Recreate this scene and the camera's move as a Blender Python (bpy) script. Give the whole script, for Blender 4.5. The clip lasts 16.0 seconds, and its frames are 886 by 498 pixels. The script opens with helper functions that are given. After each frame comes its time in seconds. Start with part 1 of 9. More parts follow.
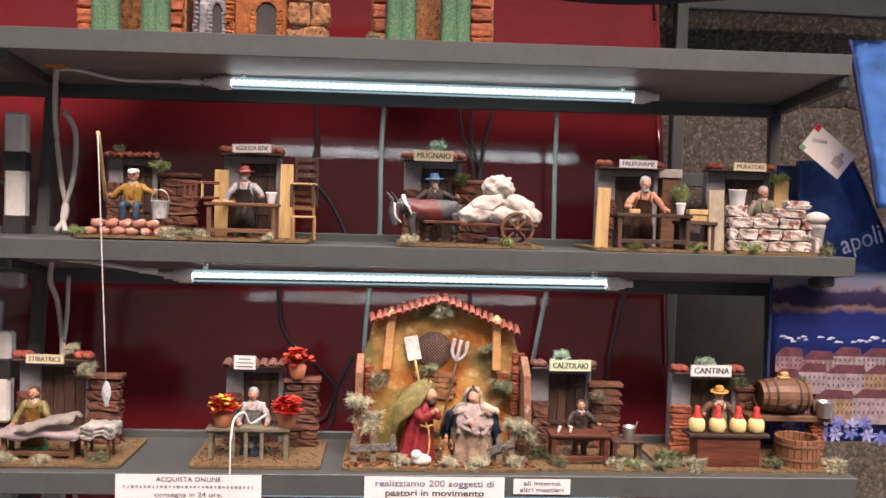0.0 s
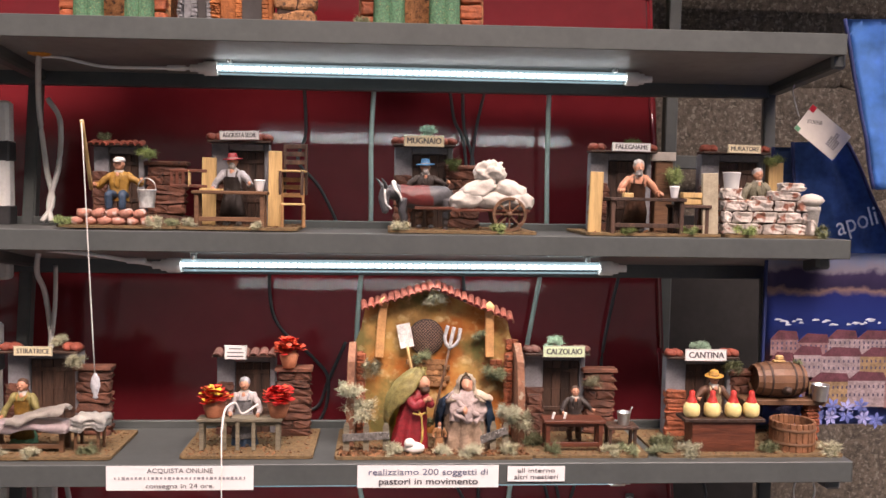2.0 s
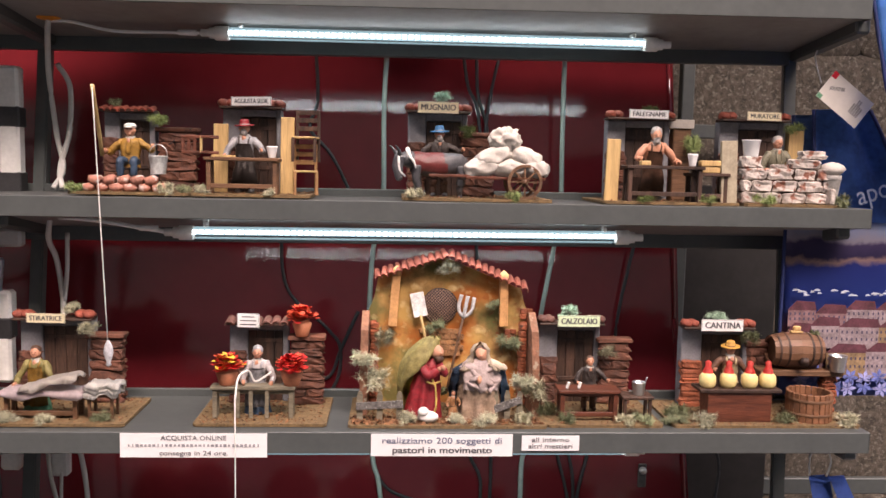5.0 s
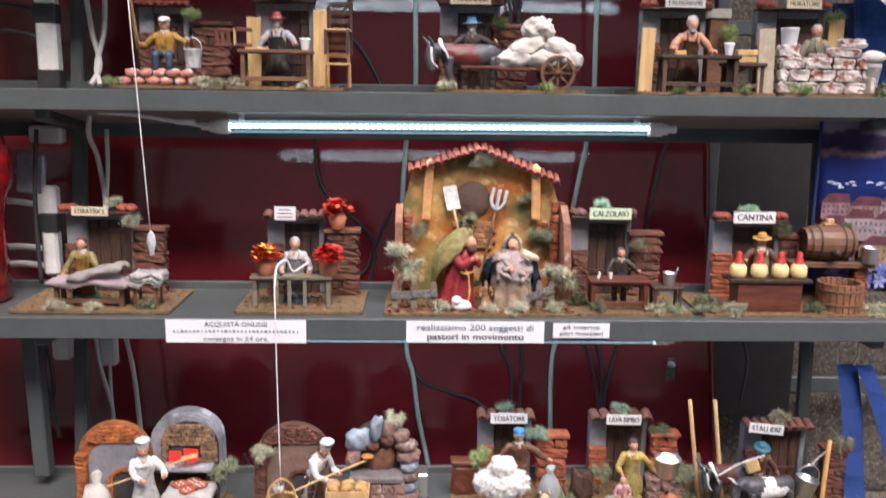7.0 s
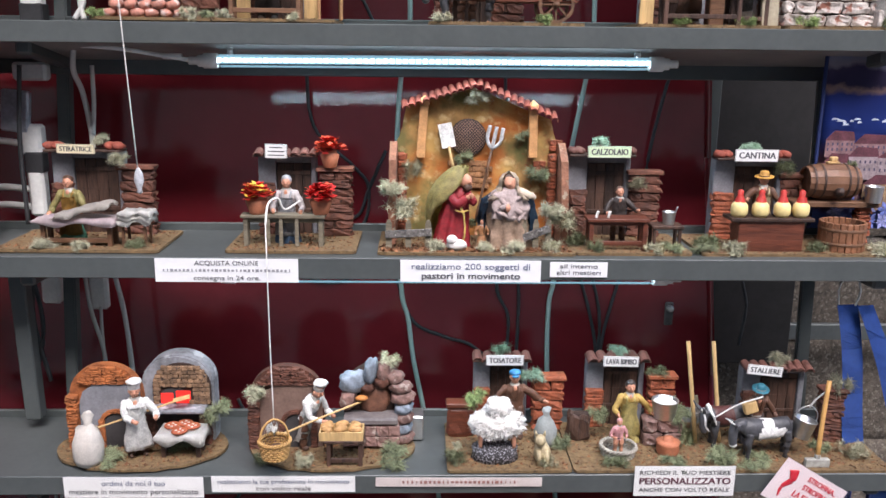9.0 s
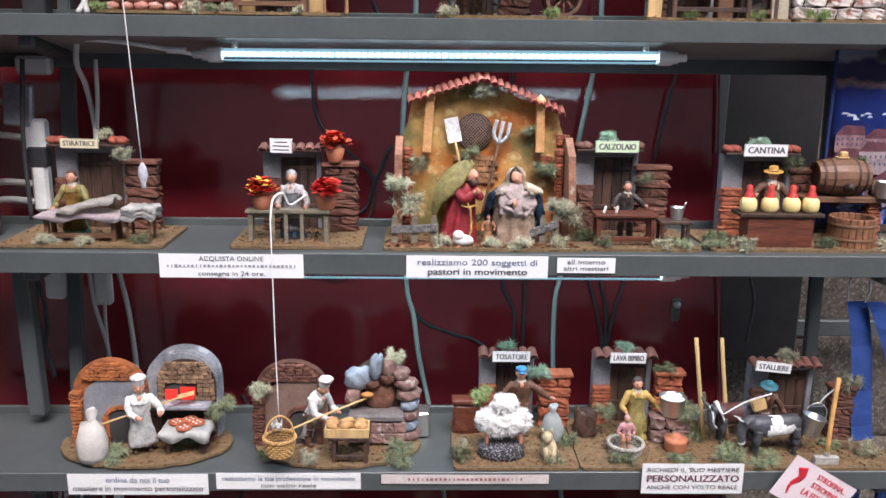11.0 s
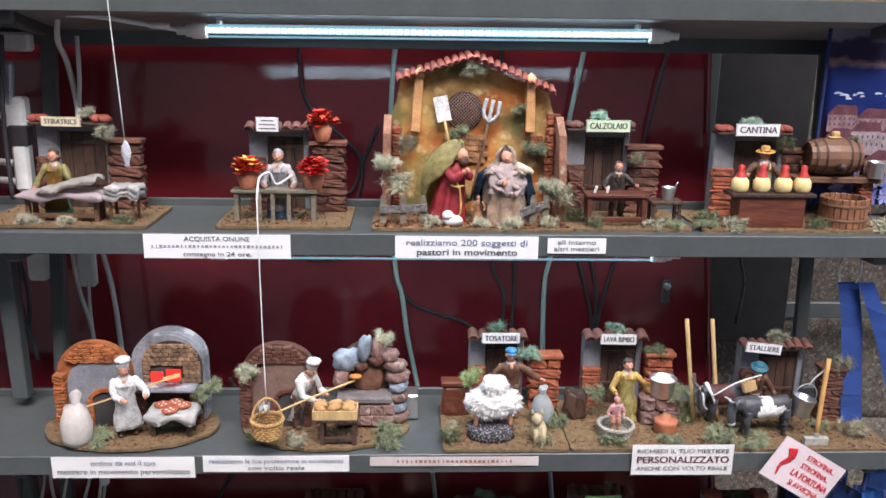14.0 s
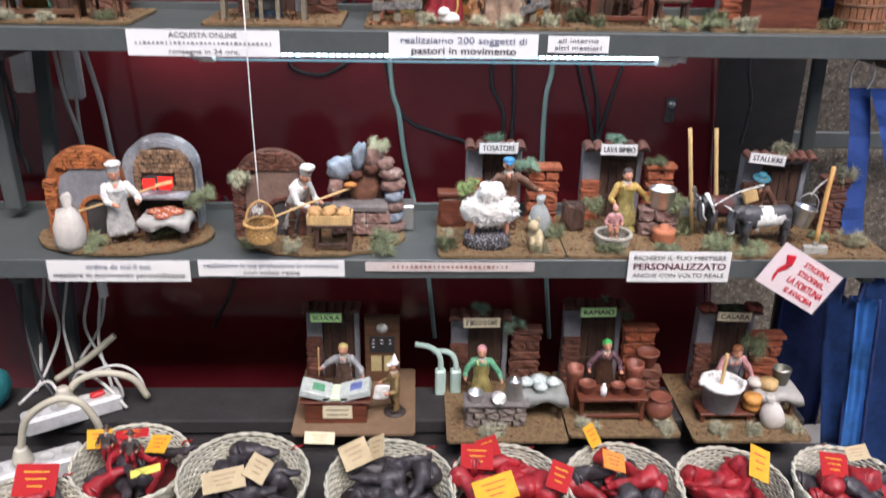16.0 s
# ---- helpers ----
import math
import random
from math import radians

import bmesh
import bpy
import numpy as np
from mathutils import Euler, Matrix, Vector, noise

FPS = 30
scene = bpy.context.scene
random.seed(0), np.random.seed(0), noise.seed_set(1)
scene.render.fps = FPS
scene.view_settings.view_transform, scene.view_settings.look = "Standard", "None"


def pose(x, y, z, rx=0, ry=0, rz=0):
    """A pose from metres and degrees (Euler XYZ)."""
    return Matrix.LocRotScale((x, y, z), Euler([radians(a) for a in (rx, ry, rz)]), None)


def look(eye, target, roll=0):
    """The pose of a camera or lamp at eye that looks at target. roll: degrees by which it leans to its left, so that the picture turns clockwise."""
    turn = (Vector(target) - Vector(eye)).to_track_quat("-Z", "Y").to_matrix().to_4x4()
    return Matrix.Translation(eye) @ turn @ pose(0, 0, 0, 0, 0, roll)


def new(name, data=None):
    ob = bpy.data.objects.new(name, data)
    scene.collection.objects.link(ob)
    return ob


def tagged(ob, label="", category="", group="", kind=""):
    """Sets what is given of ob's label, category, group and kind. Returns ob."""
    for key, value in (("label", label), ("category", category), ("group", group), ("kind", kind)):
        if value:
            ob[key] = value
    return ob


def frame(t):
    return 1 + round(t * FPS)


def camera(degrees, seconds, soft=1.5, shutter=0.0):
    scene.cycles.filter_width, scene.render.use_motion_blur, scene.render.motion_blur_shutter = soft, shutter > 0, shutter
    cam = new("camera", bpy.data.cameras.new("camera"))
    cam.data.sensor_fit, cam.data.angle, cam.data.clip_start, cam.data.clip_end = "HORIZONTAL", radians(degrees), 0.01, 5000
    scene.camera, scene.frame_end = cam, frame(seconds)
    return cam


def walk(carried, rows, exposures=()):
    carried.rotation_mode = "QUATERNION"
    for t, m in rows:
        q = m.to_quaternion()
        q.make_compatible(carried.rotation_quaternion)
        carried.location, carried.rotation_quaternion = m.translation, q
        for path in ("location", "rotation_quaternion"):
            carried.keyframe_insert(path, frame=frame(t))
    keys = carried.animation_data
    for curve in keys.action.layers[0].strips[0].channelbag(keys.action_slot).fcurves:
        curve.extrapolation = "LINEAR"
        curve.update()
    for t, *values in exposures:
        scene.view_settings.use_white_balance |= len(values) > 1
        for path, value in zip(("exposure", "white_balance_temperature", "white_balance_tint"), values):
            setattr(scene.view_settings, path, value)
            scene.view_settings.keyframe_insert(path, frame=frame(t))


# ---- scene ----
cam = camera(55.9, 16.0, 1.5, 0.5)
PATH = [
    (0, (-0.015, -1.635, 1.627), (0.112, 0.359, 1.536), 1.7),
    (0.5, (-0.015, -1.626, 1.635), (0.11, 0.367, 1.519), 1.4),
    (1, (-0.013, -1.617, 1.631), (0.113, 0.375, 1.51), 1.3),
    (1.5, (-0.008, -1.617, 1.63), (0.127, 0.374, 1.507), 1.2),
    (2, (-0.004, -1.615, 1.633), (0.133, 0.376, 1.502), 1.1),
    (2.5, (-0.001, -1.62, 1.628), (0.142, 0.371, 1.504), 1.2),
    (3, (-0.011, -1.63, 1.632), (0.141, 0.36, 1.498), 1.4),
    (3.5, (-0.009, -1.616, 1.628), (0.127, 0.373, 1.471), 1.3),
    (5.8, (-0.022, -1.595, 1.607), (0.079, 0.39, 1.383), 1.2),
    (6, (-0.024, -1.606, 1.597), (0.062, 0.378, 1.361), 1.1),
    (6.5, (-0.029, -1.625, 1.579), (-0.003, 0.355, 1.296), 0.9),
    (7, (-0.025, -1.626, 1.557), (0.028, 0.338, 1.182), 0.8),
    (7.5, (-0.015, -1.619, 1.527), (0.049, 0.325, 1.064), 0.7),
    (8, (-0.017, -1.609, 1.507), (0.041, 0.332, 1.029), 0.7),
    (8.5, (-0.017, -1.601, 1.503), (0.05, 0.343, 1.038), 0.8),
    (9, (-0.016, -1.601, 1.503), (0.041, 0.344, 1.039), 0.8),
    (11.5, (-0.027, -1.584, 1.496), (0.024, 0.357, 1.017), 0.8),
    (12, (-0.03, -1.58, 1.493), (0.026, 0.359, 1.006), 0.9),
    (12.5, (-0.029, -1.573, 1.492), (0.024, 0.364, 0.996), 0.9),
    (13, (-0.029, -1.573, 1.487), (0.031, 0.365, 0.995), 0.9),
    (13.5, (-0.03, -1.569, 1.489), (0.042, 0.367, 0.992), 1.0),
    (14, (-0.024, -1.57, 1.486), (0.055, 0.363, 0.977), 1.0),
    (14.5, (-0.021, -1.569, 1.462), (0.071, 0.355, 0.927), 1.1),
    (15, (-0.013, -1.575, 1.424), (0.056, 0.326, 0.806), 0.9),
    (15.5, (-0.005, -1.583, 1.385), (0.053, 0.289, 0.682), 0.8),
    (16, (-0.004, -1.58, 1.342), (0.065, 0.256, 0.553), 1.1),
]
walk(cam, [(t, look(eye, target, roll)) for t, eye, target, roll in PATH], [(0, 1.10, 7750, 31), (3.5, 1.08, 7750, 31), (6, 1.06, 7250, 27), (8, 1.08, 6250, 19), (14.5, 1.06, 6250, 19), (16, 1.07, 6350, 19)])

# ---- light ----
world = bpy.data.worlds.new("street_sky")
scene.world = world
world.use_nodes = True
wn = world.node_tree.nodes
sky = wn.new("ShaderNodeTexSky")
sky.sky_type, sky.sun_disc = "NISHITA", False
sky.sun_elevation, sky.sun_rotation = radians(50), radians(195)
wn["Background"].inputs["Strength"].default_value = 0.12
world.node_tree.links.new(sky.outputs[0], wn["Background"].inputs["Color"])
sun = new("sun", bpy.data.lights.new("sun", "SUN"))
sun.data.energy, sun.data.angle, sun.data.color = 4.0, radians(40), (1.0, 0.96, 0.9)
sun.matrix_world = look((0.8, -3, 3.75), (0, 0, 0))

# ---- materials ----
MATS = {}


def mat(name, color, rough=0.6, metal=0.0, var=0.25, scale=60.0, bump=0.15, spots=0.0, spot_color=(0.5, 0.5, 0.5), rand=0.0, coat=0.0, grain=None, island=0.0):
    """A painted or natural surface: colour with coarse and fine variation, relief, and worn spots of a second colour."""
    if name in MATS:
        return MATS[name]
    m = MATS[name] = bpy.data.materials.new(name)
    m.use_nodes = True
    n, l = m.node_tree.nodes, m.node_tree.links
    b = n["Principled BSDF"]
    b.inputs["Roughness"].default_value, b.inputs["Metallic"].default_value = rough, metal
    b.inputs["Coat Weight"].default_value = coat
    tc = n.new("ShaderNodeTexCoord")
    geo = n.new("ShaderNodeNewGeometry")
    big, fine = n.new("ShaderNodeTexNoise"), n.new("ShaderNodeTexNoise")
    where = geo.outputs["Position"]
    if grain:
        vm = n.new("ShaderNodeVectorMath")
        vm.operation, vm.inputs[1].default_value = "MULTIPLY", grain
        l.new(where, vm.inputs[0])
        where = vm.outputs[0]
    for t, s, d in ((big, scale * 0.6, 5), (fine, scale * 3, 5)):
        t.inputs["Scale"].default_value, t.inputs["Detail"].default_value = s, d
        l.new(where, t.inputs["Vector"])
    add = n.new("ShaderNodeMath")
    add.operation = "MULTIPLY_ADD"
    add.inputs[1].default_value = 0.6
    l.new(big.outputs[0], add.inputs[0])
    half = n.new("ShaderNodeMath")
    half.operation, half.inputs[1].default_value = "MULTIPLY", 0.4
    l.new(fine.outputs[0], half.inputs[0])
    l.new(half.outputs[0], add.inputs[2])
    ramp = n.new("ShaderNodeValToRGB")
    lo, hi = [max(0.0, c * (1 - var)) for c in color], [min(1.0, c * (1 + var)) for c in color]
    ramp.color_ramp.elements[0].position, ramp.color_ramp.elements[1].position = 0.36, 0.64
    ramp.color_ramp.elements[0].color, ramp.color_ramp.elements[1].color = (*lo, 1), (*hi, 1)
    l.new(add.outputs[0], ramp.inputs[0])
    out = ramp.outputs[0]
    if spots > 0:
        wear = n.new("ShaderNodeTexNoise")
        wear.inputs["Scale"].default_value, wear.inputs["Detail"].default_value = scale * 0.9, 6
        l.new(geo.outputs["Position"], wear.inputs["Vector"])
        edge = n.new("ShaderNodeMapRange")
        edge.inputs["From Min"].default_value, edge.inputs["From Max"].default_value = 0.66 - 0.3 * spots, 0.72 - 0.25 * spots
        l.new(wear.outputs[0], edge.inputs[0])
        mix = n.new("ShaderNodeMixRGB")
        mix.inputs[2].default_value = (*spot_color, 1)
        l.new(edge.outputs[0], mix.inputs[0])
        l.new(out, mix.inputs[1])
        out = mix.outputs[0]
    if rand > 0:
        info, hsv = n.new("ShaderNodeObjectInfo"), n.new("ShaderNodeHueSaturation")
        mr = n.new("ShaderNodeMapRange")
        mr.inputs["To Min"].default_value, mr.inputs["To Max"].default_value = 1 - rand, 1 + rand
        l.new(info.outputs["Random"], mr.inputs[0])
        l.new(mr.outputs[0], hsv.inputs["Value"])
        l.new(out, hsv.inputs["Color"])
        out = hsv.outputs[0]
    if island > 0:
        hsv, mr = n.new("ShaderNodeHueSaturation"), n.new("ShaderNodeMapRange")
        mr.inputs["To Min"].default_value, mr.inputs["To Max"].default_value = 1 - island, 1 + island
        l.new(geo.outputs["Random Per Island"], mr.inputs[0])
        l.new(mr.outputs[0], hsv.inputs["Value"])
        l.new(out, hsv.inputs["Color"])
        out = hsv.outputs[0]
    l.new(out, b.inputs["Base Color"])
    if bump > 0:
        bp = n.new("ShaderNodeBump")
        bp.inputs["Strength"].default_value, bp.inputs["Distance"].default_value = min(1.0, bump * 1.4), 0.004
        l.new(add.outputs[0], bp.inputs["Height"])
        l.new(bp.outputs[0], b.inputs["Normal"])
    return m


def glow(name, color, strength):
    m = MATS[name] = bpy.data.materials.new(name)
    m.use_nodes = True
    b = m.node_tree.nodes["Principled BSDF"]
    b.inputs["Base Color"].default_value = (*color, 1)
    b.inputs["Emission Color"].default_value, b.inputs["Emission Strength"].default_value = (*color, 1), strength
    return m


def clear(name, rough=0.05, tint=(1, 1, 1)):
    m = MATS[name] = bpy.data.materials.new(name)
    m.use_nodes = True
    n, l = m.node_tree.nodes, m.node_tree.links
    g, t, mix, fr = n.new("ShaderNodeBsdfGlossy"), n.new("ShaderNodeBsdfTransparent"), n.new("ShaderNodeMixShader"), n.new("ShaderNodeFresnel")
    g.inputs["Roughness"].default_value = rough
    t.inputs["Color"].default_value = (*tint, 1)
    l.new(fr.outputs[0], mix.inputs[0])
    l.new(t.outputs[0], mix.inputs[1])
    l.new(g.outputs[0], mix.inputs[2])
    l.new(mix.outputs[0], n["Material Output"].inputs["Surface"])
    return m


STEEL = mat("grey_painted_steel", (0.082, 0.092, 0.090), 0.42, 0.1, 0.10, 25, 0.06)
# Shelf underside: colour raised above STEEL to stand in for bounced LED light.
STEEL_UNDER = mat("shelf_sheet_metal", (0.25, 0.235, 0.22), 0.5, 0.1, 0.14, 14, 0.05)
RED = mat("glossy_red_panel", (0.170, 0.017, 0.022), 0.025, 0.0, 0.12, 6, 0.0, coat=0.6)
STONE_DARK = mat("dark_granite", (0.088, 0.072, 0.056), 0.85, 0, 0.6, 110, 0.9, spots=0.34, spot_color=(0.19, 0.17, 0.14), rand=0.2)
BLACK = mat("black_rubber", (0.034, 0.034, 0.036), 0.5, 0, 0.2, 60, 0.05)
WHITE_P = mat("white_plastic", (0.82, 0.82, 0.80), 0.35, 0, 0.05, 40, 0.03)
GREEN_CABLE = mat("pale_green_cable", (0.42, 0.56, 0.50), 0.45, 0, 0.08, 60, 0.03)
GREY_CABLE = mat("grey_white_cable", (0.56, 0.55, 0.52), 0.5, 0, 0.08, 60, 0.03)
DARK_VOID = mat("dark_backing", (0.046, 0.041, 0.040), 0.8, 0, 0.3, 20, 0.1)
PAPER = mat("white_paper", (0.78, 0.78, 0.78), 0.55, 0, 0.03, 30, 0.05)
INK = mat("grey_ink", (0.05, 0.05, 0.06), 0.6, 0, 0.1, 60, 0.0)
RED_INK = mat("red_ink", (0.62, 0.012, 0.03), 0.5, 0, 0.1, 60, 0.0)
PLASTER = mat("grey_plaster", (0.20, 0.20, 0.215), 0.9, 0, 0.2, 70, 0.35)
DOOR = mat("dark_stained_wood", (0.058, 0.030, 0.020), 0.6, 0, 0.6, 130, 0.5, rand=0.25, grain=(1, 1, 0.12))
WOOD_RED = mat("red_brown_wood", (0.115, 0.032, 0.016), 0.5, 0, 0.4, 130, 0.35, grain=(0.12, 1, 1))
WOOD_BROWN = mat("brown_wood", (0.13, 0.062, 0.030), 0.6, 0, 0.4, 130, 0.4, rand=0.15, grain=(0.12, 1, 1))
WOOD_PALE = mat("pale_pine", (0.50, 0.33, 0.14), 0.65, 0, 0.25, 110, 0.25, grain=(1, 1, 0.1))
WOOD_GREY = mat("weathered_grey_wood", (0.17, 0.145, 0.10), 0.8, 0, 0.45, 130, 0.5, grain=(0.15, 1, 1))
TILE = mat("terracotta_roof_tile", (0.26, 0.060, 0.036), 0.75, 0, 0.35, 90, 0.5, rand=0.25)
TILE_BROWN = mat("brown_roof_tile", (0.135, 0.056, 0.042), 0.75, 0, 0.35, 90, 0.5, rand=0.25)
BRICK = mat("orange_terracotta_stone", (0.27, 0.072, 0.030), 0.8, 0, 0.4, 100, 0.6, spots=0.08, spot_color=(0.05, 0.02, 0.012), rand=0.25)
BRICK_DARK = mat("dark_brown_stone", (0.105, 0.038, 0.022), 0.75, 0, 0.45, 100, 0.6, spots=0.1, spot_color=(0.02, 0.01, 0.008), rand=0.3)
MORTAR = mat("dark_mortar", (0.035, 0.018, 0.012), 0.9, 0, 0.3, 100, 0.5)
CORK = mat("cork_board", (0.165, 0.105, 0.048), 0.9, 0, 0.4, 170, 0.7, spots=0.15, spot_color=(0.06, 0.035, 0.018))
BOARD = mat("brown_fibreboard", (0.17, 0.105, 0.058), 0.8, 0, 0.15, 60, 0.15)
GRAVEL = mat("brown_wood_chips", (0.17, 0.075, 0.032), 0.85, 0, 0.4, 300, 0.3, island=0.6)
MOSS = [mat("green_moss", (0.20, 0.225, 0.125), 0.9, 0, 0.4, 120, 0.0, rand=0.2, island=0.45), mat("grey_green_lichen", (0.40, 0.39, 0.27), 0.9, 0, 0.35, 120, 0.0, rand=0.2, island=0.4),
        mat("blue_green_lichen", (0.27, 0.40, 0.29), 0.9, 0, 0.35, 120, 0.0, rand=0.2, island=0.4), mat("bright_green_moss", (0.24, 0.31, 0.12), 0.9, 0, 0.35, 120, 0.0, rand=0.2, island=0.4)]
SKIN = mat("painted_skin", (0.50, 0.235, 0.145), 0.5, 0, 0.15, 120, 0.1)
ALU = mat("brushed_aluminium", (0.62, 0.62, 0.60), 0.3, 0.9, 0.1, 60, 0.1)
TERRA = mat("terracotta_pot", (0.42, 0.145, 0.07), 0.7, 0, 0.2, 80, 0.25)
CLOTH_W = mat("white_cloth", (0.66, 0.64, 0.60), 0.9, 0, 0.12, 90, 0.4)
SACK = mat("off_white_sack", (0.52, 0.48, 0.43), 0.9, 0, 0.12, 90, 0.4)
FLEECE = mat("white_wool", (0.74, 0.72, 0.68), 1.0, 0, 0.06, 150, 0.3)
WICKER = mat("pale_wicker", (0.47, 0.45, 0.36), 0.7, 0, 0.2, 90, 0.3, rand=0.12)
STRAW_W = mat("straw_wicker", (0.50, 0.29, 0.10), 0.7, 0, 0.25, 90, 0.3)


def tint(name, color, rough=0.55, var=0.2):
    return mat(name, color, rough, 0, var + 0.12, 150, 0.4)


# ---- building helpers ----
def part(name, bm, material, parent=None, label="", smooth=False, at=None):
    me = bpy.data.meshes.new(name)
    bm.normal_update()
    bm.to_mesh(me)
    bm.free()
    for m in material if isinstance(material, (list, tuple)) else [material]:
        me.materials.append(m)
    if smooth:
        me.shade_smooth()
    ob = new(name, me)
    if parent is not None:
        ob.parent = parent
    if at is not None:
        ob.matrix_basis = at
    if label:
        ob["label"] = label
    return ob


def thing(name, x, y, z, label, category, group="", rz=0.0, kind=""):
    ob = new(name)
    ob.empty_display_size = 0.02
    ob.matrix_basis = pose(x, y, z, 0, 0, rz)
    return tagged(ob, label, category, group, kind)


def piece(name, mesh, parent, m):
    ob = new(name, mesh)
    ob.parent = parent
    ob.matrix_basis = m
    return ob


def place(bm, verts, m, mi=0):
    bmesh.ops.transform(bm, matrix=m, verts=verts)
    for f in {f for v in verts for f in v.link_faces}:
        f.material_index = mi


def box(bm, c, s, bevel=0.0, rot=(0, 0, 0), mi=0, jitter=0.0):
    new_bm = bmesh.new()
    bmesh.ops.create_cube(new_bm, size=1.0)
    bmesh.ops.scale(new_bm, vec=s, verts=new_bm.verts)
    if bevel > 0:
        bmesh.ops.bevel(new_bm, geom=new_bm.edges[:], offset=bevel, segments=1, affect="EDGES", clamp_overlap=True)
    m = pose(*c, *rot)
    merge(bm, new_bm, m, mi, jitter)


def merge(bm, src, m, mi=0, jitter=0.0):
    src.verts.ensure_lookup_table()
    vs = []
    for v in src.verts:
        co = m @ v.co
        if jitter:
            co = co + Vector((random.uniform(-jitter, jitter), random.uniform(-jitter, jitter), random.uniform(-jitter, jitter)))
        vs.append(bm.verts.new(co))
    src.verts.index_update()
    for f in src.faces:
        g = bm.faces.new([vs[v.index] for v in f.verts])
        g.material_index, g.smooth = mi, f.smooth
    src.free()


def lathe(bm, prof, seg=16, m=None, mi=0, sx=1.0, sy=1.0, smooth=True):
    m = m or Matrix()
    rings = []
    for r, z in prof:
        if r < 1e-6:
            rings.append([bm.verts.new(m @ Vector((0, 0, z)))])
        else:
            rings.append([bm.verts.new(m @ Vector((sx * r * math.cos(2 * math.pi * k / seg), sy * r * math.sin(2 * math.pi * k / seg), z))) for k in range(seg)])
    for a, b in zip(rings, rings[1:]):
        for k in range(seg):
            j = (k + 1) % seg
            if len(a) == 1 and len(b) == 1:
                continue
            if len(a) == 1:
                f = bm.faces.new((a[0], b[j], b[k]))
            elif len(b) == 1:
                f = bm.faces.new((a[k], a[j], b[0]))
            else:
                f = bm.faces.new((a[k], a[j], b[j], b[k]))
            f.material_index, f.smooth = mi, smooth


def smooth_path(pts, steps=6):
    """A Catmull-Rom line through the points."""
    p = [Vector(q) for q in pts]
    if len(p) < 3:
        return p
    p = [2 * p[0] - p[1]] + p + [2 * p[-1] - p[-2]]
    out = []
    for i in range(1, len(p) - 2):
        a, b, c, d = p[i - 1 : i + 3]
        for k in range(steps):
            t = k / steps
            out.append(0.5 * ((2 * b) + (c - a) * t + (2 * a - 5 * b + 4 * c - d) * t * t + (3 * b - a - 3 * c + d) * t ** 3))
    return out + [p[-2]]


def tube(bm, pts, r, seg=6, mi=0, steps=6, r2=None, flat=1.0):
    line = smooth_path(pts, steps)
    rings = []
    for i, q in enumerate(line):
        d = (line[min(i + 1, len(line) - 1)] - line[max(i - 1, 0)]).normalized()
        u = d.orthogonal().normalized() if abs(d.z) > 0.99 else d.cross(Vector((0, 0, 1))).normalized()
        v = d.cross(u)
        rr = r if r2 is None else r + (r2 - r) * i / max(1, len(line) - 1)
        rings.append([bm.verts.new(q + rr * (math.cos(2 * math.pi * k / seg) * u + flat * math.sin(2 * math.pi * k / seg) * v)) for k in range(seg)])
    for a, b in zip(rings, rings[1:]):
        for k in range(seg):
            f = bm.faces.new((a[k], b[k], b[(k + 1) % seg], a[(k + 1) % seg]))
            f.material_index, f.smooth = mi, True
    for ring in (rings[0][::-1], rings[-1]):
        f = bm.faces.new(ring[::-1])
        f.material_index = mi


def blob(bm, c, radii, sub=2, amp=0.0, freq=6.0, mi=0, power=2.0, rot=(0, 0, 0)):
    src = bmesh.new()
    bmesh.ops.create_icosphere(src, subdivisions=sub, radius=1.0)
    seed = Vector(c) * 13.7
    for v in src.verts:
        d = v.co.normalized()
        k = (abs(d.x) ** power + abs(d.y) ** power + abs(d.z) ** power) ** (-1 / power)
        k *= 1 + amp * noise.noise(d * freq * 0.4 + seed)
        v.co = Vector((d.x * k * radii[0], d.y * k * radii[1], d.z * k * radii[2]))
    for f in src.faces:
        f.smooth = True
    merge(bm, src, pose(*c, *rot), mi)


def prism(bm, outline, y0, y1, mi=0):
    """A slab whose outline lies in x and z, from depth y0 to y1."""
    a = [bm.verts.new((x, y0, z)) for x, z in outline]
    b = [bm.verts.new((x, y1, z)) for x, z in outline]
    n = len(outline)
    fs = [bm.faces.new(a), bm.faces.new(b[::-1])] + [bm.faces.new((a[i], b[i], b[(i + 1) % n], a[(i + 1) % n])) for i in range(n)]
    for f in fs:
        f.material_index = mi
    bmesh.ops.recalc_face_normals(bm, faces=fs)


def slab(bm, outline, z0, z1, mi=0):
    a = [bm.verts.new((x, y, z0)) for x, y in outline]
    b = [bm.verts.new((x, y, z1)) for x, y in outline]
    n = len(outline)
    fs = [bm.faces.new(a), bm.faces.new(b[::-1])] + [bm.faces.new((a[i], b[i], b[(i + 1) % n], a[(i + 1) % n])) for i in range(n)]
    for f in fs:
        f.material_index = mi
    bmesh.ops.recalc_face_normals(bm, faces=fs)


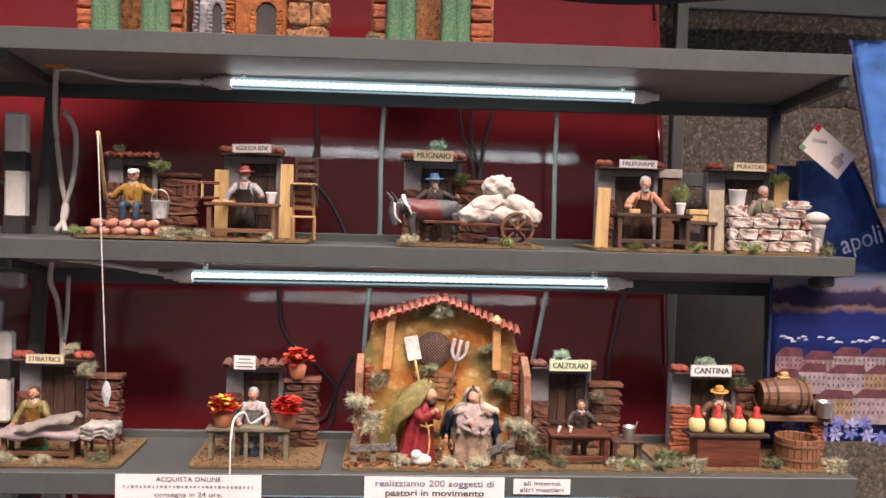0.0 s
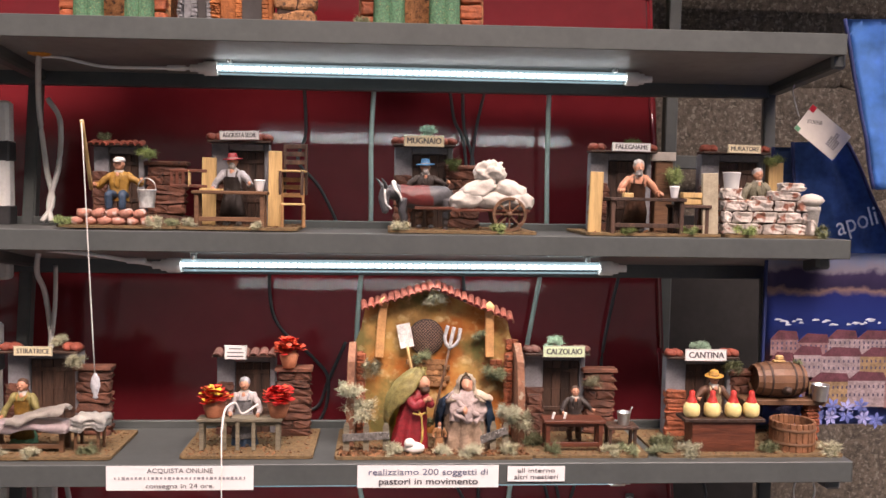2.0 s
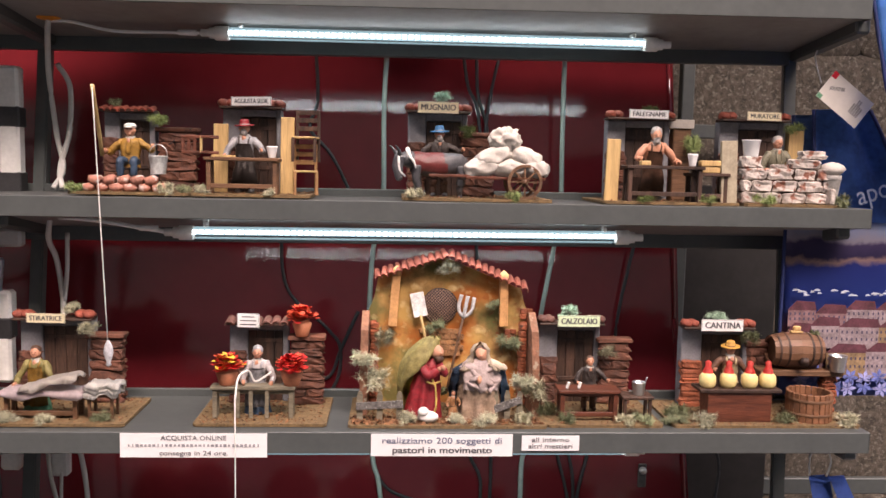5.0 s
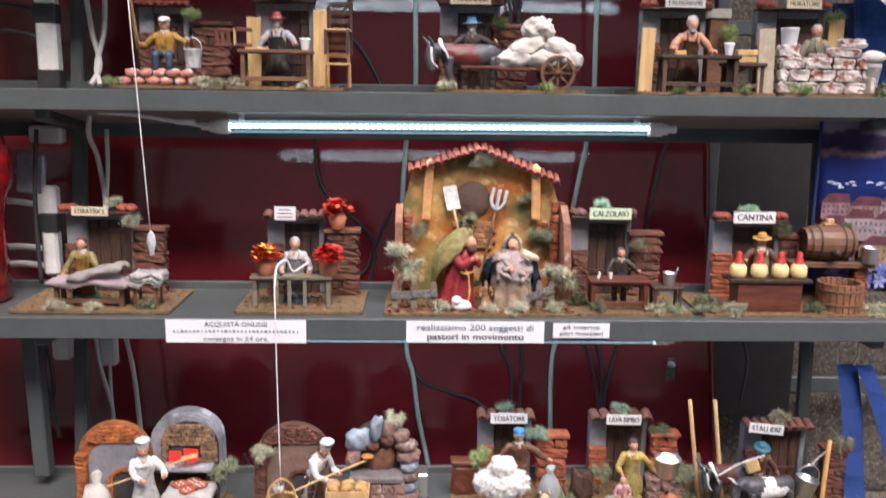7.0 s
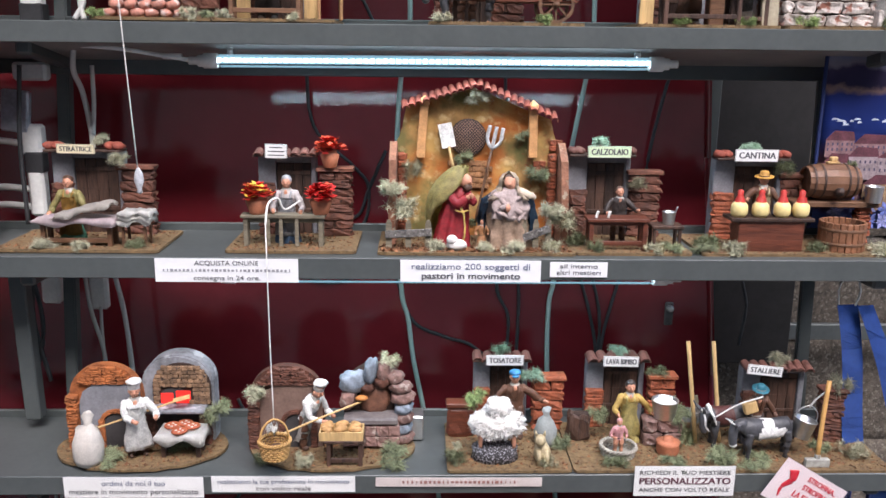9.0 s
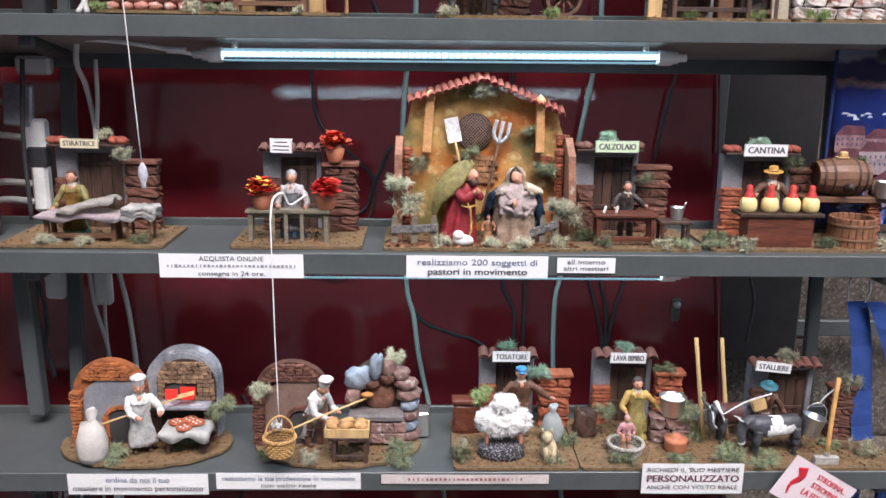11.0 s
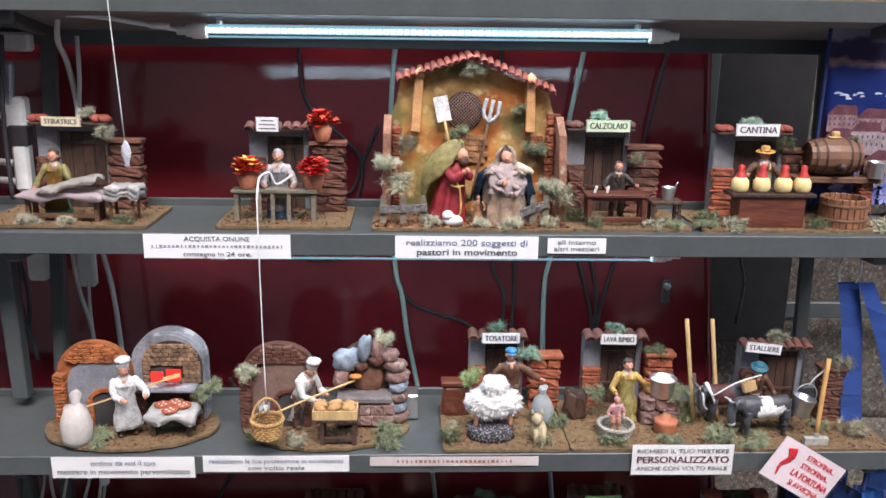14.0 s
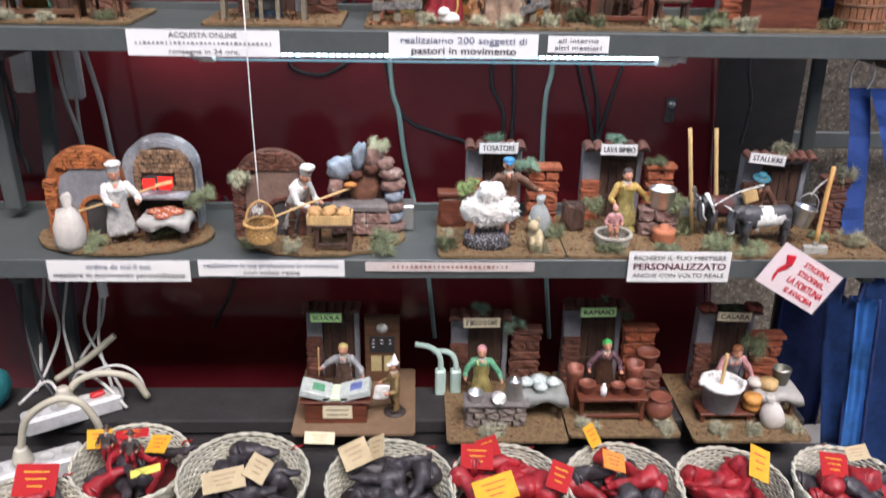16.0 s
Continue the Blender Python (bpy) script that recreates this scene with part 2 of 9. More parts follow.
def text_part(words, size, m, material, parent, width=None, name="lettering", extrude=0.0002, bold=0.0):
    cu = bpy.data.curves.new("words", "FONT")
    cu.body, cu.size, cu.align_x, cu.align_y, cu.extrude, cu.resolution_u, cu.offset = words, size, "CENTER", "CENTER", extrude, 3, 0.0
    tmp = new("words", cu)
    bpy.context.view_layer.update()
    me = bpy.data.meshes.new_from_object(tmp.evaluated_get(bpy.context.evaluated_depsgraph_get()))
    bpy.data.objects.remove(tmp)
    bpy.data.curves.remove(cu)
    me.materials.clear()
    me.materials.append(material)
    xs = [v.co.x for v in me.vertices]
    if width and xs:
        k = width / (max(xs) - min(xs))
        for v in me.vertices:
            v.co.x *= k
    if bold:
        bm = bmesh.new()
        bm.from_mesh(me)
        twin = bmesh.ops.duplicate(bm, geom=bm.verts[:] + bm.edges[:] + bm.faces[:])
        bmesh.ops.translate(bm, vec=(bold * size, 0, 0.0001), verts=[g for g in twin["geom"] if isinstance(g, bmesh.types.BMVert)])
        bm.to_mesh(me)
        bm.free()
    ob = new(name, me)
    ob.parent = parent
    ob.matrix_basis = m
    return ob


def stone_mesh(name, material, sub=1):
    """A worn block of unit size: rounded, chipped and uneven."""
    bm = bmesh.new()
    if sub > 1:
        blob(bm, (random.random() * 9, 0, 0), (0.56, 0.56, 0.56), sub, 0.16, 5, 0, 9.0)
        c = sum((v.co for v in bm.verts), Vector()) / len(bm.verts)
        for v in bm.verts:
            v.co -= c
    else:
        bmesh.ops.create_cube(bm, size=1.0)
        bmesh.ops.bevel(bm, geom=bm.edges[:], offset=0.10, segments=1, affect="EDGES")
        bmesh.ops.subdivide_edges(bm, edges=[e for e in bm.edges if e.calc_length() > 0.5], cuts=2, use_grid_fill=True)
        seed = Vector((random.random() * 50, random.random() * 50, 0))
        for v in bm.verts:
            v.co += 0.13 * noise.noise_vector(v.co * 2.3 + seed) + 0.06 * noise.noise_vector(v.co * 6.0 + seed)
    me = bpy.data.meshes.new(name)
    bm.to_mesh(me)
    bm.free()
    me.materials.append(material)
    return me


STONES = {}


def stones(material, n=7):
    if material.name not in STONES:
        STONES[material.name] = [stone_mesh("stone", material) for _ in range(n)]
    return random.choice(STONES[material.name])


# ---- setting: rack, panel, wall ----
def lean(z):
    """Depth of the back posts, which lean away with height."""
    return 0.25 + (z - 0.88) * 0.141


# front depth, back depth, height of the front edge at the two ends, front edge's own height
SHELVES = {1: (0.060, 0.40, 1.962, 1.977, 0.043), 2: (0.081, 0.335, 1.548, 1.553, 0.041), 3: (0.0, 0.255, 1.100, 1.103, 0.043), 4: (-0.074, 0.205, 0.668, 0.674, 0.040)}
XL, XR = -1.12, 0.975


def shelf(n, y0, y1, zl, zr, hgt):
    xr = {1: 0.934, 2: 0.976, 3: 0.957, 4: 0.965}[n]
    zmid = lambda x: zl + (zr - zl) * (x + 0.80) / 1.79
    ob = thing("shelf_%d" % n, 0, 0, 0, "grey painted steel shelf of a leaning display rack", "shelf", "shelves of the rack", kind="structure")
    slope = math.degrees(math.atan((zr - zl) / 1.79))
    mid, length = (XL + xr) / 2, xr - XL
    z = zmid(mid)
    bm = bmesh.new()
    box(bm, (mid, y0 + 0.002, z - hgt / 2), (length, 0.004, hgt), 0.0012, (0, -slope, 0))
    box(bm, (mid, (y0 + y1) / 2 + 0.002, z - 0.0012), (length, y1 - y0 - 0.002, 0.002), 0, (0, -slope, 0))
    box(bm, (xr - 0.002, (y0 + y1) / 2, zmid(xr) - hgt / 2), (0.003, y1 - y0, hgt), 0.001, (0, -slope, 0))
    part("tray", bm, STEEL, ob)
    # underside sheet, its paler colour carries light that the tubes throw upwards
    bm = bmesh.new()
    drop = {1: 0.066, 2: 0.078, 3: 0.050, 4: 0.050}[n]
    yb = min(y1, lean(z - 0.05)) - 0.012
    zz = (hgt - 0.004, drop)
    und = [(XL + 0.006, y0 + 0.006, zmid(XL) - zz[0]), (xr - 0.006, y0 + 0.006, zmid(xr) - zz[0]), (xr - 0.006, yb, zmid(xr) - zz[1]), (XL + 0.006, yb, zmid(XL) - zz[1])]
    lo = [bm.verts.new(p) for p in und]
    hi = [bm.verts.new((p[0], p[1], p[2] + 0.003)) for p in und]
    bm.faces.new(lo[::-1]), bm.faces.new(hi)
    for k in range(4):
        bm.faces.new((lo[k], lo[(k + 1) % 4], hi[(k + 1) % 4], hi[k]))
    part("underside", bm, STEEL_UNDER, ob, "dull metal underside, colour lightened for LED light from below")
    bm = bmesh.new()
    box(bm, (mid, yb, z - drop - 0.013), (length - 0.03, 0.022, 0.034), 0.002, (0, -slope, 0))
    part("rear_beam", bm, STEEL, ob)
    bm = bmesh.new()
    box(bm, (mid, y1 + 0.004, z + 0.006), (length, 0.01, 0.022), 0.002, (0, -slope, 0))
    part("rear_lip", bm, STEEL, ob)
    for x in (-0.80, 0.935):
        bm = bmesh.new()
        box(bm, (x, (y0 + 0.03 + yb) / 2, zmid(x) - 0.020 - hgt * 0.4 - drop * 0.35), (0.032, yb - y0 - 0.03, 0.034), 0.005, (-math.degrees(math.atan((drop - hgt) / (yb - y0))), 0, 0))
        part("bracket_arm", bm, STEEL, ob)
    return ob


for n_, v_ in SHELVES.items():
    shelf(n_, *v_)

rack = thing("rack_posts", 0, 0, 0, "grey steel posts of the leaning display rack", "rack", kind="structure")
for pts in (((-0.812, lean(0.0), 0.0), (-0.812, lean(1.91), 1.91)), ((0.863, lean(0.0), 0.0), (0.927, lean(1.91), 1.91))):
    bm = bmesh.new()
    a, b = Vector(pts[0]), Vector(pts[1])
    src = bmesh.new()
    bmesh.ops.create_cube(src, size=1.0)
    bmesh.ops.scale(src, vec=(0.028, 0.028, (b - a).length), verts=src.verts)
    bmesh.ops.bevel(src, geom=src.edges[:], offset=0.003, segments=2, affect="EDGES")
    merge(bm, src, Matrix.Translation((a + b) / 2) @ (b - a).to_track_quat("Z", "Y").to_matrix().to_4x4())
    part("post", bm, STEEL, rack)

# leaning glossy red panel behind the rack
bm = bmesh.new()
py = lambda z: 0.412 + (z - 0.87) * 0.14
outl = [(-1.43, -0.25), (0.815, -0.25), (0.745, 0.70), (0.712, 1.25), (0.690, 2.15), (0.68, 2.9), (-1.43, 2.9)]
a = [bm.verts.new((x, py(z), z)) for x, z in outl]
b = [bm.verts.new((x, py(z) + 0.03, z)) for x, z in outl]
bm.faces.new(a), bm.faces.new(b[::-1])
for i in range(len(a)):
    bm.faces.new((a[i], b[i], b[(i + 1) % len(a)], a[(i + 1) % len(a)]))
bmesh.ops.recalc_face_normals(bm, faces=bm.faces[:])
panel = tagged(part("wall_red_panel", bm, RED), "glossy dark red painted metal panel behind the shelves", "panel", kind="structure")
bm = bmesh.new()
for z0, z1 in ((-0.2, 0.7), (0.7, 1.25), (1.25, 2.15), (2.15, 2.8)):
    xe = lambda z: float(np.interp(z, (-0.25, 0.70, 1.25, 2.15, 2.9), (0.815, 0.745, 0.712, 0.690, 0.68)))
    tube(bm, [(xe(z0) - 0.012, py(z0) - 0.002, z0), (xe(z1) - 0.012, py(z1) - 0.002, z1)], 0.006, 8)
part("edge_fold", bm, RED, panel)

# orange-peel relief of the panel's lacquer
nt = RED.node_tree
bp, ns, gp = nt.nodes.new("ShaderNodeBump"), nt.nodes.new("ShaderNodeTexNoise"), nt.nodes.new("ShaderNodeNewGeometry")
ns.inputs["Scale"].default_value, ns.inputs["Detail"].default_value = 420, 0
bp.inputs["Strength"].default_value, bp.inputs["Distance"].default_value = 0.055, 0.002
nt.links.new(gp.outputs["Position"], ns.inputs["Vector"])
nt.links.new(ns.outputs[0], bp.inputs["Height"])
for sock in ("Normal", "Coat Normal"):
    nt.links.new(bp.outputs[0], nt.nodes["Principled BSDF"].inputs[sock])

# stone wall and dark frame to the right of the panel
stone_wall = thing("wall_stone", 0, 0, 0, "dark rough granite block wall beside the rack", "wall", kind="structure")
bm = bmesh.new()
box(bm, (1.2, 1.06, 1.2), (3.4, 0.2, 4.2))
part("mortar", bm, DARK_VOID, stone_wall)
blocks = [stone_mesh("stone_block", STONE_DARK, 3) for _ in range(4)]
z = -0.4
row = 0
while z < 3.0:
    hgt = 0.34
    x = 0.55 - 0.23 * (row % 2)
    while x < 2.6:
        w = random.uniform(0.42, 0.62)
        piece("stone_block", random.choice(blocks), stone_wall, pose(x + w / 2, 0.94, z + hgt / 2) @ Matrix.Diagonal((w * 0.985, 0.10, hgt * 0.975, 1)))
        x += w
    z += hgt
    row += 1
gate = thing("gate_frame", 0, 0, 0, "dark grey steel gate frame behind the rack", "gate", kind="structure")
for c, s in (((0.80, 0.74, 1.3), (0.035, 0.035, 3.2)), ((0.99, 0.80, 1.74), (0.5, 0.02, 0.04)), ((1.15, 0.78, 2.26), (0.75, 0.03, 0.05)), ((1.25, 0.80, 0.68), (0.6, 0.02, 0.05))):
    bm = bmesh.new()
    box(bm, c, s, 0.003)
    part("frame_bar", bm, STEEL, gate)

# Added black board: paints the deep shade of the gap between panel and post.
bm = bmesh.new()
box(bm, (0.93, 0.79, 1.085), (0.36, 0.03, 1.0), 0.003)
tagged(part("dark_shutter", bm, mat("gap_black", (0.012, 0.011, 0.011), 0.9, 0, 0.3, 20, 0.1)), "black board added for the dark gap behind the rack's end", "shutter", kind="structure")

# pavement, and far behind the camera an added wall as the street's other side
bm = bmesh.new()
slab(bm, [(-40, -40), (40, -40), (40, 40), (-40, 40)], -0.45, -0.40)
tagged(part("pavement", bm, mat("grey_paving", (0.16, 0.155, 0.15), 0.8, 0, 0.25, 8, 0.3)), "grey stone paving of the street", "pavement", kind="structure")
# Unseen wall, tall enough to keep sky off the red panel; ochre for fill.
bm = bmesh.new()
box(bm, (0, -8.0, 4.3), (30, 0.3, 9.4))
tagged(part("wall_opposite", bm, mat("ochre_fill_wall", (0.44, 0.38, 0.30), 0.9, 0, 0.15, 4, 0.2)), "unseen plain ochre wall added to block sky and bounce light", "wall", kind="structure")
# Added wall out of view: cuts sky light from the left.
bm = bmesh.new()
box(bm, (-1.50, 0.75, 1.2), (0.12, 2.3, 4.2))
tagged(part("wall_side", bm, STONE_DARK), "unseen dark stone wall added to shade the rack's left end", "wall", kind="structure")
# Unseen cover added overhead: holds back sky light, its pale underside bounces some.
bm = bmesh.new()
box(bm, (0.3, 0.70, 3.20), (5.2, 1.8, 0.06))
tagged(part("awning", bm, mat("beige_light_blocker", (0.34, 0.30, 0.26), 0.9, 0, 0.2, 20, 0.2)), "unseen flat beige cover added above the stall to block sky", "awning", kind="structure")

# lower dark table
bm = bmesh.new()
box(bm, (-0.12, 0.014, 0.262), (1.97, 0.135, 0.035), 0.004)
tagged(part("low_table", bm, mat("black_table", (0.020, 0.018, 0.018), 0.85, 0, 0.3, 30, 0.1)), "black low display table under the rack", "table", kind="structure")
bm = bmesh.new()
box(bm, (-0.09, -0.39, 0.20), (2.04, 0.68, 0.03), 0.004)
box(bm, (-0.12, 0.012, 0.0), (1.94, 0.115, 0.489), 0.004)
tagged(part("front_platform", bm, mat("black_cloth", (0.030, 0.027, 0.027), 0.9, 0, 0.3, 30, 0.2)), "black covered platform for the baskets", "platform", kind="structure")

# ---- LED tubes ----
LED = glow("cool_white_led", (0.70, 0.92, 1.0), 4.2)
# The board emits weakly in place of diode light scattered on it.
LED_BED = glow("glowing_led_board", (0.30, 0.56, 0.66), 0.50)
LED_BED.node_tree.nodes["Principled BSDF"].inputs["Base Color"].default_value = (0.06, 0.09, 0.10, 1)
CLEAR = clear("clear_plastic")
CAP = mat("milky_plastic", (0.80, 0.80, 0.77), 0.3, 0, 0.08, 60, 0.05)


def led_tube(x0, x1, y, z0, z1, power):
    ob = thing("led_tube", 0, 0, 0, "lit clear plastic LED tube under a shelf", "led tube", "LED tubes")
    ang = math.degrees(math.atan((z1 - z0) / (x1 - x0)))
    mid, zm, length = (x0 + x1) / 2, (z0 + z1) / 2, x1 - x0
    frame_m = pose(mid, y, zm, 0, -ang, 0)
    bm = bmesh.new()
    box(bm, (0, 0.004, 0.0085), (length, 0.018, 0.003), 0.0005)
    box(bm, (0, 0.0075, 0.002), (length, 0.003, 0.012), 0.0005)
    part("led_board", bm, LED_BED, ob, at=frame_m)
    bm = bmesh.new()
    n = 66
    for i in range(n):
        x = -length / 2 + (i + 0.5) * length / n
        box(bm, (x, -0.001, 0.003), (length / n * 0.62, 0.009, 0.007))
    part("led_chips", bm, LED, ob, "bright cool white diodes", at=frame_m)
    bm = bmesh.new()
    lathe(bm, [(0.0135, -length / 2), (0.0135, length / 2)], 20, pose(0, 0, 0.001, 0, 90, 0))
    cover = part("cover", bm, CLEAR, ob, "clear tube cover", at=frame_m)
    cover.visible_shadow = False
    for s in (-1, 1):
        bm = bmesh.new()
        lathe(bm, [(0, 0), (0.0155, 0), (0.0155, 0.028), (0.012, 0.030), (0.012, 0.040), (0.008, 0.042), (0.008, 0.058), (0, 0.058)], 14, pose(s * (length / 2 - 0.004), 0, 0.001, 0, 90 * s, 0))
        part("end_cap", bm, CAP, ob, at=frame_m)
    for x in (-length / 2 + 0.03, length / 2 - 0.03):
        bm = bmesh.new()
        box(bm, (x, 0.0, 0.018), (0.008, 0.026, 0.010), 0.002)
        box(bm, (x, 0.0, 0.027), (0.012, 0.012, 0.008), 0.002)
        part("clip", bm, CAP, ob, at=frame_m)
    lamp = new("led_light", bpy.data.lights.new("led_light", "AREA"))
    lamp.data.shape, lamp.data.size, lamp.data.size_y = "RECTANGLE", length, 0.012
    lamp.data.energy, lamp.data.color = power, (0.72, 0.92, 1.0)
    lamp.matrix_world = frame_m @ pose(0, -0.002, -0.016, 0, 0, 0)
    return ob


led_tube(-0.376, 0.530, 0.24, 1.893, 1.897, 0.6)
led_tube(-0.432, 0.460, 0.15, 1.474, 1.479, 0.6)
led_tube(-0.400, 0.480, 0.08, 1.040, 1.041, 0.6)

# ---- kinds of things ----
def tuft_mesh(material, blades, spread):
    """A cushion of dried lichen: fine curled strands that branch from a few heads."""
    bm = bmesh.new()
    heads = [Vector((random.uniform(-0.45, 0.45), random.uniform(-0.4, 0.4), random.uniform(0.02, 0.5))) for _ in range(11)]
    for _ in range(blades):
        h = random.choice(heads)
        a, e = random.uniform(0, 2 * math.pi), random.uniform(-0.5, 1.5)
        d = Vector((math.cos(a) * math.cos(e), math.sin(a) * math.cos(e), math.sin(e)))
        p = h + d * random.uniform(0.0, 0.12)
        w = random.uniform(0.008, 0.018)
        prev = None
        ln = random.uniform(0.14, 0.42) * spread
        curl = Vector((random.uniform(-0.9, 0.9), random.uniform(-0.9, 0.9), random.uniform(-0.8, 0.4)))
        for k in range(5):
            side = d.orthogonal().normalized() * w * (1 - k / 5.5)
            cur = (bm.verts.new(p - side), bm.verts.new(p + side))
            if prev:
                bm.faces.new((prev[0], prev[1], cur[1], cur[0]))
            prev = cur
            d = (d + 0.7 * curl + 0.5 * Vector((random.uniform(-1, 1), random.uniform(-1, 1), random.uniform(-1, 1)))).normalized()
            p = p + d * ln / 4
    me = bpy.data.meshes.new("moss_tuft")
    bm.to_mesh(me)
    bm.free()
    me.materials.append(material)
    return me


TUFTS = [[tuft_mesh(m, 1100, 1.0) for _ in range(3)] for m in MOSS]
MOSS_LABEL = ["dark green dried moss tuft glued among the scenery", "grey-green dried lichen tuft glued among the scenery", "blue-green dyed lichen tuft glued among the scenery", "bright green dried moss tuft glued among the scenery"]


def moss(x, y, z, r, kind=0, h=1.0):
    ob = new("moss_tuft", random.choice(TUFTS[kind]))
    ob.matrix_basis = pose(x, y, z - 0.1 * r, 0, 0, random.uniform(0, 360)) @ Matrix.Diagonal((r * 1.45, r * 1.35, r * 1.42 * h, 1))
    return tagged(ob, MOSS_LABEL[kind], "moss", "moss tufts")


def chips(name, area, z, n, label, material=GRAVEL, size=0.0042):
    """Loose chips strewn over an area given as a list of corners in x and y."""
    bm = bmesh.new()
    xs, ys = [p[0] for p in area], [p[1] for p in area]

    def inside(x, y):
        c = False
        for (ax, ay), (bx, by) in zip(area, area[1:] + area[:1]):
            if (ay > y) != (by > y) and x < (bx - ax) * (y - ay) / (by - ay) + ax:
                c = not c
        return c

    while n:
        x, y = random.uniform(min(xs), max(xs)), random.uniform(min(ys), max(ys))
        if not inside(x, y):
            continue
        n -= 1
        s = size * random.uniform(0.5, 1.4)
        v = [bm.verts.new((x + random.uniform(-s, s), y + random.uniform(-s, s), z + k * s * random.uniform(0.5, 1))) for k in (0, 0.2, 0.2, 1)]
        for t in ((0, 1, 3), (1, 2, 3), (2, 0, 3), (0, 2, 1)):
            bm.faces.new([v[i] for i in t])
    return tagged(part(name, bm, material), label, "ground cover", kind="stuff")


def plate(x0, x1, y0, y1, z, material=CORK, th=0.006, strewn=260, round_=0.0, label="cork base plate strewn with wood chips, on the shelf"):
    cx, cy = (x0 + x1) / 2, (y0 + y1) / 2
    bm = bmesh.new()
    if round_:
        pts = [(math.cos(a) * (x1 - x0) / 2, math.sin(a) * (y1 - y0) / 2) for a in np.linspace(0, 2 * math.pi, 40, endpoint=False)]
        pts = [(x, y + (0.003 * math.sin(5 * x * 20))) for x, y in pts]
    else:
        c = 0.006
        hx, hy = (x1 - x0) / 2, (y1 - y0) / 2
        pts = [(-hx + c, -hy), (hx - c, -hy), (hx, -hy + c), (hx, hy - c), (hx - c, hy), (-hx + c, hy), (-hx, hy - c), (-hx, -hy + c)]
    slab(bm, pts, 0, th)
    ob = part("base_plate", bm, material, at=pose(cx, cy, z + 0.0005))
    tagged(ob, label, "base plate", "base plates")
    if strewn:
        chips("wood_chips", [(cx + px * 0.94, cy + py_ * 0.94) for px, py_ in pts], z + th, int(strewn * 1.5), "brown wood chips strewn on a base plate")
    return z + th


def sign_plate(parent, x, y, z, w, h, words, face, ink=None, tilt=0.0, lines=None):
    bm = bmesh.new()
    box(bm, (0, 0, 0), (w, 0.0022, h), 0.0005)
    s = part("sign", bm, face, parent, at=pose(x, y, z, 0, tilt, 0))
    if words:
        text_part(words, h * 0.72, pose(0, -0.0014, 0, 90, 0, 0), ink or INK, s, width=min(w * 0.84, h * 0.60 * len(words)), bold=0.055)
    for lz, lw in lines or ():
        bm = bmesh.new()
        box(bm, (0, -0.0013, lz), (lw, 0.0004, h * 0.07))
        part("print_line", bm, ink or INK, s)
    bm = bmesh.new()
    for c, t in (((0, -0.0012, h / 2 - 0.0009), (w * 0.97, 0.0004, 0.0006)), ((0, -0.0012, -h / 2 + 0.0009), (w * 0.97, 0.0004, 0.0006)), ((-w / 2 + 0.001, -0.0012, 0), (0.0006, 0.0004, h * 0.92)), ((w / 2 - 0.001, -0.0012, 0), (0.0006, 0.0004, h * 0.92))):
        box(bm, c, t)
    part("border", bm, INK, s)
    return s


CREAM = mat("cream_card", (0.68, 0.60, 0.40), 0.6, 0, 0.08, 60, 0.05)
WHITE_CARD = mat("white_card", (0.74, 0.74, 0.72), 0.6, 0, 0.04, 60, 0.05)
GREEN_CARD = mat("green_card", (0.48, 0.82, 0.34), 0.5, 0, 0.06, 60, 0.05)
PALE_GREEN_CARD = mat("pale_green_card", (0.62, 0.74, 0.50), 0.5, 0, 0.06, 60, 0.05)
TILE_MESH = {}


def tile_mesh(material):
    """A curved roof tile of unit length along y, a half pipe of thickness."""
    if material.name not in TILE_MESH:
        bm = bmesh.new()
        ring = []
        for r in (0.5, 0.38):
            for y in (-0.5, 0.5):
                k = 1.0 if y < 0 else 0.85
                ring.append([bm.verts.new((r * k * math.cos(a), y, r * k * math.sin(a) * 1.1)) for a in np.linspace(0, math.pi, 7)])
        o0, o1, i0, i1 = ring
        for j in range(6):
            for q in ((o0[j], o0[j + 1], o1[j + 1], o1[j]), (i0[j], i1[j], i1[j + 1], i0[j + 1]), (o0[j], i0[j], i0[j + 1], o0[j + 1]), (o1[j], o1[j + 1], i1[j + 1], i1[j])):
                bm.faces.new(q)
        for j in (0, 6):
            bm.faces.new((o0[j], o1[j], i1[j], i0[j]))
        bmesh.ops.recalc_face_normals(bm, faces=bm.faces[:])
        me = TILE_MESH[material.name] = bpy.data.meshes.new("roof_tile")
        bm.to_mesh(me)
        bm.free()
        me.materials.append(material)
    return TILE_MESH[material.name]


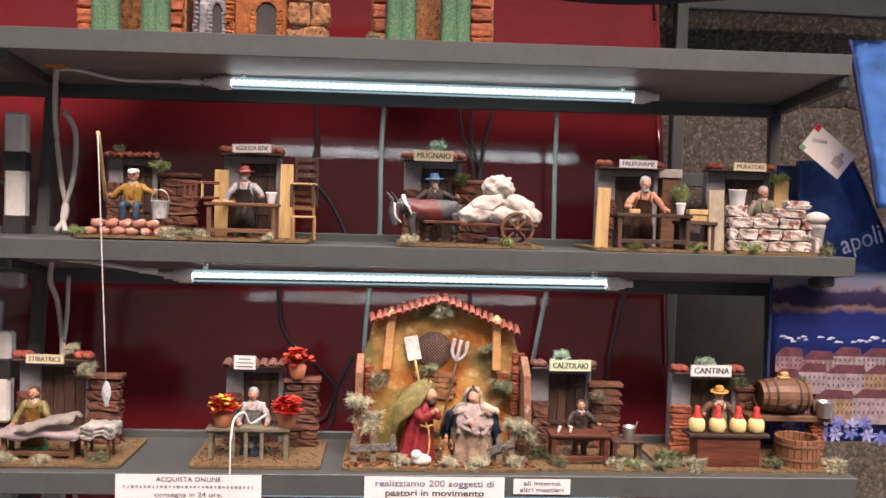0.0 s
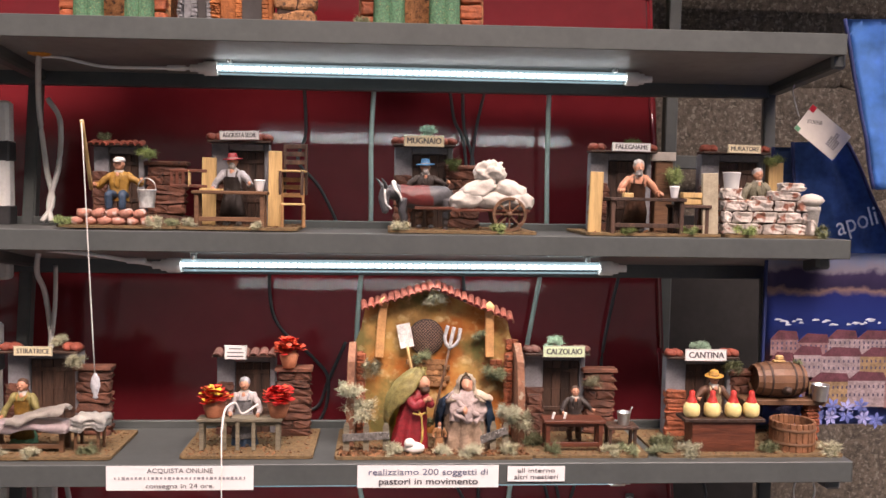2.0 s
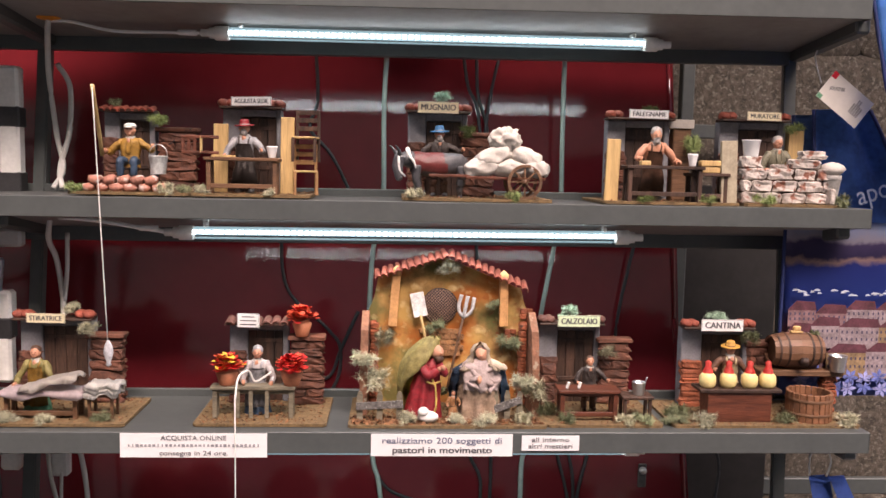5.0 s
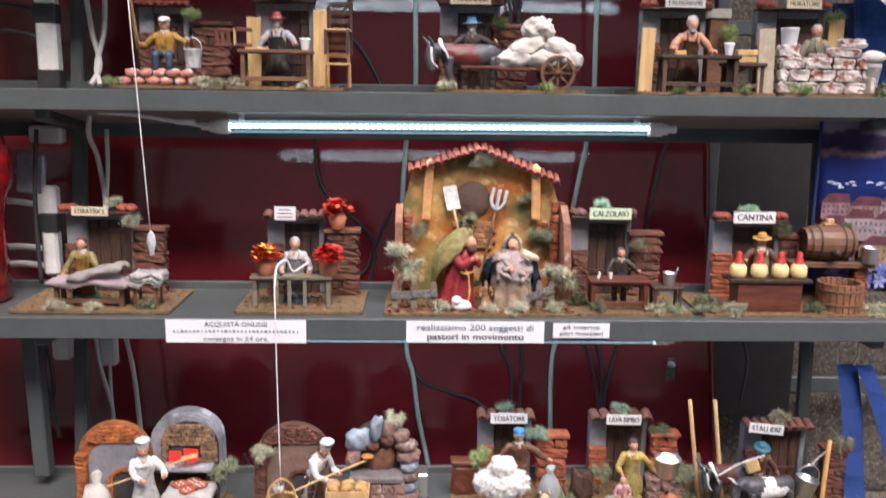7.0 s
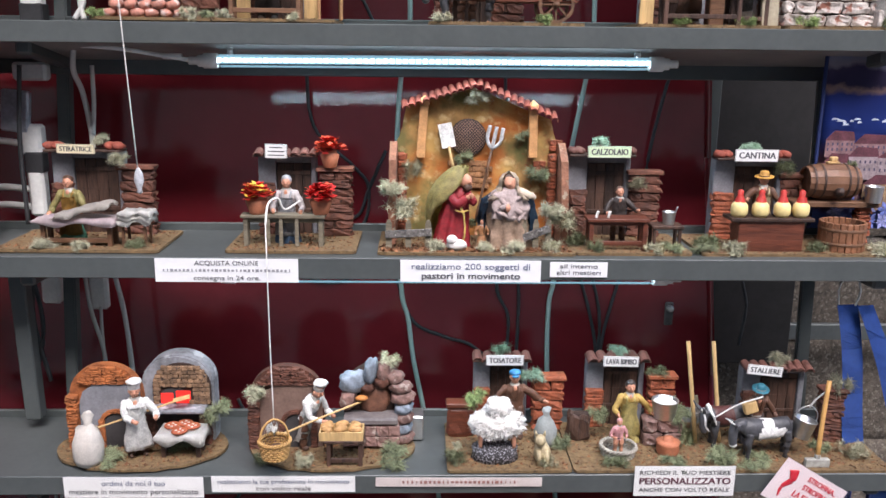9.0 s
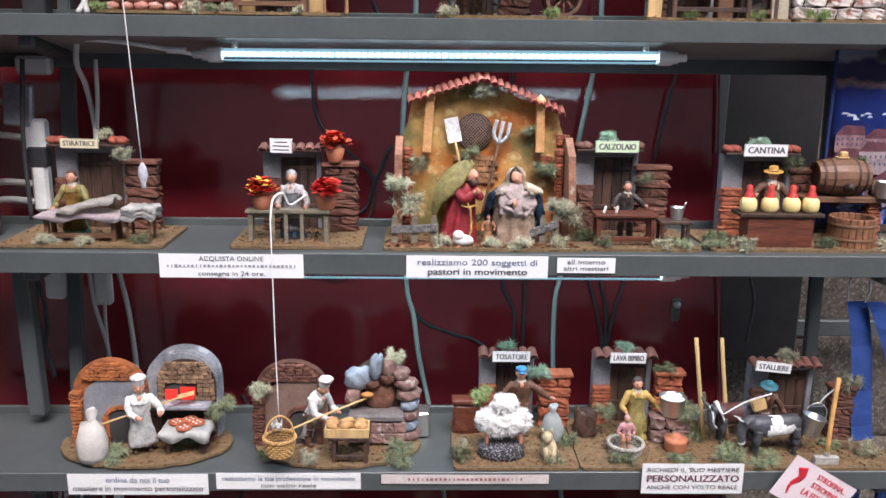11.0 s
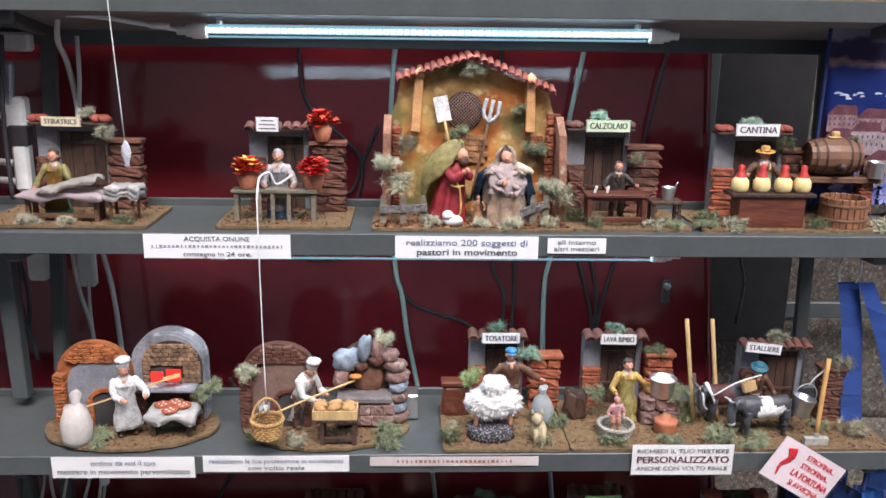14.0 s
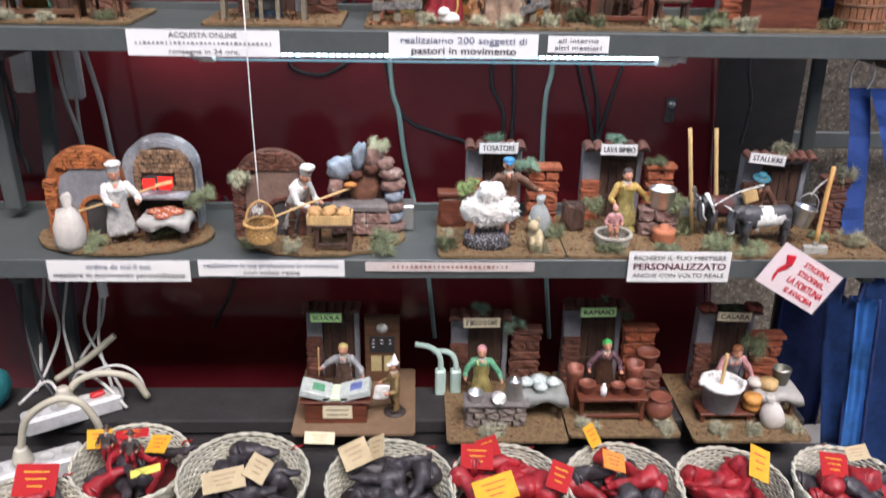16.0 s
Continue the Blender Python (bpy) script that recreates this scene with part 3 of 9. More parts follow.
def house(xc, y, z, w, h, words, sign, tile=TILE, brick=BRICK_DARK, roof="rolls", n=6, lean_y=0.0, plaster=PLASTER, label="", wall_frac=0.30, lines=None):
    """A miniature house front: plaster strip, plank door, low brick column, tiled eave and name plate."""
    ob = thing("miniature_house", xc, y, z, label or "miniature house front with dark plank door and tiled eave", "house", "miniature houses", rz=lean_y)
    sw, sh, sx, sz, face, tilt = sign
    l, wl = -w / 2, w * wall_frac
    bm = bmesh.new()
    box(bm, (l + wl / 2, 0.012, h / 2), (wl, 0.022, h), 0.002, jitter=0.0006)
    box(bm, (w / 2 - 0.006, 0.012, h / 2), (0.012, 0.022, h), 0.002)
    box(bm, (l + wl + (w - wl - 0.012) / 2, 0.012, h - 0.008), (w - wl - 0.012, 0.022, 0.016), 0.002)
    box(bm, (0, 0.028, h / 2), (w * 0.98, 0.008, h * 0.98))
    part("wall", bm, plaster, ob)
    dw = w - wl - 0.014
    dx = l + wl + 0.001 + dw / 2
    door = new("door")
    door.parent = ob
    door.matrix_basis = pose(dx, 0.010, 0)
    k = 4
    for i in range(k):
        bm = bmesh.new()
        box(bm, ((i + 0.5) * dw / k - dw / 2, random.uniform(-0.0005, 0.0005), (h - 0.018) / 2), (dw / k - 0.001, 0.006, h - 0.018), 0.0009)
        part("plank", bm, DOOR, door)
    for zz in (0.3, 0.78):
        bm = bmesh.new()
        box(bm, (0, -0.004, h * zz), (dw * 0.96, 0.003, h * 0.05), 0.0006)
        part("ledge", bm, DOOR, door)
    bm = bmesh.new()
    box(bm, (0, 0.0, h * 0.54), (dw * 0.7, 0.0075, 0.003), 0)
    box(bm, (dw * 0.02, 0.0, h * 0.68), (0.003, 0.0078, h * 0.24), 0)
    part("grating", bm, DOOR, door)
    zz, i = 0.0, 0
    while zz < h * 0.56:
        hh = random.uniform(0.012, 0.022)
        piece("brick", stones(brick), ob, pose(l + wl * 0.48 + random.uniform(-0.001, 0.001), -0.001, zz + hh / 2, 0, 0, random.uniform(-4, 4)) @ Matrix.Diagonal((wl * 0.98, 0.020, hh * 0.98, 1)))
        zz += hh
    bm = bmesh.new()
    box(bm, (0, -0.004, h + 0.002), (w * 1.06, 0.045, 0.005), 0.001)
    part("eave_board", bm, DOOR, ob)
    if roof == "rolls":
        for s in (-1, 1):
            for q in range(2):
                bm = bmesh.new()
                blob(bm, (s * (w / 2 - 0.004 - q * 0.016), -0.008 + 0.002 * q, h + 0.011), (0.013, 0.020, 0.0095), 2, 0.35, 9)
                part("roof_tile", bm, tile, ob, smooth=True)
    else:
        tw = w * 1.08 / n
        for i in range(n):
            piece("roof_tile", tile_mesh(tile), ob, pose(-w * 0.54 + (i + 0.5) * tw, -0.012 + random.uniform(-0.003, 0.003), h + 0.004, 14, random.uniform(-9, 9), random.uniform(-7, 7)) @ Matrix.Diagonal((tw * 1.08, 0.036, tw * random.uniform(0.85, 1.05), 1)))
    if sw:
        sign_plate(ob, sx, -0.042, sz, sw, sh, words, face, tilt=tilt, lines=lines)
        bm = bmesh.new()
        box(bm, (sx, -0.028, sz - 0.002), (sw * 0.4, 0.030, 0.004))
        part("sign_bracket", bm, DOOR, ob)
    return ob


def pillar(xc, y, z, w, h, d=0.03, material=BRICK_DARK, cap=True, n=6, rough=1.0, label="miniature stacked stone pillar beside a house"):
    ob = thing("stone_pillar", xc, y, z, label, "pillar", "stone pillars")
    bm = bmesh.new()
    box(bm, (0, 0, h / 2), (w * 0.86, d * 0.8, h * 0.98), 0.002)
    part("core", bm, MORTAR, ob)
    zz = 0.0
    top = h - (0.010 if cap else 0)
    for i in range(n):
        hh = top / n
        if i % 3 == 1 and w > 0.035:
            cut = random.uniform(0.35, 0.65)
            spans = ((-0.5, cut - 0.5), (cut - 0.5, 0.5))
        else:
            spans = ((-0.5, 0.5),)
        for a, b in spans:
            piece("stone", stones(material), ob, pose((a + b) / 2 * w + random.uniform(-1, 1) * 0.0015 * rough, -0.001, zz + hh / 2, 0, random.uniform(-4, 4) * rough, random.uniform(-5, 5)) @ Matrix.Diagonal(((b - a) * w * 0.97, d, hh * 0.93, 1)))
        zz += hh
    if cap:
        bm = bmesh.new()
        box(bm, (0, -0.002, h - 0.005), (w * 1.14, d * 1.2, 0.010), 0.002, jitter=0.0008)
        part("cap_slab", bm, material, ob)
    return ob


def shell(bm, prof, a0, a1, seg, m, mi, sx=1.0, sy=1.0, fold=0.0, waves=8, rings=14, seed=0.0, thick=0.012):
    """A cloth shell round an upright line, between two angles, with folds that deepen towards the hem. prof: radius, height and, where given, the sideways shift."""
    prof = [p if len(p) > 2 else (*p, 0.0) for p in prof]
    ts = np.linspace(0, len(prof) - 1, rings)
    closed = a1 - a0 > 2 * math.pi - 0.01
    angles = np.linspace(a0, a1, seg, endpoint=not closed)
    grid = []
    for t in ts:
        r, z, cx = [float(np.interp(t, range(len(prof)), [p[k] for p in prof])) for k in range(3)]
        k = t / (len(prof) - 1)
        row_ = []
        for a in angles:
            rr = r * (1 + fold * k * math.sin(waves * a + 2.2 * k + seed) + 0.6 * fold * noise.noise(Vector((3 * math.cos(a), 3 * math.sin(a), 5 * k + seed))))
            row_.append(bm.verts.new(m @ Vector((cx + sx * rr * math.cos(a), sy * rr * math.sin(a), z))))
        grid.append(row_)
    faces = []
    for p, q in zip(grid, grid[1:]):
        for j in range(seg if closed else seg - 1):
            f = bm.faces.new((p[j], q[j], q[(j + 1) % seg], p[(j + 1) % seg]))
            f.material_index, f.smooth = mi, True
            faces.append(f)
    if not closed and thick:
        bmesh.ops.solidify(bm, geom=faces, thickness=thick)


def figure(x, y, z, h, label, shirt, legs, hat=None, hat_kind="cap", apron=None, skirt=False, seated=False, turn=0.0, bend=0.0, arms=((-0.2, -0.12, 0.5), (0.2, -0.12, 0.5)), skin=SKIN, cloak=None, hair=None):
    """A hand-painted craft figurine, one mesh: clothes with folds, bent elbows, modelled head."""
    pale = tint("pale_collar_paint", (0.40, 0.37, 0.32))
    mats = [skin, shirt, legs, hat or hair or legs, apron or shirt, pale, hair or tint("dark_hair_paint", (0.05, 0.03, 0.02))]
    bm = bmesh.new()
    seed = x * 31 + z * 13
    up = -0.22 if seated else 0.0
    full = 2 * math.pi
    if seated:
        for s in (-1, 1):
            tube(bm, [(s * 0.06, 0.02, 0.25), (s * 0.085, -0.16, 0.27), (s * 0.09, -0.19, 0.20), (s * 0.09, -0.18, 0.06)], 0.066, 10, 2, 4, 0.042)
            blob(bm, (s * 0.09, -0.22, 0.03), (0.040, 0.075, 0.032), 2, 0, 1, 6)
    elif skirt:
        shell(bm, [(0.105, 0.47), (0.135, 0.36), (0.165, 0.18), (0.19, 0.0)], 0, full, 36, Matrix(), 2, 1, 0.8, 0.10, 9, 12, seed)
        for s in (-1, 1):
            blob(bm, (s * 0.06, -0.13, 0.02), (0.035, 0.06, 0.025), 1, 0, 1, 6)
    else:
        for s in (-1, 1):
            tube(bm, [(s * 0.060, 0, 0.48), (s * 0.075, -0.02, 0.27), (s * 0.080, 0.005, 0.16), (s * 0.085, 0, 0.04)], 0.072, 10, 2, 4, 0.048)
            blob(bm, (s * 0.09, -0.035, 0.03), (0.042, 0.080, 0.034), 2, 0, 1, 6)
    top = pose(0, 0, 0.44 + up, bend, 0, 0) @ pose(0, 0, -0.44)
    shell(bm, [(0.045, 0.815), (0.10, 0.79), (0.140, 0.735), (0.138, 0.66), (0.116, 0.55), (0.122, 0.46), (0.128, 0.40)], 0, full, 28, top, 1, 1, 0.66, 0.07, 7, 16, seed)
    shell(bm, [(0.062, 0.825), (0.070, 0.795), (0.085, 0.77)], 0, full, 14, top @ pose(0, -0.008, 0), 5, 1, 0.9, 0.08, 3, 4, seed)
    blob(bm, top @ Vector((0, -0.075, 0.755)), (0.030, 0.022, 0.040), 2, 0.1, 4, 0)
    if apron:
        hem = 0.33 if seated else 0.13
        shell(bm, [(0.128, 0.69), (0.124, 0.58), (0.130, 0.47), (0.17, 0.33), (0.20, hem)], -2.75, -0.40, 22, top, 4, 1, 0.80, 0.07, 7, 14, seed)
        shell(bm, [(0.124, 0.53), (0.128, 0.50)], 0, full, 20, top, 4, 1, 0.70, 0.02, 5, 3, seed)
        for s in (-1, 1):
            tube(bm, [top @ Vector((s * 0.055, -0.088, 0.68)), top @ Vector((s * 0.065, -0.065, 0.76)), top @ Vector((s * 0.06, 0.02, 0.80))], 0.014, 6, 4, 4)
    else:
        for s in (-1, 1):
            tube(bm, [top @ Vector((s * 0.035, -0.075, 0.79)), top @ Vector((s * 0.040, -0.096, 0.70)), top @ Vector((s * 0.012, -0.092, 0.58))], 0.020, 6, 1, 5, 0.010, 0.5)
        shell(bm, [(0.121, 0.475), (0.124, 0.445)], 0, full, 20, top, 6, 1, 0.70, 0.02, 5, 3, seed)
    if cloak:
        shell(bm, [(0.085, 0.85), (0.17, 0.76), (0.19, 0.6), (0.22, 0.3), (0.24, 0.05)], -0.3, math.pi + 0.3, 22, top @ pose(0, 0.03, 0), 4, 1.02, 0.8, 0.1, 7, 12, seed)
    hc = top @ Vector((0, -0.02, 0.905))
    hm = top @ pose(0, -0.02, 0.905)
    tube(bm, [top @ Vector((0, 0, 0.79)), top @ Vector((0, -0.008, 0.83)), top @ Vector((0, -0.015, 0.87))], 0.040, 8, 0, 2)
    blob(bm, hc, (0.068, 0.076, 0.086), 3, 0.05, 5, 0)
    blob(bm, hm @ Vector((0, -0.030, -0.045)), (0.044, 0.044, 0.040), 2, 0, 1, 0)
    tube(bm, [hm @ Vector((0, -0.070, 0.022)), hm @ Vector((0, -0.086, -0.002)), hm @ Vector((0, -0.094, -0.014))], 0.009, 6, 0, 3, 0.015)
    for s in (-1, 1):
        blob(bm, hm @ Vector((s * 0.068, 0.004, -0.004)), (0.012, 0.018, 0.024), 1, 0, 1, 0)
        blob(bm, hm @ Vector((s * 0.027, -0.069, 0.012)), (0.010, 0.006, 0.006), 1, 0, 1, 6)
        blob(bm, hm @ Vector((s * 0.036, -0.050, -0.022)), (0.020, 0.020, 0.018), 1, 0, 1, 0)
    if hat_kind == "brim":
        wob = pose(0, 0.004, 0.004, 6, 4 * math.sin(seed), 0)
        lathe(bm, [(0, 0.112), (0.030, 0.120), (0.056, 0.116), (0.066, 0.088), (0.074, 0.046), (0.105, 0.034), (0.138, 0.040), (0.136, 0.028), (0.10, 0.022), (0.07, 0.030)], 20, hm @ wob, 3)
        lathe(bm, [(0.075, 0.058), (0.078, 0.050), (0.077, 0.042)], 18, hm @ wob, 6)
    elif hat_kind == "cap":
        blob(bm, hm @ Vector((0, 0.012, 0.058)), (0.084, 0.088, 0.042), 2, 0.12, 5, 3)
        blob(bm, hm @ Vector((0, -0.080, 0.036)), (0.058, 0.045, 0.012), 2, 0, 1, 3)
    elif hat_kind == "chef":
        lathe(bm, [(0.070, 0.030), (0.074, 0.036), (0.073, 0.088), (0.078, 0.095)], 18, hm, 3)
        blob(bm, hm @ Vector((0.006, 0.008, 0.122)), (0.096, 0.092, 0.052), 3, 0.22, 6, 3)
    elif hat_kind == "scarf":
        blob(bm, hm @ Vector((0, 0.020, 0.028)), (0.080, 0.080, 0.082), 3, 0.14, 6, 3)
        blob(bm, hm @ Vector((0, 0.088, -0.015)), (0.034, 0.028, 0.036), 2, 0.2, 5, 3)
    if hat_kind in ("brim", "cap", "chef"):
        blob(bm, hm @ Vector((0, 0.026, 0.006)), (0.071, 0.062, 0.070), 2, 0.12, 6, 6)
    elif hat_kind == "none":
        blob(bm, hm @ Vector((0, 0.020, 0.030)), (0.076, 0.074, 0.074), 3, 0.22, 6, 6)
        blob(bm, hm @ Vector((0, 0.072, 0.0)), (0.036, 0.034, 0.040), 2, 0.25, 6, 6)
    if hair is not None and hair.name.startswith("grey_hair"):
        blob(bm, hm @ Vector((0, -0.050, -0.062)), (0.046, 0.036, 0.058), 3, 0.35, 7, 6)
        blob(bm, hm @ Vector((0, -0.078, -0.028)), (0.034, 0.016, 0.012), 2, 0.2, 6, 6)
    for s, hand in zip((-1, 1), arms):
        sh = top @ Vector((s * 0.125, 0, 0.735))
        hv = top @ Vector(hand)
        el = (sh * 0.45 + hv * 0.55) + Vector((s * 0.055, 0.055, -0.070))
        cuff = el * 0.22 + hv * 0.78
        blob(bm, sh, (0.058, 0.052, 0.056), 2, 0.1, 4, 1)
        tube(bm, [sh, sh * 0.45 + el * 0.55 + Vector((s * 0.012, 0, 0)), el, cuff], 0.054, 10, 1, 5, 0.038)
        tube(bm, [cuff - (hv - cuff) * 0.1, (cuff + hv) / 2, hv], 0.026, 8, 0, 2, 0.022)
        d = (hv - el).normalized()
        blob(bm, hv + d * 0.014, (0.026, 0.028, 0.032), 2, 0.15, 6, 0)
        tube(bm, [hv, hv + d * 0.02 + Vector((-s * 0.018, -0.01, 0.012)), hv + d * 0.036 + Vector((-s * 0.020, -0.012, 0.020))], 0.010, 5, 0, 2, 0.007)
    sv = Vector((x * 31, y * 17, z * 23))
    for v in bm.verts:
        if v.co.z < 0.80 + up:
            v.co += 0.016 * noise.noise_vector(v.co * 9 + sv) + 0.007 * noise.noise_vector(v.co * 24 + sv)
        else:
            v.co += 0.005 * noise.noise_vector(v.co * 16 + sv)
    ob = part("figurine", bm, mats, at=pose(x, y, z, 0, 0, turn) @ Matrix.Scale(h, 4))
    return tagged(ob, label, "figurine", "craft figurines")


def table(xc, y, z, w, d, h, material=WOOD_RED, name="miniature_table", label="miniature red-brown wooden work table", legs=4, stretcher=True, apron_h=0.0, rz=0):
    ob = thing(name, xc, y, z, label, "table", "miniature tables", rz=rz)
    bm = bmesh.new()
    box(bm, (0, 0, h - 0.0035), (w, d, 0.007), 0.0012, jitter=0.0003)
    part("tabletop", bm, material, ob)
    lw = min(0.009, w * 0.1)
    for sx in (-1, 1):
        for sy in (-1, 1):
            bm = bmesh.new()
            box(bm, (sx * (w / 2 - lw), sy * (d / 2 - lw), (h - 0.007) / 2), (lw, lw, h - 0.007), 0.0008)
            part("leg", bm, material, ob)
    if stretcher:
        bm = bmesh.new()
        box(bm, (0, -d / 2 + lw, h * 0.22), (w - 2 * lw, lw * 0.7, 0.009), 0.0008)
        part("stretcher", bm, material, ob)
    if apron_h:
        bm = bmesh.new()
        box(bm, (0, -d / 2 + lw * 1.2, h - 0.007 - apron_h / 2), (w - 1.5 * lw, 0.004, apron_h), 0.0008)
        part("apron_board", bm, material, ob)
    return ob


def pail(x, y, z, r, h, material=ALU, label="miniature tin bucket with wire handle", handle=True, fill=None, rot=(0, 0, 0), name="miniature_bucket", up=1.0):
    ob = thing(name, x, y, z, label, "bucket", "miniature buckets")
    ob.matrix_basis = pose(x, y, z, *rot)
    bm = bmesh.new()
    lathe(bm, [(0, 0), (r * 0.78, 0), (r * 0.80, 0.001), (r, h - 0.001), (r * 1.05, h), (r * 1.03, h + 0.0012), (r * 0.93, h), (r * 0.74, 0.003), (0, 0.003)], 20)
    part("bucket_body", bm, material, ob)
    if handle:
        bm = bmesh.new()
        tube(bm, [(-r, 0, h * 0.92), (-r * 0.8, 0, h + r * 0.8 * up), (0, 0, h + r * 1.3 * up), (r * 0.8, 0, h + r * 0.8 * up), (r, 0, h * 0.92)], 0.0011, 6)
        part("handle", bm, ALU, ob)
    if fill:
        bm = bmesh.new()
        lathe(bm, [(r * 0.93, h * 0.86), (r * 0.5, h * 0.9), (0, h * 0.92)], 16)
        part("filling", bm, fill, ob)
    return ob


def pot(x, y, z, r, h, material=TERRA, label="miniature terracotta flower pot", name="miniature_pot", prof=None):
    bm = bmesh.new()
    p = prof or [(0, 0), (0.62, 0), (0.70, 0.1), (0.98, 0.8), (1.02, 0.84), (1.06, 0.86), (1.06, 1.0), (0.92, 1.0), (0.9, 0.85), (0, 0.8)]
    lathe(bm, [(a * r, b * h) for a, b in p], 18)
    return tagged(part(name, bm, material, at=pose(x, y, z)), label, "pot", "miniature pots")


def sack(x, y, z, r, h, material=SACK, label="white tied flour sack figurine", rot=(0, 0, 0)):
    bm = bmesh.new()
    lathe(bm, [(0, 0), (0.8 * r, 0), (1.0 * r, 0.12 * h), (1.02 * r, 0.4 * h), (0.75 * r, 0.66 * h), (0.3 * r, 0.78 * h), (0.26 * r, 0.82 * h), (0.42 * r, 0.95 * h), (0.30 * r, 1.0 * h), (0, 0.97 * h)], 14, None, 0, 1, 0.8)
    for v in bm.verts:
        v.co *= 1 + 0.12 * noise.noise(v.co * 60 + Vector((x, y, 0)) * 9)
    ob = part("flour_sack", bm, material, at=pose(x, y, z, *rot))
    return tagged(ob, label, "sack", "miniature sacks")


def rod(x0, y0, z0, x1, y1, z1, r, material, name, label, category):
    bm = bmesh.new()
    a, b = Vector((x0, y0, z0)), Vector((x1, y1, z1))
    tube(bm, [Vector(), (b - a) * 0.5 + Vector((0, 0, 0.0005)), b - a], r, 8, 0, 3)
    return tagged(part(name, bm, material, at=Matrix.Translation(a)), label, category)


def cable(pts, r, material, label, name="cable"):
    bm = bmesh.new()
    tube(bm, [(x, min(y, py(z) - r - 0.002), z) for x, y, z in pts], r, 8, 0, 8)
    return tagged(part(name, bm, material), label, "cable", "cables")


def woven(xc, y, z, r, h, material, label, name="wicker_basket", rows=9, stakes=28, flare=1.25, handle=False, thick=0.0022, tilt=0.0):
    """A woven basket: upright stakes and rows that weave in and out, with a plaited rim."""
    ob = thing(name, xc, y, z, label, "basket", name.replace("_", " ") + "s")
    ob.matrix_basis = pose(xc, y, z, tilt, 0, random.uniform(0, 40))
    bm = bmesh.new()
    lathe(bm, [(0, 0.0), (r / flare, 0.0), (r / flare, 0.004), (0, 0.004)], 24)
    part("base", bm, material, ob)
    for i in range(rows):
        t = (i + 0.5) / rows
        rr = r / flare + (r - r / flare) * t ** 0.8
        bm = bmesh.new()
        n = stakes * 2
        loop = [Vector(((rr + thick * 0.8 * (1 if (k + i) % 2 else -1)) * math.cos(math.pi * k / stakes), (rr + thick * 0.8 * (1 if (k + i) % 2 else -1)) * math.sin(math.pi * k / stakes), h * t)) for k in range(n + 1)]
        tube(bm, loop, h / rows * 0.40, 5, 0, 2)
        part("weave_ring", bm, material, ob)
    bm = bmesh.new()
    for k in range(stakes):
        a = 2 * math.pi * (k + 0.25) / stakes
        tube(bm, [(r / flare * math.cos(a), r / flare * math.sin(a), 0), (r * math.cos(a), r * math.sin(a), h)], thick * 0.8, 5, 0, 1)
    part("upright_cage", bm, material, ob)
    for q in range(2):
        bm = bmesh.new()
        loop = [Vector(((r + thick * 1.3 * math.cos(14 * a + q * math.pi)) * math.cos(a), (r + thick * 1.3 * math.cos(14 * a + q * math.pi)) * math.sin(a), h + thick * 1.5 * math.sin(14 * a + q * math.pi))) for a in np.linspace(0, 2 * math.pi, 113)]
        tube(bm, loop, thick * 1.5, 5, 0, 1)
        part("rim_strand", bm, material, ob)
    if handle:
        bm = bmesh.new()
        tube(bm, [(-r, 0, h), (-r * 0.7, 0, h + r * 1.0), (0, 0, h + r * 1.5), (r * 0.7, 0, h + r * 1.0), (r, 0, h)], thick * 1.4, 6)
        part("handle", bm, material, ob)
    return ob


def stone_wall_low(xc, y, z, w, h, d, material, rows, n, label, name="miniature_stone_wall"):
    ob = thing(name, xc, y, z, label, "stone wall")
    bm = bmesh.new()
    box(bm, (0, 0.002, h * 0.48), (w * 0.96, d * 0.7, h * 0.94), 0.002)
    part("core", bm, MORTAR, ob)
    for r_ in range(rows):
        hh = h / rows
        x = -w / 2 - (0.5 * w / n if r_ % 2 else 0)
        while x < w / 2 - 0.004:
            ww = w / n * random.uniform(0.85, 1.2)
            a, b = max(x, -w / 2), min(x + ww, w / 2)
            if b - a > 0.006:
                piece("stone", stones(material), ob, pose((a + b) / 2, random.uniform(-0.001, 0.001), (r_ + 0.5) * hh, 0, random.uniform(-3, 3), random.uniform(-5, 5)) @ Matrix.Diagonal(((b - a) * 0.95, d, hh * 0.93, 1)))
            x += ww
    return ob

# ---- colours of the figurines ----
OCHRE = tint("ochre_cloth_paint", (0.30, 0.16, 0.03))
NAVY = tint("navy_paint", (0.022, 0.048, 0.085))
BROWN_C = tint("brown_cloth_paint", (0.10, 0.045, 0.025))
DARK_C = tint("dark_cloth_paint", (0.04, 0.03, 0.026))
GREY_C = tint("grey_cloth_paint", (0.28, 0.28, 0.29))
WHITE_C = tint("white_cloth_paint", (0.66, 0.65, 0.62), 0.8)
RED_C = tint("red_paint", (0.25, 0.016, 0.022))
BLUE_C = tint("blue_cap_paint", (0.03, 0.17, 0.34))
TEAL_C = tint("teal_hat_paint", (0.02, 0.12, 0.16))
GREEN_C = tint("green_cloth_paint", (0.10, 0.30, 0.17))
YELLOW_C = tint("yellow_apron_paint", (0.46, 0.38, 0.14))
STRAW_C = tint("straw_hat_paint", (0.48, 0.25, 0.05))
PINK_C = tint("pink_cloth_paint", (0.55, 0.27, 0.27))
LILAC_C = tint("lilac_cloth_paint", (0.34, 0.31, 0.42))
HAIR_C = tint("brown_hair_paint", (0.07, 0.035, 0.02))
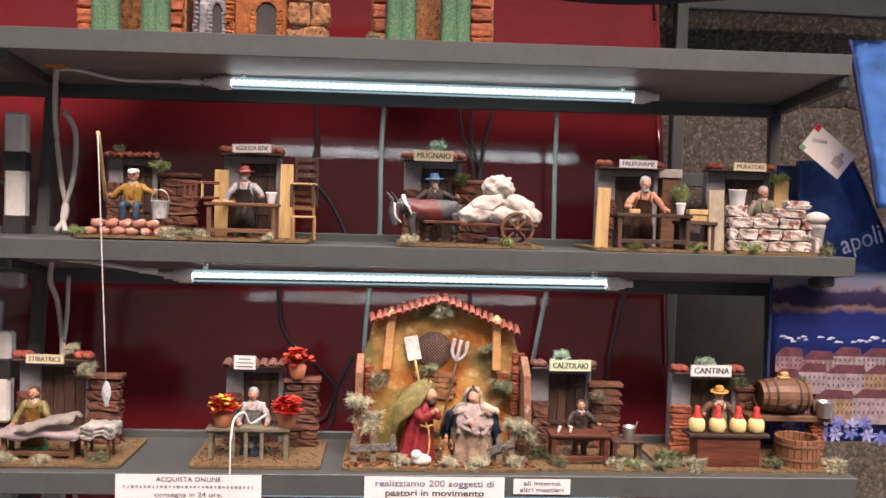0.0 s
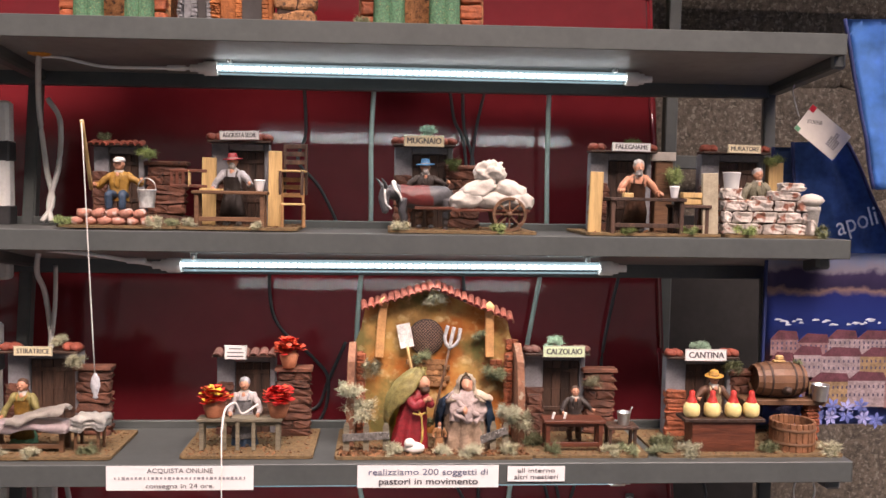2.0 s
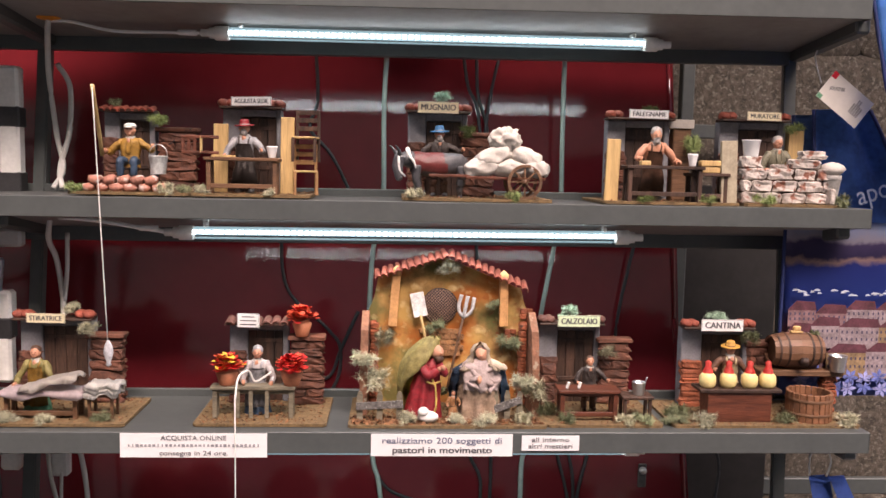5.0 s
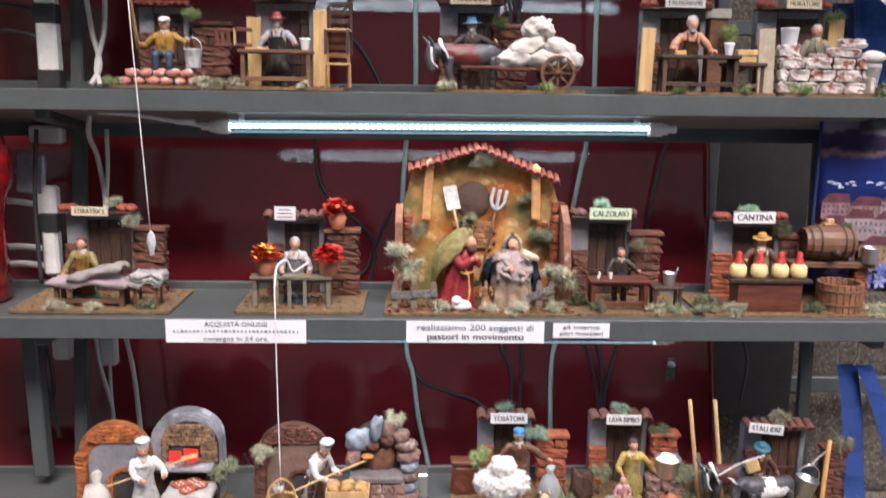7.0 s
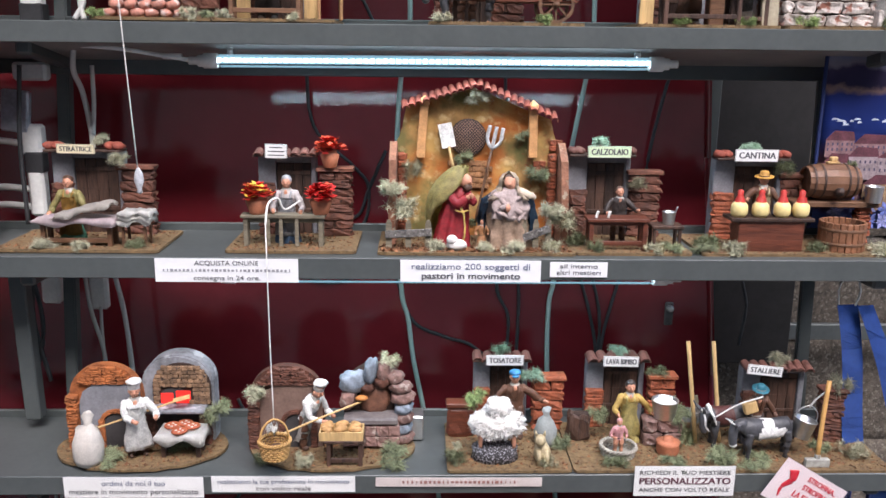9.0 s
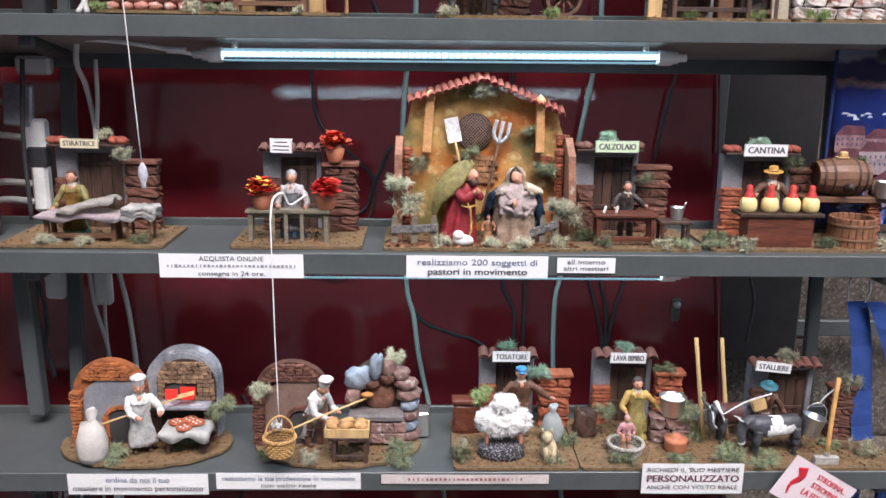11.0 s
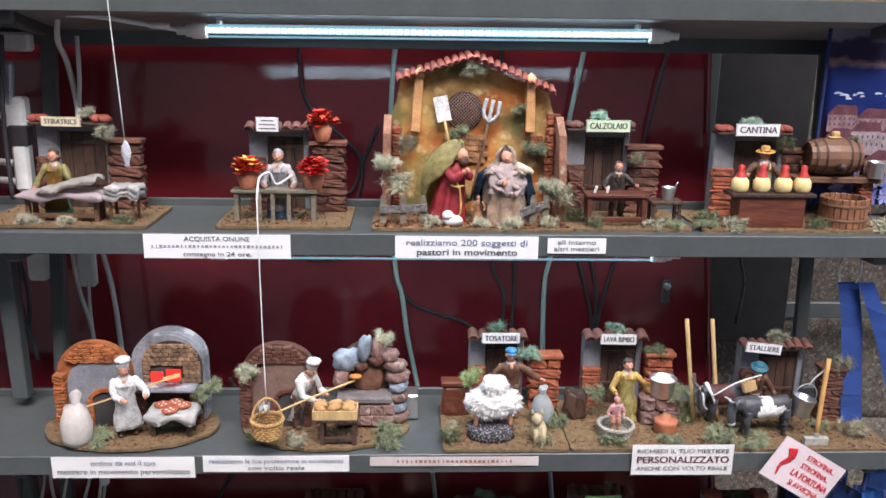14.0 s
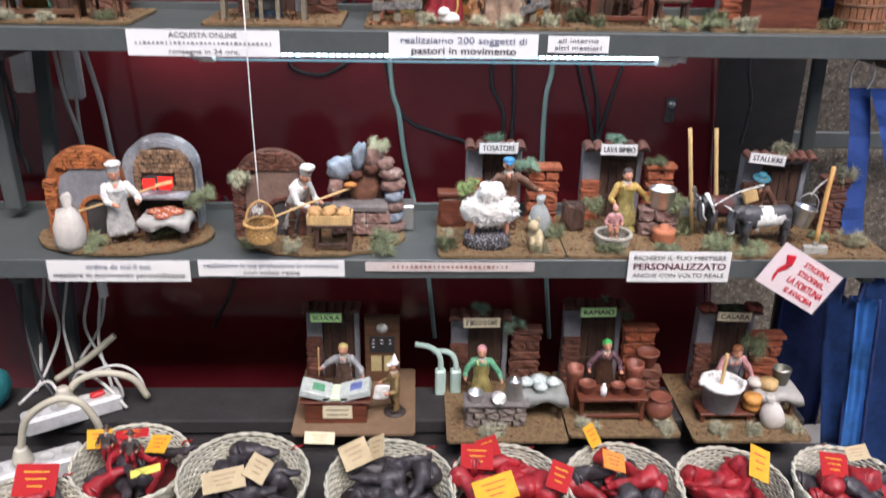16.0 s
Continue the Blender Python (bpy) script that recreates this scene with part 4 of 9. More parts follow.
GREYHAIR_C = tint("grey_hair_paint", (0.33, 0.31, 0.29))
OLIVE_C = tint("olive_cloak_paint", (0.40, 0.34, 0.13))
DONKEY_C = tint("dark_red_hide", (0.12, 0.022, 0.02), 0.35)
HIDE_C = tint("grey_black_hide", (0.06, 0.06, 0.065), 0.4)

# ================= second shelf (fisherman, chair mender, miller, carpenter, mason) =================
Z2 = 1.5515
bottom = plate(-0.665, -0.43, 0.105, 0.30, Z2, strewn=150)
house(-0.577, 0.225, bottom, 0.105, 0.165, "", (0, 0, 0, 0, CREAM, 0), TILE, roof="tiles", n=8, label="miniature house front with dark door and red tiled roof")
pillar(-0.478, 0.235, bottom, 0.080, 0.135, n=6)
PINK_STONE = mat("pinkish_stone", (0.40, 0.17, 0.12), 0.7, 0, 0.4, 60, 0.5, spots=0.35, spot_color=(0.58, 0.47, 0.42), rand=0.15)
boulders = thing("miniature_stone_wall", -0.556, 0.122, bottom, "miniature low wall of rounded pinkish stones", "stone wall")
for r_ in range(2):
    for q in range(6 - r_):
        bm = bmesh.new()
        blob(bm, (0, 0, 0), (random.uniform(0.013, 0.0165), 0.013, 0.0092), 2, 0.35, 5, 0, 2.6)
        part("stone", bm, PINK_STONE, boulders, at=pose(-0.070 + q * 0.0275 + 0.013 * r_, random.uniform(-0.002, 0.002), 0.009 + r_ * 0.0155, 0, random.uniform(-12, 12), 0))
figure(-0.556, 0.162, bottom + 0.022, 0.150, "seated fisherman figurine in ochre shirt and white cap", OCHRE, NAVY, WHITE_C, "cap", seated=True, arms=((-0.30, -0.12, 0.62), (0.34, -0.16, 0.68)))
pail(-0.492, 0.130, 1.594, 0.0185, 0.036, tint("pale_tin", (0.58, 0.60, 0.58), 0.4), "miniature pale tin bucket hanging from the fisherman's hand")
moss(-0.655, 0.115, bottom, 0.022, 3), moss(-0.472, 0.115, bottom, 0.022, 1), moss(-0.605, 0.215, 1.737, 0.016, 0), moss(-0.515, 0.205, 1.700, 0.024, 3), moss(-0.440, 0.125, bottom, 0.017, 0)
rod(-0.604, 0.135, 1.630, -0.592, 0.050, 1.762, 0.0040, WOOD_PALE, "fishing_rod", "pale wooden fishing rod of the fisherman figurine", "fishing rod")
rod(-0.592, 0.049, 1.763, -0.568, 0.040, 1.270, 0.0012, CLOTH_W, "fishing_line", "thin white fishing line hanging past two shelves", "string")
bm = bmesh.new()
lathe(bm, [(0, 0), (0.006, 0.004), (0.004, 0.009), (0.010, 0.028), (0.008, 0.042), (0.003, 0.052), (0, 0.054)], 10, None, 0, 1, 0.5)
tagged(part("toy_fish", bm, tint("silver_fish", (0.45, 0.46, 0.48), 0.3), at=pose(-0.567, 0.040, 1.218)), "small silver toy fish hanging on the fishing line", "toy fish")

bottom = plate(-0.425, -0.185, 0.10, 0.31, Z2, strewn=120)
house(-0.322, 0.240, bottom, 0.125, 0.178, "AGGIUSTA SEDIE", (0.083, 0.019, 0.004, 0.192, WHITE_CARD, -1.5), TILE)
figure(-0.330, 0.190, bottom, 0.150, "chair mender figurine with grey beard and red hat", GREY_C, DARK_C, RED_C, "brim", apron=DARK_C, hair=GREYHAIR_C, arms=((-0.24, -0.2, 0.52), (0.26, -0.2, 0.60)))
table(-0.322, 0.125, bottom, 0.150, 0.045, 0.074, WOOD_BROWN, label="miniature brown trestle table of the chair mender")
bm = bmesh.new()
box(bm, (0, 0, 0.002), (0.045, 0.018, 0.004), 0.0006)
tagged(part("wood_offcut", bm, WOOD_PALE, at=pose(-0.36, 0.12, bottom + 0.074)), "small pale wood offcut on the table", "wood piece")
pot(-0.264, 0.125, bottom + 0.074, 0.011, 0.024, WHITE_P, "small white plastic cup on the table", "cup")
bm = bmesh.new()
box(bm, (0, 0, 0.080), (0.028, 0.008, 0.16), 0.001)
tagged(part("plank_upright", bm, WOOD_PALE, at=pose(-0.240, 0.175, bottom, -4, 0, 0)), "pale wood plank standing on end", "plank")


def mini_chair(x, y, z, h, rz, m2, rx=0.0, ry=0.0):
    ob = thing("miniature_chair", x, y, z, "miniature brown wooden ladder-back chair", "chair", "miniature chairs")
    ob.matrix_basis = pose(x, y, z, rx, ry, rz)
    w = h * 0.42
    for sx in (-1, 1):
        for sy in (-1, 1):
            bm = bmesh.new()
            hh = h if sy > 0 else h * 0.46
            box(bm, (sx * w / 2, sy * w / 2, hh / 2), (0.0058, 0.0058, hh), 0.0008)
            part("leg", bm, m2, ob)
    bm = bmesh.new()
    box(bm, (0, 0, h * 0.46), (w * 1.1, w * 1.1, 0.004), 0.0008)
    part("seat", bm, WOOD_PALE, ob)
    for zz in (0.64, 0.80, 0.95):
        bm = bmesh.new()
        box(bm, (0, w / 2, h * zz), (w, 0.004, h * 0.09), 0.0008)
        part("back_slat", bm, m2, ob)


mini_chair(-0.200, 0.160, bottom, 0.105, 8, mat("honey_wood", (0.30, 0.155, 0.065), 0.6, 0, 0.3, 120, 0.3))
mini_chair(-0.200, 0.165, bottom + 0.068, 0.108, -5, DOOR)
mini_chair(-0.372, 0.132, bottom + 0.098, 0.074, 10, WOOD_RED, 0, -90)
bm = bmesh.new()
box(bm, (0, 0, 0.072), (0.030, 0.008, 0.144), 0.001)
tagged(part("plank_upright", bm, WOOD_PALE, at=pose(-0.384, 0.205, bottom, 0, 1, 0)), "pale wood plank standing on end", "plank")
moss(-0.400, 0.110, bottom, 0.020, 1), moss(-0.268, 0.105, bottom, 0.016, 1)

bottom = plate(0.0, 0.31, 0.105, 0.33, Z2, strewn=150)
house(0.078, 0.255, bottom, 0.130, 0.180, "MUGNAIO", (0.088, 0.025, -0.002, 0.190, CREAM, 0), TILE, label="miniature miller's house front with dark door")
pillar(0.165, 0.255, bottom, 0.072, 0.140, n=6)
figure(0.080, 0.215, bottom, 0.148, "miller figurine in dark jacket and blue hat", DARK_C, BROWN_C, BLUE_C, "brim", hair=GREYHAIR_C, arms=((-0.26, -0.15, 0.60), (0.34, -0.1, 0.68)))
moss(0.085, 0.235, 1.765, 0.026, 2), moss(0.145, 0.215, 1.690, 0.024, 3), moss(0.022, 0.115, bottom, 0.026, 1, 0.8), moss(0.228, 0.115, bottom, 0.022, 3, 0.9)


def beast(x, y, z, length, h, label, mats, turn=0.0, horns=False, patches=False):
    """A standing donkey or cow figurine, one mesh, head towards -x."""
    bm = bmesh.new()
    L = length
    spine = [(-0.36, 0.64, 0.17), (-0.27, 0.63, 0.215), (-0.12, 0.60, 0.225), (0.05, 0.59, 0.225), (0.20, 0.61, 0.215), (0.32, 0.63, 0.19), (0.385, 0.62, 0.10), (0.40, 0.62, 0.01)]
    ts = np.linspace(0, len(spine) - 1, 30)
    rings = []
    for t in ts:
        cx, cz, r = [float(np.interp(t, range(len(spine)), [q[k] for q in spine])) for k in range(3)]
        rings.append([bm.verts.new((cx * L, 0.86 * r * h * math.cos(a), cz * h + r * h * math.sin(a))) for a in np.linspace(0, 2 * math.pi, 28, endpoint=False)])
    for p, q in zip(rings, rings[1:]):
        for k in range(28):
            f = bm.faces.new((p[k], p[(k + 1) % 28], q[(k + 1) % 28], q[k]))
            f.smooth = True
            c = f.calc_center_median()
            n = noise.noise(Vector((c.x * 22 + 3, c.y * 22, c.z * 22)))
            if patches:
                f.material_index = 2 if abs(c.x + 0.004 + 0.06 * n) < 0.19 * L and c.z > h * (0.40 + 0.3 * n) else 0
            else:
                f.material_index = 3 if -0.34 * L < c.x + 0.01 * n < 0.10 * L and c.z > h * 0.46 else 0
    tube(bm, [(-L * 0.30, 0, h * 0.66), (-L * 0.40, -0.01 * h, h * 0.76), (-L * 0.47, -0.05 * h, h * 0.80)], h * 0.155, 12, 0, 5, h * 0.10)
    tube(bm, [(-L * 0.43, -0.05 * h, h * 0.85), (-L * 0.52, -0.09 * h, h * 0.74), (-L * 0.58, -0.12 * h, h * 0.60), (-L * 0.60, -0.13 * h, h * 0.54)], h * 0.105, 12, 1, 5, h * 0.066)
    blob(bm, (-L * 0.595, -0.13 * h, h * 0.545), (h * 0.075, h * 0.07, h * 0.065), 2, 0.05, 4, 1 if not patches else 2)
    for s in (-1, 1):
        tube(bm, [(-L * 0.44, s * h * 0.07 - 0.05 * h, h * 0.90), (-L * 0.44, s * h * 0.15 - 0.05 * h, h * (1.0 if not horns else 0.93)), (-L * 0.45, s * h * 0.19 - 0.05 * h, h * (1.10 if not horns else 0.90))], h * 0.042, 6, 1, 4, h * 0.012)
        if horns:
            tube(bm, [(-L * 0.45, s * h * 0.05 - 0.05 * h, h * 0.92), (-L * 0.47, s * h * 0.09 - 0.05 * h, h * 1.0), (-L * 0.49, s * h * 0.07 - 0.05 * h, h * 1.05)], h * 0.022, 6, 2, 3, h * 0.008)
        for q, st in ((-0.27, -0.02), (0.29, 0.04)):
            q2 = q + (0.05 if s > 0 else 0.0)
            tube(bm, [(L * q2, s * h * 0.10, h * 0.58), (L * (q2 + st * 0.6), s * h * 0.115, h * 0.36), (L * (q2 - st * 0.3), s * h * 0.11, h * 0.20), (L * q2, s * h * 0.11, h * 0.05)], h * 0.105, 10, 0 if patches else 1, 5, h * 0.036)
            lathe(bm, [(h * 0.045, h * 0.06), (h * 0.055, 0.0), (0, 0.0)], 10, pose(L * q2, s * h * 0.11, 0), 1)
    tube(bm, [(L * 0.385, 0, h * 0.74), (L * 0.44, 0, h * 0.55), (L * 0.43, 0, h * 0.34)], h * 0.022, 6, 1, 4, h * 0.034)
    if not patches:
        tube(bm, [(-L * 0.42, -h * 0.05, h * 0.96), (-L * 0.49, -h * 0.17, h * 0.82), (-L * 0.55, -h * 0.19, h * 0.66), (-L * 0.53, -h * 0.19, h * 0.50)], h * 0.026, 6, 2, 5, h * 0.018)
        tube(bm, [(-L * 0.31, -h * 0.21, h * 0.52), (-L * 0.36, -h * 0.17, h * 0.74), (-L * 0.35, -h * 0.02, h * 0.90), (-L * 0.33, h * 0.12, h * 0.84)], h * 0.024, 6, 2, 5)
    hinge = Vector((-L * 0.32, 0, h * 0.66))
    for v in bm.verts:
        k = min(1.0, max(0.0, (-0.30 * L - v.co.x) / (0.12 * L)))
        if k and v.co.z > 0.45 * h:
            v.co = hinge + Matrix.Rotation(radians(-30 * k), 3, "Y") @ (v.co - hinge)
    sv = Vector((x * 40, y * 40, 0))
    for v in bm.verts:
        if v.co.z > 0.1 * h:
            v.co += h * 0.030 * noise.noise_vector(v.co * 30 + sv)
    ob = part("animal_figurine", bm, mats, at=pose(x, y, z, 0, 0, turn))
    return tagged(ob, label, "animal figurine", "animal figurines")


beast(0.072, 0.150, bottom, 0.165, 0.112, "grey donkey figurine with dark red blanket and white mane", [HIDE_C, HIDE_C, WHITE_C, DONKEY_C], 14)
cart = thing("miniature_cart", 0.215, 0.150, bottom, "miniature brown wooden cart loaded with flour sacks", "cart")
bm = bmesh.new()
box(bm, (0.0, 0, 0.043), (0.165, 0.05, 0.006), 0.001)
for s in (-1, 1):
    box(bm, (-0.10, s * 0.020, 0.046), (0.12, 0.005, 0.006), 0.001)
part("cart_bed", bm, WOOD_RED, cart)
bm = bmesh.new()
box(bm, (0.078, 0, 0.060), (0.004, 0.05, 0.03), 0.0008)
part("tail_board", bm, WOOD_RED, cart)
for s in (-1, 1):
    wheel = new("wheel")
    wheel.parent = cart
    wheel.matrix_basis = pose(0.038, s * 0.032, 0.036, 90, 0, 0)
    bm = bmesh.new()
    lathe(bm, [(0.036, -0.0035), (0.036, 0.0035), (0.030, 0.0035), (0.030, -0.0035), (0.036, -0.0035)], 24, None, 0, 1, 1, False)
    part("rim", bm, WOOD_BROWN, wheel)
    bm = bmesh.new()
    lathe(bm, [(0, -0.006), (0.006, -0.005), (0.006, 0.005), (0, 0.006)], 10)
    part("hub", bm, WOOD_BROWN, wheel)
    for k in range(8):
        bm = bmesh.new()
        box(bm, (0.018 * math.cos(k * math.pi / 4), 0.018 * math.sin(k * math.pi / 4), 0), (0.028, 0.0032, 0.0032), 0, (0, 0, k * 45))
        part("spoke", bm, WOOD_BROWN, wheel)
for sx, sz, rr, ss in ((-0.045, 0.047, 0.038, -12), (0.010, 0.046, 0.044, 4), (0.056, 0.047, 0.034, 14), (-0.018, 0.070, 0.040, -18), (0.038, 0.068, 0.036, 20)):
    bm = bmesh.new()
    blob(bm, (0, 0, 0.019), (rr, 0.027, 0.020), 4, 0.16, 5, 0, 2.6)
    for v in bm.verts:
        v.co += 0.0030 * noise.noise_vector(v.co * 55 + Vector((sx * 90, ss, 0))) + 0.0012 * noise.noise_vector(v.co * 160)
    tagged(part("flour_sack", bm, SACK, at=pose(0.215 + sx, 0.145, bottom + sz - 0.001, 0, ss, 0)), "plump off-white flour sack on the cart", "sack", "miniature sacks")
bm = bmesh.new()
blob(bm, (0, 0, 0.016), (0.032, 0.026, 0.026), 4, 0.35, 8)
for v in bm.verts:
    v.co += 0.0040 * noise.noise_vector(v.co * 60) + 0.0015 * noise.noise_vector(v.co * 170)
tagged(part("flour_sack", bm, SACK, at=pose(0.213, 0.145, bottom + 0.105)), "crumpled white flour sack on top of the load", "sack", "miniature sacks")

bottom = plate(0.415, 0.705, 0.105, 0.31, Z2 + 0.001, strewn=120)
house(0.520, 0.235, bottom, 0.140, 0.174, "FALEGNAME", (0.086, 0.019, 0.010, 0.185, WHITE_CARD, 0.5), TILE, label="miniature carpenter's house front with dark door")
figure(0.540, 0.185, bottom, 0.158, "bald carpenter figurine with white beard and brown apron", SKIN, BROWN_C, None, "none", apron=BROWN_C, hair=GREYHAIR_C, bend=12, arms=((-0.24, -0.2, 0.62), (0.30, -0.18, 0.56)))
table(0.545, 0.130, bottom, 0.165, 0.05, 0.075, DOOR, label="miniature dark carpenter's bench")
table(0.645, 0.145, bottom, 0.085, 0.05, 0.062, DOOR, label="miniature small dark bench")
bm = bmesh.new()
box(bm, (0, 0, 0.064), (0.028, 0.008, 0.128), 0.001)
tagged(part("plank_upright", bm, WOOD_PALE, at=pose(0.436, 0.130, bottom, 0, 1.5, 0)), "pale wood plank standing on end", "plank")
for ox, oz, s in ((0.650, 0.062, (0.040, 0.02, 0.014)), (0.650, 0.076, (0.046, 0.024, 0.012)), (0.510, 0.075, (0.022, 0.014, 0.010)), (0.615, 0.158, (0.055, 0.03, 0.020))):
    bm = bmesh.new()
    box(bm, (0, 0, s[2] / 2), s, 0.0015)
    tagged(part("wood_offcut", bm, WOOD_PALE if oz < 0.1 else SACK, at=pose(ox, 0.14 if oz < 0.1 else 0.24, bottom + oz, 0, 0, random.uniform(-12, 12))), "pale wood offcut on the workbench" if oz < 0.1 else "pale block on the house wall", "wood piece")
bm = bmesh.new()
box(bm, (0, 0, 0.079), (0.04, 0.03, 0.158), 0.002)
tagged(part("wood_post", bm, WOOD_BROWN, at=pose(0.618, 0.245, bottom)), "brown wooden post beside the house", "post")
pot(0.606, 0.125, bottom + 0.075, 0.010, 0.026, WHITE_P, "small white printed paint pot", "cup")
moss(0.630, 0.205, bottom + 0.112, 0.026, 3, 1.3), moss(0.508, 0.112, bottom, 0.022, 3, 0.8), moss(0.635, 0.112, bottom, 0.022, 3), moss(0.545, 0.235, 1.752, 0.018, 3)

bottom = plate(0.715, 0.935, 0.105, 0.31, Z2 + 0.001, strewn=120)
house(0.772, 0.225, bottom, 0.145, 0.176, "MURATORE", (0.075, 0.019, 0.008, 0.186, CREAM, 0.5), TILE, label="miniature mason's house front with red rolled tiles")
WHITEBRICK = mat("whitewashed_brick", (0.44, 0.39, 0.35), 0.85, 0, 0.4, 60, 0.6, spots=0.42, spot_color=(0.22, 0.085, 0.055), rand=0.12)
stone_wall_low(0.812, 0.140, bottom, 0.195, 0.075, 0.032, WHITEBRICK, 3, 4, "miniature whitewashed brick wall under construction", "miniature_brick_wall")
figure(0.815, 0.190, bottom - 0.001, 0.145, "mason figurine in olive grey clothes with pale cap", tint("olive_grey_paint", (0.17, 0.16, 0.11)), BROWN_C, GREYHAIR_C, "scarf", arms=((-0.2, -0.15, 0.5), (0.2, -0.15, 0.55)))
for ox, oz, s in ((0.735, 0.075, (0.042, 0.03, 0.024)), (0.852, 0.075, (0.062, 0.03, 0.020)), (0.868, 0.095, (0.052, 0.03, 0.018)), (0.800, 0.075, (0.035, 0.022, 0.008)), (0.905, 0.0, (0.012, 0.02, 0.034))):
    ob = new("loose_brick", stones(WHITEBRICK))
    ob.matrix_basis = pose(ox, 0.14 if oz else 0.118, bottom + oz + s[2] / 2, 0, 0, random.uniform(-8, 8)) @ Matrix.Diagonal((*s, 1))
    tagged(ob, "whitewashed loose brick on the unfinished wall", "brick", "loose bricks")
pail(0.735, 0.138, bottom + 0.098, 0.0185, 0.034, WHITE_P, "miniature white plaster bucket with handle", fill=SACK, up=-0.6)
bm = bmesh.new()
blob(bm, (0, 0, 0.014), (0.028, 0.022, 0.015), 2, 0.2, 6)
tagged(part("cement_sack", bm, SACK, at=pose(0.912, 0.135, bottom + 0.062)), "small white cement sack on the wall end", "sack")
pot(0.912, 0.137, bottom, 0.020, 0.063, mat("grey_stone_lump", (0.28, 0.27, 0.25), 0.9, 0, 0.3, 80, 0.5), "grey stone block under the sack", "stone_block_small")
bm = bmesh.new()
box(bm, (0, 0, 0.068), (0.034, 0.01, 0.136), 0.001)
tagged(part("plank_upright", bm, mat("grey_pine", (0.36, 0.31, 0.22), 0.8, 0, 0.2, 80, 0.3), at=pose(0.688, 0.130, Z2 + 0.001, 0, -2, 0)), "greyish wood plank standing on end", "plank")
bm = bmesh.new()
box(bm, (0, 0, 0.080), (0.034, 0.02, 0.16), 0.001)
tagged(part("wood_post", bm, WOOD_PALE, at=pose(0.872, 0.23, bottom)), "pale wooden post behind the mason", "post")
moss(0.760, 0.115, bottom, 0.026, 3), moss(0.920, 0.115, bottom, 0.024, 0, 1.2), moss(0.865, 0.215, bottom + 0.155, 0.026, 3)

# ================= third shelf (ironing woman, flower seller, nativity, cobbler, wine cellar) =================
Z3 = 1.1015
bottom = plate(-0.86, -0.535, 0.025, 0.215, Z3, strewn=260)
house(-0.722, 0.185, bottom, 0.150, 0.178, "STIRATRICE", (0.078, 0.020, -0.005, 0.186, CREAM, 0.5), TILE, label="miniature laundry house front with dark plank door")
pillar(-0.617, 0.185, bottom, 0.070, 0.150, n=6)
figure(-0.738, 0.120, bottom - 0.004, 0.138, "ironing woman figurine in olive blouse with green sleeves", tint("olive_blouse_paint", (0.20, 0.17, 0.06)), GREEN_C, HAIR_C, "none", apron=OCHRE, skirt=True, hair=HAIR_C, arms=((-0.24, -0.2, 0.46), (0.22, -0.22, 0.46)))
table(-0.705, 0.075, bottom, 0.150, 0.05, 0.056, WOOD_BROWN, label="miniature ironing table of brown wood")
PINKCLOTH = mat("pinkish_white_cloth", (0.62, 0.52, 0.53), 0.9, 0, 0.12, 60, 0.4)


def drape(x, y, z, w, d, drop, material, label, rx=0, ry=0, amp=0.004, rz=0):
    """A cloth with thickness that lies flat, with hanging, wavy edges."""
    bm = bmesh.new()
    n, k = 22, 10
    grid = []
    for i in range(n + 1):
        row_ = []
        for j in range(k + 1):
            u, v = i / n - 0.5, j / k - 0.5
            ex, ey = max(0, abs(u) - 0.42) / 0.08, max(0, abs(v) - 0.40) / 0.10
            zz = -drop * max(ex, ey) ** 1.3 * (1 + 0.4 * math.sin(11 * u + 5 * v)) + amp * noise.noise(Vector((u * 6 + x * 31, v * 6, z * 10)))
            row_.append(bm.verts.new((u * w * (1 - 0.05 * ex), v * d * (1 - 0.08 * ey), zz)))
        grid.append(row_)
    for i in range(n):
        for j in range(k):
            f = bm.faces.new((grid[i][j], grid[i + 1][j], grid[i + 1][j + 1], grid[i][j + 1]))
            f.smooth = True
    bmesh.ops.solidify(bm, geom=bm.faces[:], thickness=0.0012)
    return tagged(part("cloth", bm, material, at=pose(x, y, z, rx, ry, rz)), label, "cloth", "small cloths")


drape(-0.705, 0.070, bottom + 0.059, 0.180, 0.065, 0.012, PINKCLOTH, "pinkish white cloth over the ironing table")
drape(-0.688, 0.062, bottom + 0.080, 0.125, 0.060, 0.010, SACK, "beige folded linen lying on the ironing table", 0, -14, 0.007)
ob = table(-0.590, 0.075, bottom, 0.055, 0.045, 0.052, WOOD_BROWN, label="miniature brown stool with laundry")
for zz in (0.056, 0.064, 0.073):
    drape(-0.587 + random.uniform(-0.004, 0.004), 0.072, bottom + zz, 0.072, 0.056, 0.010, CLOTH_W, "folded white laundry on a stool", random.uniform(-4, 4), random.uniform(-8, 8), 0.006)
moss(-0.765, 0.040, bottom, 0.028, 1, 0.8), moss(-0.690, 0.040, bottom, 0.024, 1, 0.8), moss(-0.585, 0.045, bottom, 0.024, 0, 0.9), moss(-0.645, 0.150, bottom + 0.155, 0.026, 1), moss(-0.692, 0.185, bottom + 0.195, 0.022, 1)

